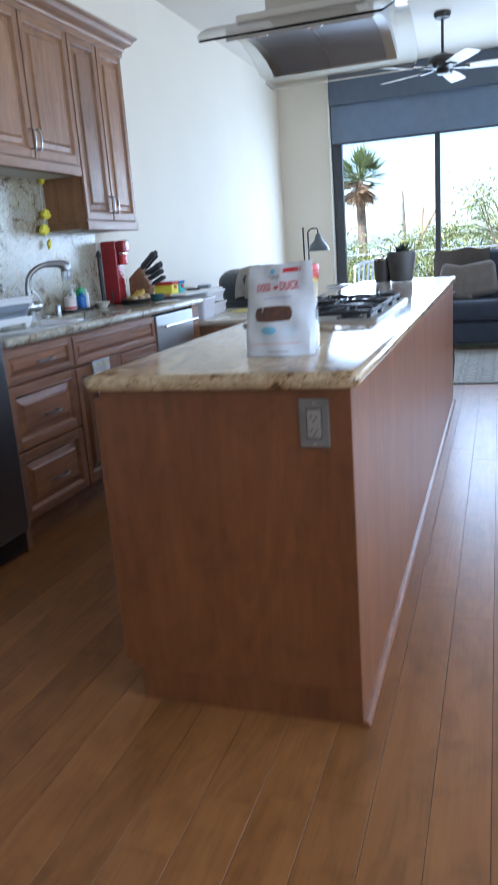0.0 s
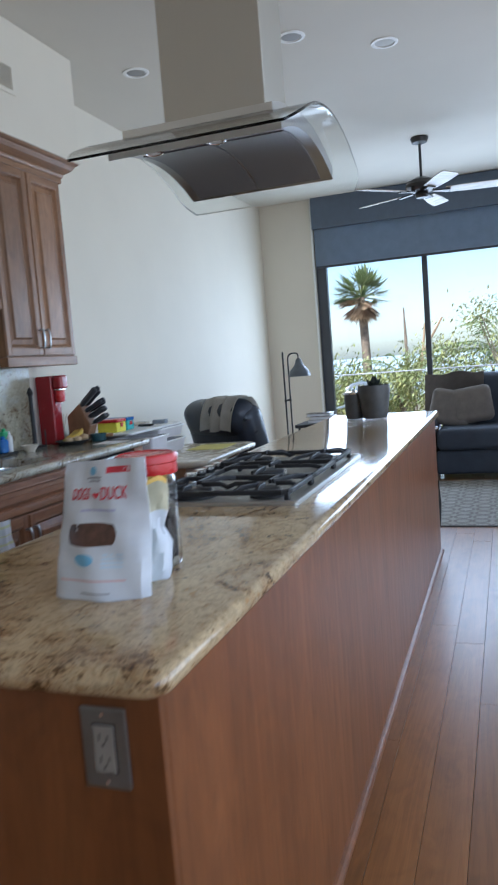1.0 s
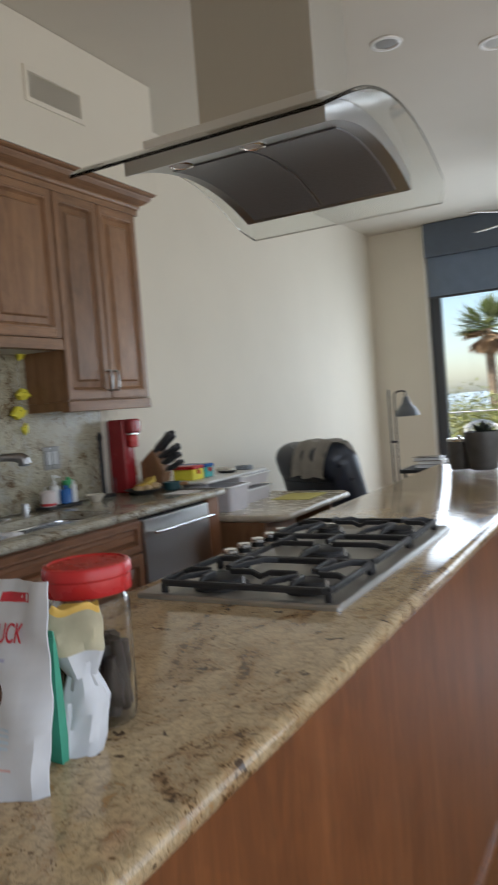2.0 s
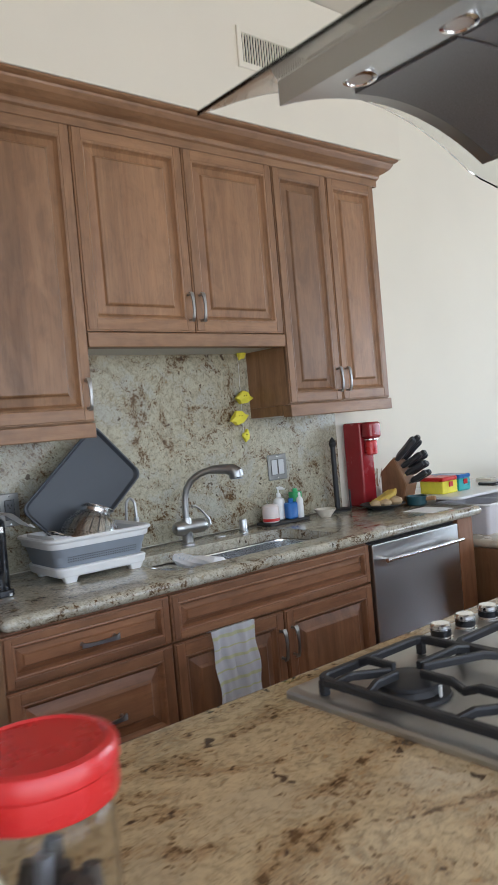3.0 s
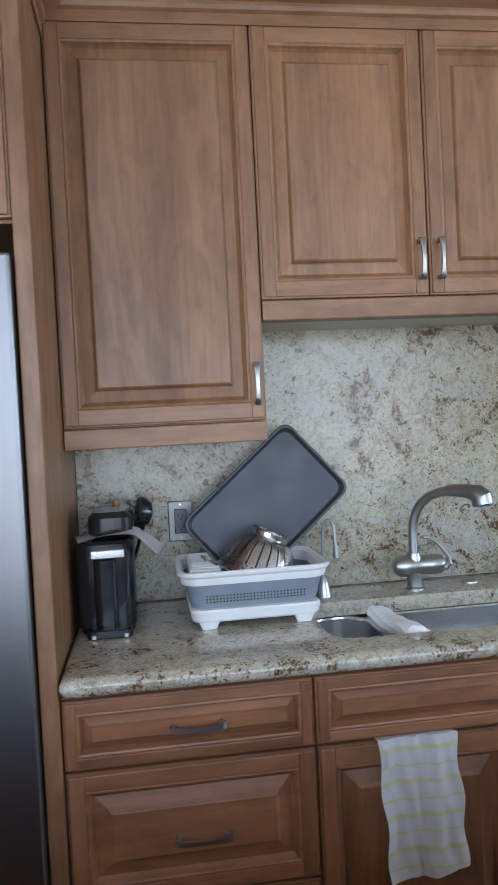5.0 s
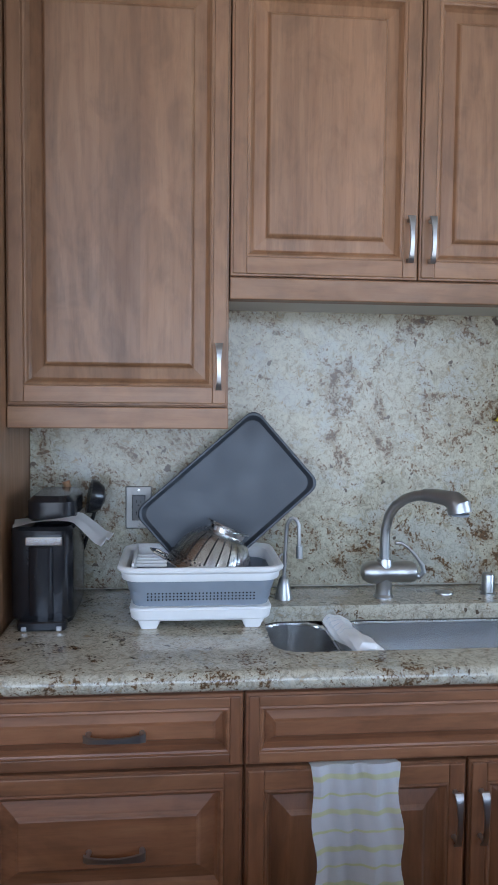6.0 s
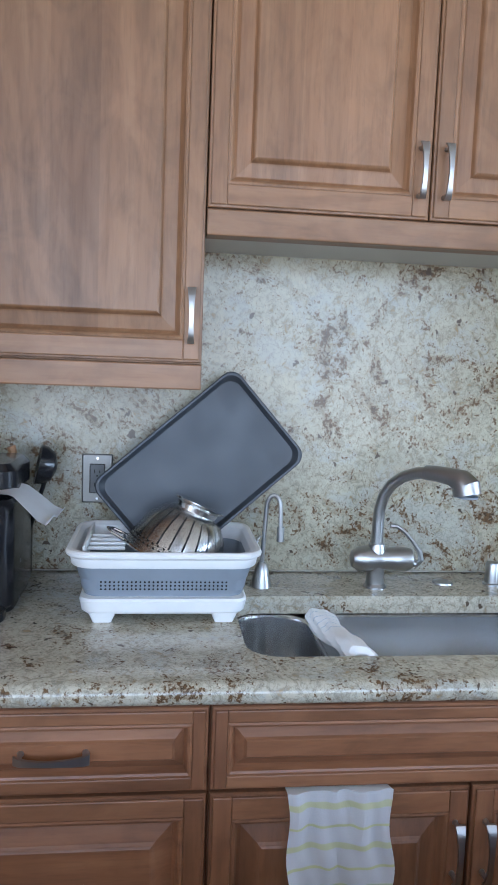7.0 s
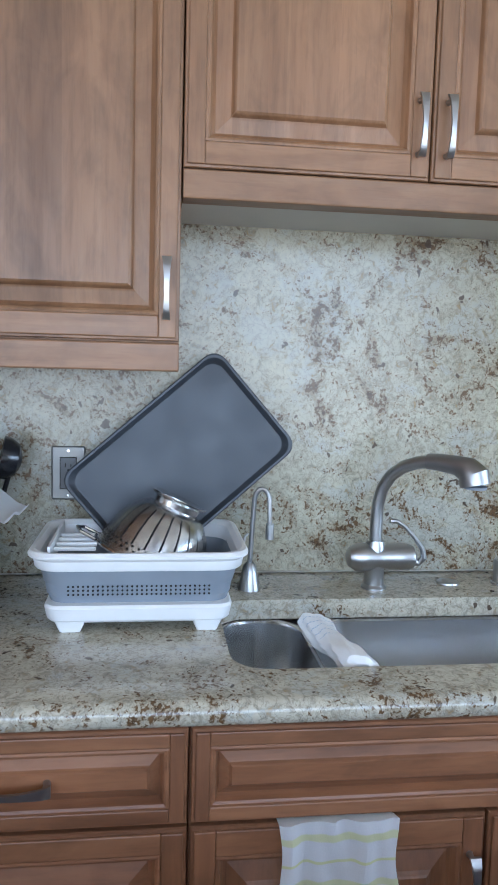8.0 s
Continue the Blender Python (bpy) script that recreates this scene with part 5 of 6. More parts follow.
def print_patch(name, u0, u1, v0, v1, mat, corner=0.0, parent=None, lift=0.0006, label=""):
    """A printed patch or bar that lies on the pouch's front."""
    bm = bmesh.new()
    n, k = 8, 6
    rows = []
    for j in range(k + 1):
        row = []
        for i in range(n + 1):
            a, b = -1 + 2 * i / n, -1 + 2 * j / k
            if corner:
                a2 = a * math.sqrt(1 - corner * b * b / 2)
                b2 = b * math.sqrt(1 - corner * a * a / 2)
                a, b = a2, b2
            p = pouch_face(u0 + (u1 - u0) * (a + 1) / 2, v0 + (v1 - v0) * (b + 1) / 2)
            row.append(bm.verts.new(p + Vector((0, -lift, 0.0001))))
        rows.append(row)
    for a, b in zip(rows, rows[1:]):
        for i in range(n):
            bm.faces.new((a[i], a[i + 1], b[i + 1], b[i]))
    return part(name, bm, mat, parent or bag, label, smooth=True)


print_patch("window", -0.70, 0.42, 0.375, 0.545, JERKY, 0.5, label="clear window showing dark brown treats")
print_patch("banner", 0.12, 0.66, 0.900, 0.945, INK_RED, label="red printed banner")
print_patch("drop_mark", -0.30, -0.14, 0.89, 0.955, INK_BLUE, 1.0)
for k, (a, b) in enumerate(((-0.36, 0.02), (-0.30, 0.0))):
    print_patch("print_bar", a, b, 0.865 - 0.024 * k, 0.878 - 0.024 * k, INK_GREY)
print_patch("print_bar", -0.42, 0.40, 0.625, 0.642, plain("lilac_ink", (0.45, 0.45, 0.62), 0.5))
print_patch("bear_mark", -0.48, -0.02, 0.235, 0.325, INK_BLUE, 1.0, label="pale blue printed blot")
for k in range(4):
    print_patch("print_bar", 0.14, 0.56, 0.225 + 0.028 * k, 0.240 + 0.028 * k, plain("faint_blue_ink", (0.55, 0.66, 0.76), 0.5))
print_patch("print_bar", -0.78, 0.62, 0.130, 0.142, plain("faint_red_ink", (0.66, 0.42, 0.42), 0.5))
print_patch("print_bar", -0.25, 0.35, 0.045, 0.055, INK_GREY)


def letters_on_pouch(text, u, v, size, narrow):
    """Lettering laid flat just in front of the pouch's face."""
    p = pouch_face(u, v + 0.03) + Vector((0, -0.0016, 0))
    d = (pouch_face(u + 0.3, v) - pouch_face(u - 0.3, v)).normalized()
    up = (pouch_face(u, v + 0.12) - pouch_face(u, v)).normalized()
    n = d.cross(up).normalized()
    up = n.cross(d)
    m = Matrix((d, up, n)).transposed().to_4x4()
    m.translation = p - up * size * 0.3
    words(text, size, m @ Matrix.Diagonal((narrow, 1.25, 1, 1)), INK_RED, bag, "lettering", "red printed word")


letters_on_pouch("DOGS", -0.46, 0.715, 0.025, 0.58)
letters_on_pouch("DUCK", 0.33, 0.715, 0.027, 0.70)
hm = pouch_face(-0.07, 0.742) + Vector((0, -0.0014, 0))
hp = []
for k in range(24):
    a = 2 * math.pi * k / 24
    hp.append(hm + 0.00045 * Vector((16 * math.sin(a) ** 3, 0, 13 * math.cos(a) - 5 * math.cos(2 * a) - 2 * math.cos(3 * a) - math.cos(4 * a))))
part("heart", loft([hp, [p + Vector((0, 0.0006, 0)) for p in hp]]), INK_RED, bag, "red printed heart")


def soft_pouch(name, at, width, depth, high, turned, lean, mats, label):
    """A slumped pouch, wide at its foot and crimped flat at its top."""
    o = thing(name, at, label, "pouch")
    for k, (v0, v1, mat) in enumerate(mats):
        rings = []
        for j in range(9):
            v = v0 + (v1 - v0) * j / 8
            w = width * (1.08 - 0.12 * v - 0.36 * math.exp(-((v - 0.50) / 0.10) ** 2) + 0.32 * math.exp(-((v - 0.78) / 0.16) ** 2))
            d = depth * (1 - v) ** 0.55 + 0.0015
            ring = []
            for i in range(28):
                a = 2 * math.pi * i / 28
                cx, sy = math.cos(a), math.sin(a)
                p = Vector((w * abs(cx) ** 0.8 * (1 if cx > 0 else -1) * (1 + 0.05 * math.sin(23 * v)), d * sy * (1 + 0.18 * math.sin(5 * a + 8 * v) + 0.10 * math.sin(11 * a - 17 * v)), high * v + 0.004 * math.sin(4 * a) * v))
                p.x += lean * v ** 2 + 0.012 * math.sin(5 * v)
                p.y += 0.02 * math.sin(3.2 * v)
                ring.append(p)
            rings.append(ring)
        bm = loft(rings)
        bmesh.ops.transform(bm, matrix=Matrix.Translation(Vector(at) + Vector((0, 0, 0.0005))) @ pose(0, 0, 0, 0, 0, turned), verts=bm.verts[:])
        part("pouch" if k == 0 else "printed_top", bm, mat, o, smooth=True)
    return o


YELLOW_INK = plain("yellow_print", (0.72, 0.46, 0.10), 0.45, 0.1)
OLIVE_INK = plain("pale_olive_print", (0.50, 0.46, 0.32), 0.45, 0.15)
GREEN_FILM = plain("green_film", (0.05, 0.33, 0.22), 0.4, 0.08)
second = soft_pouch("treat_bag", (-0.528, 2.078, TOP), 0.031, 0.022, 0.19, 40, 0.024, ((0.0, 0.66, BAG_WHITE), (0.66, 0.95, OLIVE_INK), (0.95, 1.0, YELLOW_INK)), "white treat bag with a yellow printed top, slumped")
foil = thing("green_bag", (-0.543, 2.05, TOP), "thin green foil bag between the pouches", "pouch")
part("pouch", loft([[(-0.543 - w, 2.050 - d, TOP + z), (-0.543 + w, 2.048 - d, TOP + z), (-0.543 + w, 2.048 + d, TOP + z), (-0.543 - w, 2.050 + d, TOP + z)]
                    for z, w, d in ((0.0005, 0.022, 0.006), (0.03, 0.023, 0.007), (0.09, 0.022, 0.006), (0.15, 0.021, 0.003), (0.158, 0.021, 0.0012), (0.168, 0.020, 0.001))]), GREEN_FILM, foil, smooth=True)
part("seal", box(-0.562, -0.524, 2.0465, 2.0515, TOP + 0.158, TOP + 0.1585), GREEN_FILM, foil)

jar_at = (-0.570, 2.171, TOP)
treat_jar = thing("treat_jar", jar_at, "clear plastic jar with a red screw lid, half full", "jar")
part("jar", lathe(jar_at, [(0.0498, 0.0004), (0.0548, 0.0045), (0.0564, 0.0179), (0.0564, 0.1660), (0.0548, 0.1759), (0.0498, 0.1831), (0.0498, 0.1903), (0.0486, 0.1903), (0.0486, 0.1822), (0.0535, 0.1750), (0.0552, 0.1660), (0.0552, 0.0179), (0.0515, 0.0036), (0.0025, 0.0027)], 40), PLASTIC_CLEAR, treat_jar, smooth=True)
lid = part("lid", lathe(jar_at, [(0.0515, 0.1858), (0.0610, 0.1866), (0.0618, 0.1894), (0.0610, 0.2083), (0.0631, 0.2109), (0.0631, 0.2217), (0.0606, 0.2263), (0.0548, 0.2279), (0.0531, 0.2257), (0.0025, 0.2257)], 40), REDP, treat_jar, "red screw lid with a raised rim", smooth=True)
rng = random.Random(11)
STICK = plain("dark_chew_sticks", (0.055, 0.04, 0.028), 0.5, 0.25)
STICK2 = plain("grey_chew_sticks", (0.20, 0.20, 0.21), 0.5, 0.2)
for i in range(24):
    a, r = rng.uniform(0, 6.28), 0.042 * math.sqrt(rng.random())
    p = Vector(jar_at) + Vector((r * math.cos(a), r * math.sin(a), 0.013 + 0.02 * rng.random()))
    d = Vector((rng.uniform(-0.25, 0.25), rng.uniform(-0.25, 0.25), 1)).normalized() * rng.uniform(0.060, 0.112)
    q = p + d
    off = Vector((q.x - jar_at[0], q.y - jar_at[1], 0))
    if off.length > 0.042:
        q -= off * (1 - 0.042 / off.length)
    m3 = (p + q) / 2 + Vector((rng.uniform(-0.006, 0.006), rng.uniform(-0.006, 0.006), 0))
    part("chew_stick", tube([p, m3, q], [0.009, 0.0115, 0.008], 14), STICK2 if i % 7 == 0 else STICK, treat_jar, smooth=True)

POT = plain("dark_stoneware", (0.075, 0.072, 0.07), 0.45, 0.15)
for x, y, r0, r1, h in ((-0.80, 5.46, 0.055, 0.062, 0.155), (-0.665, 5.42, 0.075, 0.10, 0.205)):
    v = thing("canister", (x, y, TOP), "dark stoneware canister at the island's end", "canister", "canisters on the island")
    part("body", lathe((x, y, TOP), [(r0 * 0.9, 0.0005), (r0, 0.006), (r1, h * 0.85), (r1 * 0.96, h), (r1 * 0.9, h), (r1 * 0.9, h * 0.8), (0.003, h * 0.78)], 32), POT, v, smooth=True)
    if h < 0.18:
        part("lid", lathe((x, y, TOP + h), [(r1 * 1.0, 0.0005), (r1 * 1.02, 0.01), (r1 * 0.9, 0.016), (0.012, 0.018), (0.012, 0.03), (0.003, 0.032)], 28), CHROME, v, smooth=True)
PLUMP = plain("dark_leaves", (0.025, 0.035, 0.03), 0.6, 0.2)
rng = random.Random(5)
plant = thing("potted_herb", (-0.665, 5.42, TOP + 0.162), "dark small-leaved herb growing in a canister", "plant")
for k in range(26):
    a, e = rng.uniform(0, 6.28), rng.uniform(0.2, 1.3)
    d = Vector((math.cos(a) * math.cos(e), math.sin(a) * math.cos(e), math.sin(e)))
    c = Vector((-0.665, 5.42, TOP + 0.165))
    s = d.cross(Vector((0, 0, 1))).normalized() * 0.018
    L = rng.uniform(0.07, 0.115)
    part("leaf", loft([[c, c + s * 0.1, c - s * 0.1], [c + d * L * 0.6 + s, c + d * L * 0.6 + Vector((0, 0, 0.004)), c + d * L * 0.6 - s], [c + d * L + s * 0.1, c + d * L + Vector((0, 0, 0.001)), c + d * L - s * 0.1]]), PLUMP, plant)

# appliance drawer at the island's far end
cool = thing("drawer_unit", (-0.50, 5.75, 0), "dark appliance front with steel bar handles at the island's end", "appliance")
part("front", box(-0.95, -0.352, IY1 + 0.001, IY1 + 0.035, 0.10, 0.68, 0.004), BLACK, cool)
dr = part("drawer", box(-0.95, -0.352, IY1 + 0.001, IY1 + 0.12, 0.70, UNDER - 0.02, 0.004), STEEL, cool, "steel drawer standing slightly open")
bm = tube([(-0.92, IY1 + 0.175, 0.79), (-0.335, IY1 + 0.175, 0.79)], 0.012, 12)
for x in (-0.87, -0.375):
    tube([(x, IY1 + 0.12, 0.79), (x, IY1 + 0.175, 0.79)], 0.009, 8, bm)
part("handle", bm, CHROME, dr, "steel bar handle", smooth=True)
bm = tube([(-0.352, IY1 + 0.08, 0.14), (-0.342, IY1 + 0.09, 0.30), (-0.352, IY1 + 0.08, 0.46)], 0.012, 10)
for z in (0.16, 0.44):
    tube([(-0.36, IY1 + 0.034, z), (-0.352, IY1 + 0.082, z)], 0.008, 8, bm)
part("handle", bm, BLACK, cool, "dark upright bar handle", smooth=True)

# ---- ceiling and high wall fittings ----
vent = thing("air_vent", (-2.225, 4.06, 2.87), "cream painted metal air vent grille on the boxed-out wall", "vent")
VX, VY0, VY1, VZ0, VZ1 = -2.2245, 3.874, 4.262, 2.776, 2.937
# dark sheet paints the shade behind the slats
part("backing", box(VX, VX + 0.001, VY0 + 0.02, VY1 - 0.02, VZ0 + 0.02, VZ1 - 0.02), SHADOW_GAP, vent)
bm = bmesh.new()
rings = []
for inset, d in ((0.0, 0.0), (0.0, 0.004), (0.003, 0.007), (0.022, 0.008), (0.026, 0.002)):
    rings.append([(VX + d, VY0 + inset, VZ0 + inset), (VX + d, VY1 - inset, VZ0 + inset), (VX + d, VY1 - inset, VZ1 - inset), (VX + d, VY0 + inset, VZ1 - inset)])
part("frame", loft(rings, cap=(False, False)), WALL_PAINT, vent)
for i in range(24):
    y = VY0 + 0.032 + (VY1 - VY0 - 0.064) * i / 23
    bm = box(-0.003, 0.003, -0.0021, 0.0021, VZ0 + 0.025, VZ1 - 0.025)
    bmesh.ops.transform(bm, matrix=Matrix.Translation((VX + 0.0045, y, 0)) @ pose(0, 0, 0, 0, 0, 20), verts=bm.verts[:])
    part("slat", bm, WALL_PAINT, vent)

CAN_DARK = plain("dull_reflector", (0.30, 0.29, 0.27), 0.6, 0.05)
# paler colour carries the bright look of a single lens
LENS = plain("lit_look_lens", (0.55, 0.54, 0.50), 0.6)
for x, y in ((-1.98, 5.20), (-0.50, 5.56), (-0.98, 5.20), (-0.5, 0.8), (1.3, 5.4), (1.3, 2.6)):
    can = thing("recessed_light", (x, y, CEIL), "round recessed ceiling light, switched off", "ceiling light", "recessed lights")
    part("trim", lathe((x, y, CEIL), [(0.082, -0.0005), (0.080, -0.006), (0.062, -0.008), (0.058, -0.002)], 32, cap=(False, False)), WHITE_PAINT, can, smooth=True)
    part("lens", lathe((x, y, CEIL), [(0.058, -0.001), (0.05, -0.003), (0.003, -0.0035)], 28), LENS if y > 5.4 else CAN_DARK, can, smooth=True)

FX, FY = -0.53, 7.70
fan = thing("ceiling_fan", (FX, FY, 2.7), "dark bronze ceiling fan with pale blades", "ceiling fan")
BRONZE = plain("dark_bronze", (0.055, 0.052, 0.05), 0.4, 0.1, 0.6)
BLADE = wood("pale_blade", (0.1, 1, 1), (0.45, 0.40, 0.34), (0.55, 0.50, 0.43), (0.62, 0.57, 0.5))
part("canopy", lathe((FX, FY, CEIL), [(0.075, -0.0005), (0.078, -0.01), (0.065, -0.045), (0.02, -0.06)], 28), BRONZE, fan, smooth=True)
part("downrod", tube([(FX, FY, CEIL - 0.055), (FX, FY, 2.80)], 0.012, 12), BRONZE, fan, smooth=True)
part("motor", lathe((FX, FY, 2.69), [(0.05, 0.0), (0.10, 0.012), (0.135, 0.045), (0.14, 0.07), (0.12, 0.10), (0.06, 0.125), (0.02, 0.14)], 32), BRONZE, fan, smooth=True)
part("switch_cup", lathe((FX, FY, 2.64), [(0.012, 0.0), (0.05, 0.008), (0.062, 0.03), (0.055, 0.049)], 28), BRONZE, fan, smooth=True)
for k in range(5):
    m = Matrix.Translation((FX, FY, 2.70)) @ pose(0, 0, 0, 0, 0, 8 + 72 * k)
    bm = loft([[(0.20, -0.055, 0.010), (0.20, 0.055, -0.010), (0.20, 0.055, -0.016), (0.20, -0.055, 0.004)], [(0.42, -0.070, 0.013), (0.42, 0.070, -0.013), (0.42, 0.070, -0.019), (0.42, -0.070, 0.007)],
               [(0.64, -0.072, 0.013), (0.64, 0.072, -0.013), (0.64, 0.072, -0.019), (0.64, -0.072, 0.007)], [(0.66, -0.055, 0.010), (0.66, 0.055, -0.010), (0.66, 0.055, -0.016), (0.66, -0.055, 0.004)]])
    bmesh.ops.transform(bm, matrix=m, verts=bm.verts[:])
    b = part("blade", bm, BLADE, fan, "pale wooden blade")
    bm = loft([[(0.09, -0.02, 0.0), (0.09, 0.02, 0.0), (0.09, 0.02, -0.008), (0.09, -0.02, -0.008)], [(0.24, -0.035, -0.003), (0.24, 0.035, -0.010), (0.24, 0.035, -0.022), (0.24, -0.035, -0.016)]])
    bmesh.ops.transform(bm, matrix=m, verts=bm.verts[:])
    part("blade_arm", bm, BRONZE, b)

# ---- desk beyond the worktop ----
desk = thing("built_in_desk", (-2.1, 5.4, 0), "low built-in desk with a cream stone top and brown drawers", "desk")
CREAM = plain("cream_stone", (0.58, 0.52, 0.41), 0.25, 0.06)
part("top", slab(XW + 0.001, -1.60, 4.852, 5.90, 0.722, 0.760, 0.10, 0.014), CREAM, desk, "pale cream stone top", smooth=True)
part("drawer_body", box(XW + 0.001, -1.72, 4.855, 5.25, 0.0, 0.7215, 0.003), WOOD_UP, desk)
part("leg_panel", box(XW + 0.001, -1.75, 5.84, 5.875, 0.0, 0.7215, 0.003), WOOD_UP, desk)
BIN = plain("frosted_bin", (0.66, 0.63, 0.65), 0.4, 0.04)
for x0, x1, y0, y1, z0, z1 in ((-2.28, -1.98, 4.96, 5.20, 0.7605, 0.90), (-2.45, -2.05, 5.22, 5.62, 0.7605, 0.84), (-2.50, -2.05, 5.22, 5.60, 0.8655, 0.93)):
    bn = thing("plastic_bin", ((x0 + x1) / 2, (y0 + y1) / 2, z0), "clear frosted plastic storage bin with a white rim", "storage bin", "bins on the desk")
    rings = [rounded(x0 + k, x1 - k, y0 + k, y1 - k, 0.02, z) for k, z in ((0.014, z0), (0.0, z1), (0.003, z1), (0.017, z0 + 0.003))]
    part("bin", loft(rings), BIN, bn, smooth=True)
    part("rim", loft([rounded(x0 + k, x1 - k, y0 + k, y1 - k, 0.022, z) for k, z in ((-0.006, z1 - 0.004), (-0.008, z1), (-0.006, z1 + 0.006), (0.005, z1 + 0.006), (0.004, z1 + 0.001))], cap=(False, False)), WHITE, bn, smooth=True)
    part("contents", box(x0 + 0.03, x1 - 0.03, y0 + 0.03, y1 - 0.03, z0 + 0.004, z1 - 0.03, 0.01), PAPER, bn)
whole("tray_lid", rounded_box(-2.54, -2.06, 4.86, 5.60, 0.937, 0.952, 0.02, 0.003), WHITE, (-2.3, 5.2, 0.937), "flat white tray resting on the bins and the worktop", "tray", smooth=True)
for y0, y1, lowc, topc, label in ((4.93, 5.05, YELLOW, REDP, "small yellow toy box with a red lid"), (5.065, 5.16, plain("teal_toy", (0.02, 0.36, 0.36), 0.35), BLUE, "small teal toy box with a blue lid")):
    toy = thing("toy_box", (-2.28, (y0 + y1) / 2, 0.953), label, "toy")
    part("body", rounded_box(-2.34, -2.20, y0, y1, 0.9525, 1.015, 0.008, 0.004), lowc, toy, smooth=True)
    part("lid", rounded_box(-2.37, -2.19, y0 - 0.01, y1 - 0.01, 1.0155, 1.035, 0.008, 0.004), topc, toy, smooth=True)
    part("latch", box(-2.1995, -2.194, (y0 + y1) / 2 - 0.015, (y0 + y1) / 2 + 0.015, 0.985, 1.01, 0.002), REDP, toy)
for i, (x, y) in enumerate(((-2.2, 5.32), (-2.3, 5.45), (-2.18, 5.5))):
    whole("small_clutter", rounded_box(x - 0.05, x + 0.05, y - 0.03, y + 0.03, 0.9525, 0.968 + 0.006 * i, 0.012, 0.004), (BLACK, CERAMIC, GREY)[i], (x, y, 0.953), "small desk oddment lying on the tray", "oddment", smooth=True)
whole("yellow_folder", box(-1.98, -1.72, 5.45, 5.75, 0.7605, 0.764, 0.001), plain("pale_yellow_card", (0.62, 0.56, 0.16), 0.7), (-1.85, 5.6, 0.76), "pale yellow paper folder on the desk", "folder")

# ---- living room ----
LEATHER = plain("navy_leather", (0.028, 0.034, 0.05), 0.34, 0.2, scale=9)
chair = thing("recliner", (-1.86, 6.62, 0), "dark navy leather recliner with a blanket over its back", "armchair")


def cushion(x0, x1, y0, y1, z0, z1, r, m=None):
    bm = box(x0, x1, y0, y1, z0, z1, r, 5)
    if m is not None:
        bmesh.ops.transform(bm, matrix=m, verts=bm.verts[:])
    return bm


RM = Matrix.Translation((-1.86, 6.62, 0)) @ pose(0, 0, 0, 0, 0, -28) @ Matrix.Diagonal((1.15, 1.08, 1.0, 1))
part("base", cushion(-0.36, 0.36, -0.38, 0.42, 0.03, 0.30, 0.05, RM), LEATHER, chair, smooth=True)
part("seat", cushion(-0.30, 0.30, -0.10, 0.46, 0.301, 0.50, 0.07, RM), LEATHER, chair, smooth=True)
part("backrest", cushion(-0.33, 0.33, -0.12, 0.12, -0.26, 0.30, 0.10, RM @ Matrix.Translation((0, -0.28, 0.72)) @ pose(0, 0, 0, 14)), LEATHER, chair, smooth=True)
part("headrest", cushion(-0.31, 0.31, -0.12, 0.13, -0.14, 0.16, 0.11, RM @ Matrix.Translation((0, -0.355, 0.90)) @ pose(0, 0, 0, 18)), LEATHER, chair, smooth=True)
for s in (-1, 1):
    part("armrest", cushion(s * 0.40 - 0.09, s * 0.40 + 0.09, -0.34, 0.42, 0.05, 0.62, 0.085, RM), LEATHER, chair, smooth=True)
BLANKET = cloth("striped_blanket", (0.60, 0.57, 0.52), 160, 0.95, 0.5)
bm = bmesh.new()
rows = []
for i in range(22):
    s = -1 + 2 * i / 21
    row = []
    for j in range(15):
        u = -0.06 + 0.36 * j / 14
        yy = 0.155 * math.sin(1.45 * s) - 0.37 + 0.02 * math.sin(6 * u * 10 + s)
        zz = 1.065 - 0.36 * max(0, abs(s) - 0.25) ** 1.3 + 0.010 * math.sin(40 * u)
        row.append(bm.verts.new(RM @ Vector((u, yy, zz + 0.012))))
    rows.append(row)
for a, b in zip(rows, rows[1:]):
    for j in range(14):
        bm.faces.new((a[j], a[j + 1], b[j + 1], b[j]))
bmesh.ops.solidify(bm, geom=bm.faces[:], thickness=0.010)
whole("throw_blanket", bm, BLANKET, (-2.0, 6.4, 0.9), "grey-cream knitted blanket draped over the recliner", "blanket", smooth=True)

lamp = thing("floor_lamp", (-1.95, 7.95, 0), "black metal floor lamp with a bell shade", "floor lamp")
part("base", lathe((-1.96, 7.95, 0), [(0.13, 0.0005), (0.13, 0.015), (0.12, 0.022), (0.02, 0.026)], 32), IRON, lamp, smooth=True)
part("pole", tube([(-1.985, 7.95, 0.02), (-1.985, 7.95, 1.41)], 0.009, 10), IRON, lamp, smooth=True)
pts = [(-1.935, 7.95, 0.02), (-1.935, 7.95, 1.34)] + arc((-1.885, 7.95, 1.34), 0.05, 180, 90, 6, "xz") + [(-1.85, 7.95, 1.39), (-1.83, 7.95, 1.38), (-1.825, 7.95, 1.33)]
part("arm", tube(pts, 0.008, 10), IRON, lamp, smooth=True)
for z in (0.30, 0.92):
    part("clamp", box(-1.997, -1.923, 7.94, 7.96, z, z + 0.02, 0.004), IRON, lamp)
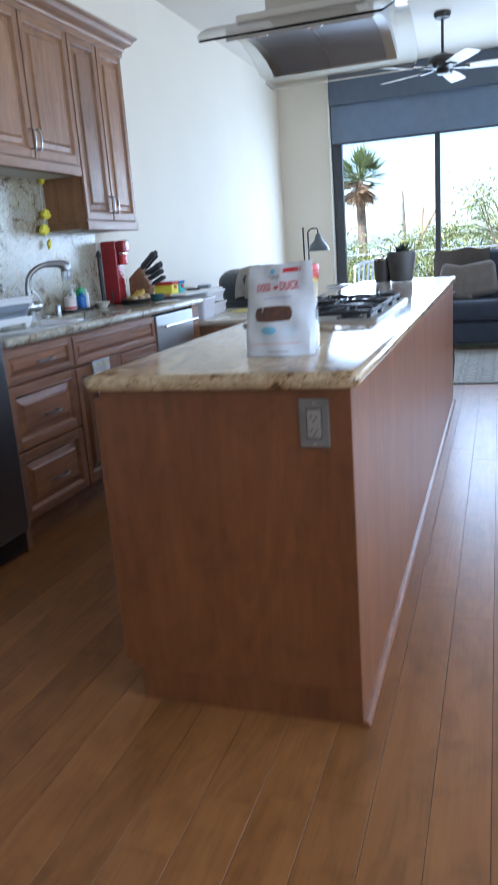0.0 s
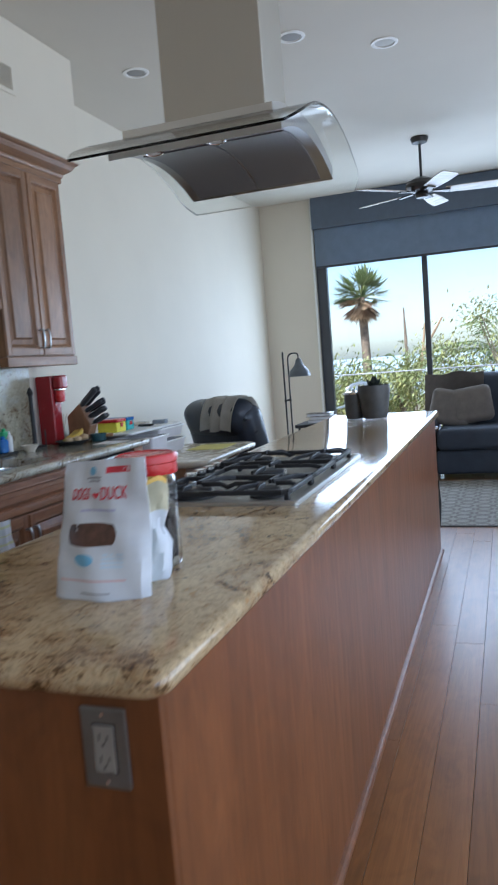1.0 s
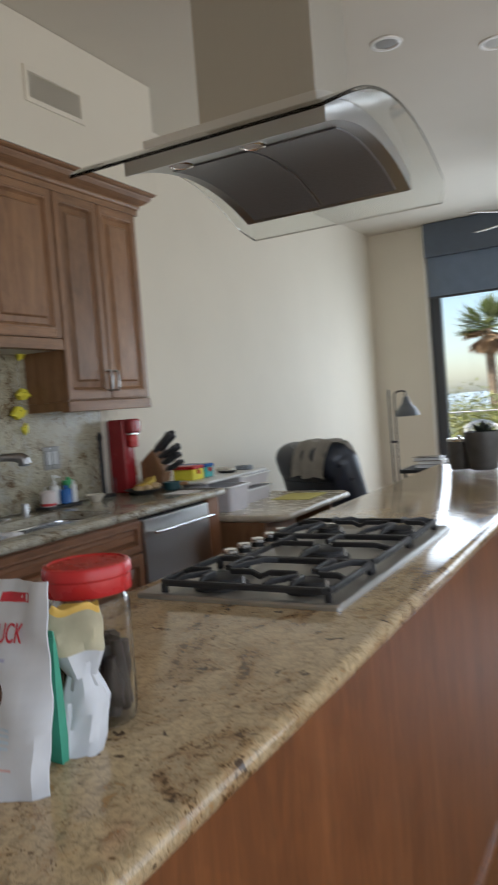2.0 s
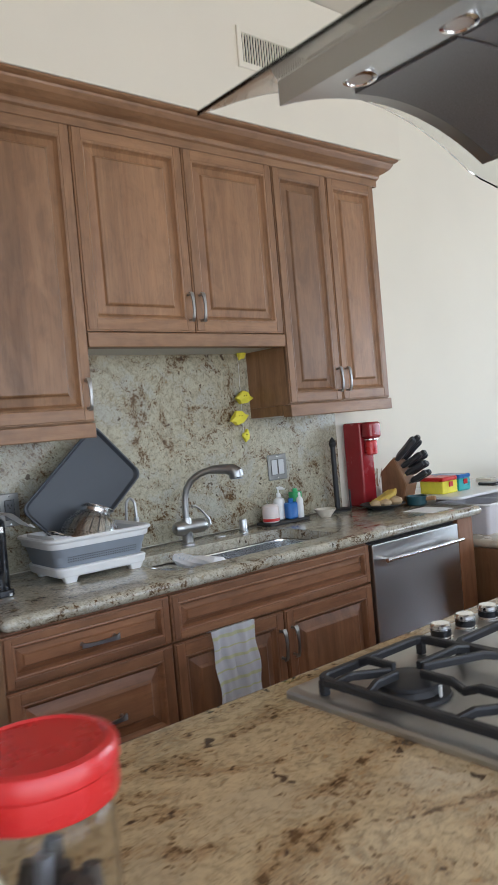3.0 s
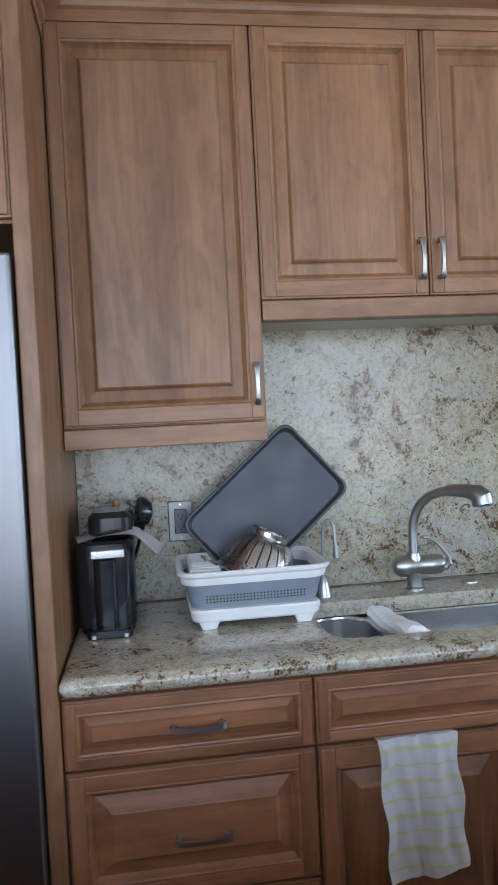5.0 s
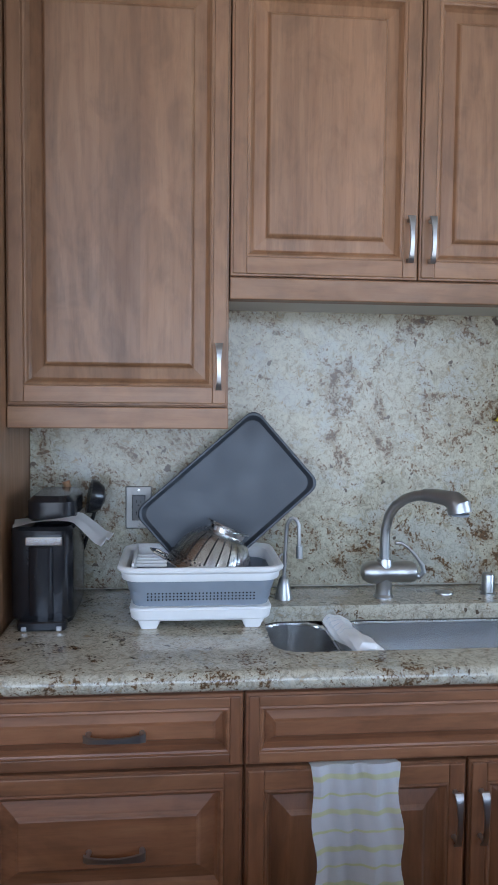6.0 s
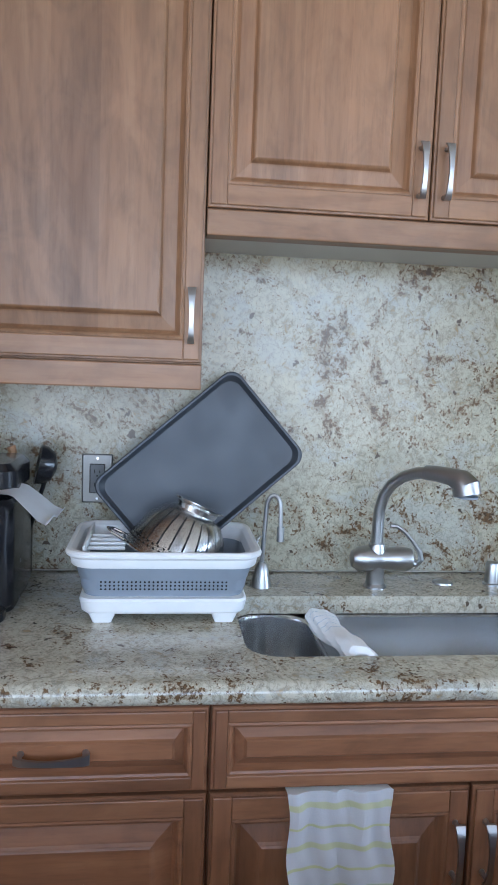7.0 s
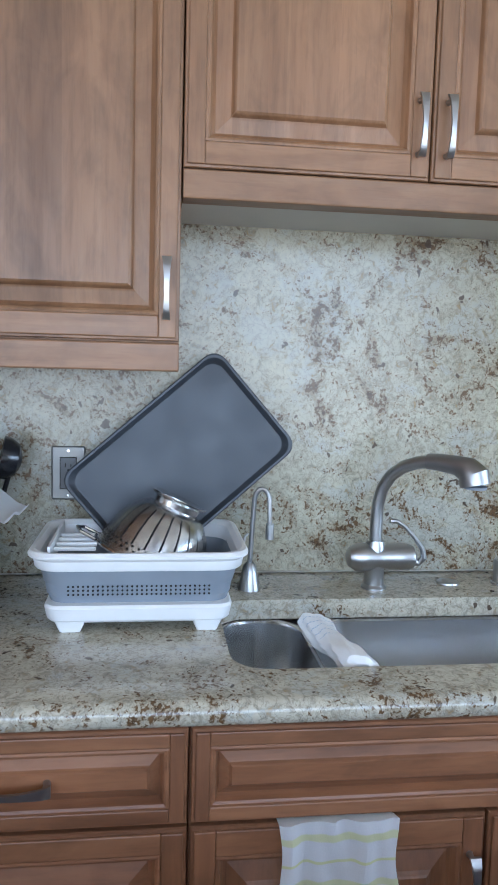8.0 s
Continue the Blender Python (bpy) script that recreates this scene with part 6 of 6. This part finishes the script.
part("shade", lathe((-1.825, 7.95, 1.16), [(0.112, 0.0), (0.110, 0.02), (0.09, 0.06), (0.045, 0.11), (0.032, 0.15), (0.022, 0.175), (0.018, 0.175), (0.028, 0.15), (0.041, 0.11), (0.086, 0.06), (0.106, 0.02), (0.108, 0.0)], 32, cap=(False, False)), plain("grey_enamel", (0.10, 0.11, 0.12), 0.35), lamp, "grey metal bell shade", smooth=True)

table = thing("side_table", (-1.50, 7.55, 0), "small dark side table holding books", "side table")
part("tabletop", rounded_box(-1.74, -1.27, 7.33, 7.77, 0.70, 0.73, 0.03, 0.004), IRON, table, smooth=True)
for x in (-1.70, -1.31):
    for y in (7.37, 7.73):
        part("leg", tube([(x, y, 0.0), (x, y, 0.70)], 0.013, 8), IRON, table, smooth=True)
for k, (z, dx, mat) in enumerate(((0.7305, 0.0, GREY), (0.7605, 0.015, CERAMIC), (0.7905, -0.01, BLACK))):
    bk = thing("book", (-1.52 + dx, 7.52, z), "closed book lying in a stack on the side table", "book", "books on the side table")
    part("pages", box(-1.63 + dx, -1.415 + dx, 7.44, 7.60, z + 0.003, z + 0.026), PAPER, bk)
    part("cover", box(-1.64 + dx, -1.41 + dx, 7.43, 7.605, z, z + 0.003), mat, bk)
    part("cover", box(-1.64 + dx, -1.41 + dx, 7.43, 7.605, z + 0.0262, z + 0.0292), mat, bk)

SOFA = cloth("slate_blue_upholstery", (0.035, 0.042, 0.058), 240, 0.85, 0.4)
sofa = thing("sofa", (0.6, 8.85, 0), "long dark slate-blue sofa under the window", "sofa")
part("base", cushion(-0.60, 1.75, 8.42, 9.28, 0.06, 0.30, 0.04), SOFA, sofa, smooth=True)
for i in range(3):
    a = -0.58 + 0.77 * i
    part("seat_cushion", cushion(a, a + 0.765, 8.38, 9.02, 0.301, 0.52, 0.06), SOFA, sofa, smooth=True)
    part("back_cushion", cushion(a, a + 0.765, 8.98, 9.26, 0.45, 1.02 + (0.05 if i else 0.02), 0.09), SOFA, sofa, smooth=True)
for a in (-0.84, 1.75):
    part("armrest", cushion(a, a + 0.24, 8.40, 9.28, 0.05, 0.66, 0.09), SOFA, sofa, smooth=True)
for x in (-0.78, 1.93):
    for y in (8.48, 9.2):
        part("foot", box(x - 0.03, x + 0.03, y - 0.03, y + 0.03, 0, 0.055), BLACK, sofa)
THROW = cloth("patterned_throw", (0.17, 0.145, 0.125), 130, 0.95, 0.5)
bm = bmesh.new()
rows = []
for i in range(18):
    s = i / 17
    row = []
    for j in range(20):
        u = j / 19
        if s < 0.45:
            y, z = 8.955 - 0.012 * math.sin(9 * u), 0.62 + 0.42 * s / 0.45
        else:
            y, z = 8.955 + 0.35 * (s - 0.45) / 0.55, 1.052 + 0.012 * math.sin(4 * s)
        row.append(bm.verts.new((-0.74 + 0.60 * u + 0.05 * s, y - 0.02 * math.sin(5 * u), z + 0.014 * math.sin(11 * u + 3 * s) - 0.06 * max(0, 0.3 - u))))
    rows.append(row)
for a, b in zip(rows, rows[1:]):
    for j in range(19):
        bm.faces.new((a[j], a[j + 1], b[j + 1], b[j]))
bmesh.ops.solidify(bm, geom=bm.faces[:], thickness=0.012)
whole("sofa_throw", bm, THROW, (-0.5, 9.0, 1.0), "brown-grey patterned throw over the sofa's back", "blanket", smooth=True)
for x, z, a in ((-0.46, 0.70, 12), (-0.25, 0.72, -8)):
    bm = box(-0.21, 0.21, -0.07, 0.07, -0.19, 0.19, 0.065, 5)
    bmesh.ops.transform(bm, matrix=Matrix.Translation((x, 8.86, z)) @ pose(0, 0, 0, -14, a, 0), verts=bm.verts[:])
    whole("throw_pillow", bm, THROW, (x, 8.86, 0.52), "patterned brown throw pillow on the sofa", "pillow", group="pillows on the sofa", smooth=True)

RUG = cloth("woven_rug", (0.30, 0.28, 0.25), 90, 0.95, 0.6)
t = RUG.node_tree
vor = t.nodes.new("ShaderNodeTexVoronoi")
vor.inputs["Scale"].default_value = 7.0
vor.inputs["Randomness"].default_value = 0.15
t.links.new(coords(RUG), vor.inputs["Vector"])
old = t.nodes["Principled BSDF"].inputs["Base Color"].links[0].from_socket
wire(RUG, mix(RUG, ramp(RUG, vor.outputs["Distance"], [(0.30, 0.0), (0.36, 0.75), (0.46, 0.75), (0.52, 0.1)]), old, (0.12, 0.10, 0.085)), "Base Color")
rug = thing("area_rug", (0.6, 7.4, 0), "grey-brown patterned woven area rug", "rug")
part("rug_field", rounded_box(-0.95, 2.1, 6.42, 8.36, 0.0005, 0.010, 0.01, 0.002), RUG, rug)
part("border", box(-0.95, 2.1, 6.395, 6.419, 0.0005, 0.009, 0.002), plain("dark_binding", (0.07, 0.06, 0.055), 0.9), rug)

# ---- outside ----
EARTH = plain("dry_garden_soil", (0.30, 0.25, 0.17), 0.95, 0.2, scale=2)
bm = bmesh.new()
vs = [[bm.verts.new((x, y, -0.14 if y < 13.5 else (-1.0 if y < 20 else -9.0))) for x in (-600, -40, -8, 8, 40, 600)] for y in (-300, 9.0, 13.0, 14.2, 19, 40, 160)]
for a, b in zip(vs, vs[1:]):
    for i in range(5):
        bm.faces.new((a[i], a[i + 1], b[i + 1], b[i]))
whole("ground", bm, EARTH, (0, 0, 0), "dry sandy hillside garden sloping away", "ground", "structure")
TERR = plain("pale_concrete", (0.52, 0.49, 0.44), 0.8, 0.08, scale=5)
whole("terrace", box(-6, 6, NORTH + 0.16, 13.2, -0.135, -0.02), TERR, (0, 0, 0), "pale concrete terrace slab", "terrace", "structure")
# the haze over the water is put into this pale colour
SEA = plain("hazy_sea", (0.46, 0.56, 0.66), 0.7, 0.03, scale=0.02)
whole("sea", box(-4000, 4000, 160, 4500, -12, -9.5), SEA, (0, 0, -9.5), "pale blue hazy sea to the horizon", "water", "structure")
STUCCO = paint("terrace_column_stucco", (0.62, 0.50, 0.42), 0.85, 60, 0.2)
whole("terrace_column", box(-2.42, -2.13, 10.2, 10.5, -0.02, 3.1, 0.02), STUCCO, (-2.05, 10.35, -0.02), "pinkish stucco column on the terrace", "column")
rail = thing("terrace_railing", (0, 13.0, 0), "glass terrace railing with a slim metal handrail", "railing")
part("handrail", tube([(-5.5, 13.05, 1.02), (5.5, 13.05, 1.02)], 0.012, 10), NICKEL, rail, smooth=True)
for i in range(5):
    x = -5.5 + 2.75 * i
    part("post", tube([(x, 13.05, -0.02), (x, 13.05, 1.0)], 0.010, 8), NICKEL, rail, smooth=True)
seat = thing("patio_chair", (-2.0, 10.95, 0), "white slatted patio chair on the terrace", "chair")
PM = Matrix.Translation((-1.95, 11.05, -0.02)) @ pose(0, 0, 0, 0, 0, 165)


def patio(name, bm):
    bmesh.ops.transform(bm, matrix=PM, verts=bm.verts[:])
    return part(name, bm, WHITE, seat, smooth=True)


patio("seat", box(-0.24, 0.24, -0.24, 0.24, 0.40, 0.43, 0.01))
for x in (-0.22, 0.22):
    for y in (-0.22, 0.22):
        patio("leg", box(x - 0.02, x + 0.02, y - 0.02, y + 0.02, 0.0, 0.40, 0.005))
    patio("armrest", box(x - 0.025, x + 0.025, -0.24, 0.24, 0.62, 0.645, 0.008))
    patio("arm_post", box(x - 0.015, x + 0.015, 0.15, 0.18, 0.43, 0.62, 0.004))
for i in range(7):
    x = -0.20 + 0.4 * i / 6
    patio("back_slat", loft([[(x - 0.014, -0.22, 0.43), (x + 0.014, -0.22, 0.43), (x + 0.014, -0.235, 0.43), (x - 0.014, -0.235, 0.43)], [(x * 1.1 - 0.014, -0.33, 0.93 - x * x), (x * 1.1 + 0.014, -0.33, 0.93 - x * x), (x * 1.1 + 0.014, -0.345, 0.93 - x * x), (x * 1.1 - 0.014, -0.345, 0.93 - x * x)]]))
patio("top_rail", tube([(-0.24, -0.335, 0.87), (-0.12, -0.34, 0.935), (0.0, -0.34, 0.955), (0.12, -0.34, 0.935), (0.24, -0.335, 0.87)], 0.022, 8))

BARK = plain("palm_bark", (0.26, 0.19, 0.13), 0.9, 0.25, scale=6)


def foliage(name, low, high):
    m = material(name, low, 0.6)
    t = m.node_tree
    geo = t.nodes.new("ShaderNodeNewGeometry")
    wire(m, ramp(m, geo.outputs["Random Per Island"], [(0.0, low), (1.0, high)]), "Base Color")
    return m


# green leaves paler than real ones: bright haze put into their colour
FROND = foliage("haze_lightened_fronds", (0.10, 0.16, 0.05), (0.30, 0.33, 0.12))
DRY = foliage("dry_fronds", (0.30, 0.18, 0.09), (0.5, 0.34, 0.2))
BUSH = foliage("haze_lightened_bush_leaves", (0.16, 0.20, 0.06), (0.40, 0.38, 0.13))


def blade(bm, a, b, w, fold=0.3):
    a, b = Vector(a), Vector(b)
    d = b - a
    s = d.cross(Vector((0.2, 0.1, 1)))
    s = s.normalized() * w if s.length > 1e-6 else Vector((w, 0, 0))
    m2 = a + d * 0.45
    v = [bm.verts.new(p) for p in (a, m2 + s, b, m2 - s)]
    bm.faces.new((v[0], v[1], v[2]))
    bm.faces.new((v[0], v[2], v[3]))


def fan_palm(at, high, crown_r, seed, label):
    """A fan palm: a tapered, bowed trunk, a green crown and a skirt of dry fronds."""
    rng = random.Random(seed)
    p = thing("palm_tree", at, label, "palm tree")
    base = Vector(at)
    pts = [base + Vector((0.10 * high * 0.3 * math.sin(1.2 * k / 10), 0, high * k / 10)) for k in range(11)]
    pts = [q - Vector((0.03 * high * (k / 10) ** 2, 0, 0)) for k, q in enumerate(pts)]
    part("trunk", tube(pts, [0.24 - 0.09 * k / 10 + 0.012 * (k % 2) for k in range(11)], 12), BARK, p, smooth=True)
    top = pts[-1]
    for name, mat, count, e0, e1, scale in (("crown", FROND, 42, -0.25, 1.35, 1.0), ("dry_skirt", DRY, 26, -1.2, -0.1, 0.85)):
        bm = bmesh.new()
        for k in range(count):
            a, e = rng.uniform(0, 6.283), rng.uniform(e0, e1)
            d = Vector((math.cos(a) * math.cos(e), math.sin(a) * math.cos(e), math.sin(e)))
            stem = top + d * crown_r * 0.42 * scale
            tube([top, stem], 0.02, 4, bm)
            side = d.cross(Vector((0, 0, 1))).normalized()
            up = side.cross(d)
            for f in range(13):
                g = -1.25 + 2.5 * f / 12
                w = (d * math.cos(g) + side * math.sin(g)).normalized()
                tip = stem + w * crown_r * 0.60 * scale * rng.uniform(0.8, 1.1) - Vector((0, 0, 0.14 * crown_r * abs(g))) + up * 0.05
                blade(bm, stem, tip, 0.035 * crown_r)
        part(name, bm, mat, p)
    return p


fan_palm((-5.15, 30.0, -6.6), 10.2, 1.35, 3, "tall fan palm with a dry brown skirt")


def feather_palm(at, size, seed, label, count=34):
    """A low palm with long arching fronds."""
    rng = random.Random(seed)
    p = thing("palm_tree", at, label, "palm tree")
    base = Vector(at)
    part("trunk", tube([base, base + Vector((0, 0, size * 0.8))], [0.3, 0.22], 10), BARK, p, smooth=True)
    bm = bmesh.new()
    top = base + Vector((0, 0, size * 0.8))
    for k in range(count):
        a, e = rng.uniform(0, 6.283), rng.uniform(0.0, 1.35)
        d = Vector((math.cos(a), math.sin(a), 0))
        L = size * rng.uniform(0.75, 1.1)
        pts = [top + d * L * math.cos(e) * s + Vector((0, 0, L * (math.sin(e) * s - 0.55 * s * s))) for s in (0, 0.25, 0.5, 0.75, 1.0)]
        tube(pts, 0.015, 4, bm)
        side = d.cross(Vector((0, 0, 1)))
        for s in range(16):
            f = s / 15 * 3.99
            i = int(f)
            q = pts[i].lerp(pts[i + 1], f - i)
            for sg in (-1, 1):
                blade(bm, q, q + side * sg * L * 0.20 * (1 - 0.6 * s / 15) + d * L * 0.10 + Vector((0, 0, -0.04 * L)), 0.010 * L)
    part("crown", bm, FROND, p)
    return p


feather_palm((0.1, 23.0, -1.2), 2.7, 7, "broad feathery palm in the garden")
feather_palm((-2.9, 24.0, -1.2), 2.2, 8, "low feathery palm in the garden", 26)
feather_palm((2.3, 22.0, -0.6), 2.6, 9, "broad feathery palm in the garden")


def bush(at, rx, ry, rz, leaves, seed, mat=BUSH):
    """A bush of many small leaves in uneven clumps on bent stems."""
    rng = random.Random(seed)
    b = thing("garden_bush", at, "sunlit yellow-green garden bush", "bush", "garden bushes")
    base = Vector(at)
    clumps = [base + Vector((rng.uniform(-rx, rx), rng.uniform(-ry, ry), rz * rng.uniform(0.35, 1.0))) for _ in range(18)]
    bm = bmesh.new()
    for c in clumps:
        tube([base + (c - base) * 0.02, base + Vector(((c.x - base.x) * 0.4, (c.y - base.y) * 0.4, (c.z - base.z) * 0.55)), c], [0.05, 0.03, 0.012], 5, bm)
    part("stems", bm, BARK, b)
    bm = bmesh.new()
    for _ in range(leaves):
        c = rng.choice(clumps)
        p = c + Vector((rng.gauss(0, 0.30), rng.gauss(0, 0.30), rng.gauss(0, 0.24)))
        d = Vector((rng.uniform(-1, 1), rng.uniform(-1, 1), rng.uniform(-0.2, 1))).normalized()
        blade(bm, p, p + d * rng.uniform(0.07, 0.15), 0.024)
    part("leaves", bm, mat, b)


for k, (x, y, z, rx, rz) in enumerate(((-5.2, 20.5, -2.2, 1.3, 3.3), (-3.9, 21.0, -2.4, 1.3, 3.5), (-2.4, 20.0, -2.4, 1.2, 3.8), (-0.9, 20.5, -2.4, 1.3, 4.1), (0.6, 19.5, -2.3, 1.4, 4.4), (2.2, 20.0, -2.3, 1.5, 4.6), (-3.3, 17.0, -1.6, 1.1, 2.4), (-1.7, 16.6, -1.6, 1.1, 2.4), (0.1, 16.8, -1.6, 1.2, 2.7), (1.8, 17.0, -1.6, 1.2, 2.9))):
    bush((x, y, z), rx, 0.9, rz, 4200, 20 + k)
# bare trunk beside the low palm
snag = thing("bare_trunk", (-2.9, 25.0, -2.6), "bare grey agave stalk rising from the garden", "dead tree")
part("stalk", tube([(-2.95, 25, -2.6), (-2.9, 25, 1.0), (-2.93, 25, 2.75)], [0.10, 0.07, 0.02], 8), BARK, snag, smooth=True)
for a, b in (((-2.5, 25, 1.1), (-1.75, 25, 2.35)), ((-2.45, 25, 0.8), (-2.3, 25, 2.2))):
    part("limb", tube([(-2.9, 25, 0.2), a, b], [0.06, 0.05, 0.03], 8), DRY, snag, smooth=True)

# ---- floor planks ----
floor = thing("floor", (0, 0, 0), "warm brown satin hardwood plank floor", "floor", kind="structure")
part("subfloor", box(XW - 0.15, EAST + 0.15, SOUTH - 0.15, NORTH + 0.15, -0.12, -0.012), SHADOW_GAP, floor)
PW, PL = 0.125, 1.83


def plank_mesh(length):
    bm = box(0.0006, PW - 0.0006, 0.0006, length - 0.0006, -0.012, 0, 0.0005, 1)
    return mesh_of("plank", bm, FLOOR_WOOD)


PLANKS = {}
rest = bmesh.new()
rng = random.Random(4)
c = 0
x = -0.026 - PW * 21
while x < EAST + 0.1:
    y = SOUTH - rng.uniform(0, PL)
    while y < NORTH:
        y1 = min(y + PL, NORTH + 0.1)
        y0 = max(y, SOUTH - 0.1)
        if y1 - y0 > 0.05:
            if -2.1 < x < 1.1 and y1 > 0.0:
                key = round(y1 - y0, 3)
                if key not in PLANKS:
                    PLANKS[key] = plank_mesh(y1 - y0)
                ob = new("plank", PLANKS[key])
                ob.parent = floor
                ob.location = (x, y0, 0)
            else:
                box(x + 0.0006, x + PW - 0.0006, y0 + 0.0006, y1 - 0.0006, -0.012, 0, bm=rest)
        y += PL
    x += PW
tagged(part("planks", rest, FLOOR_WOOD, floor), kind="stuff")
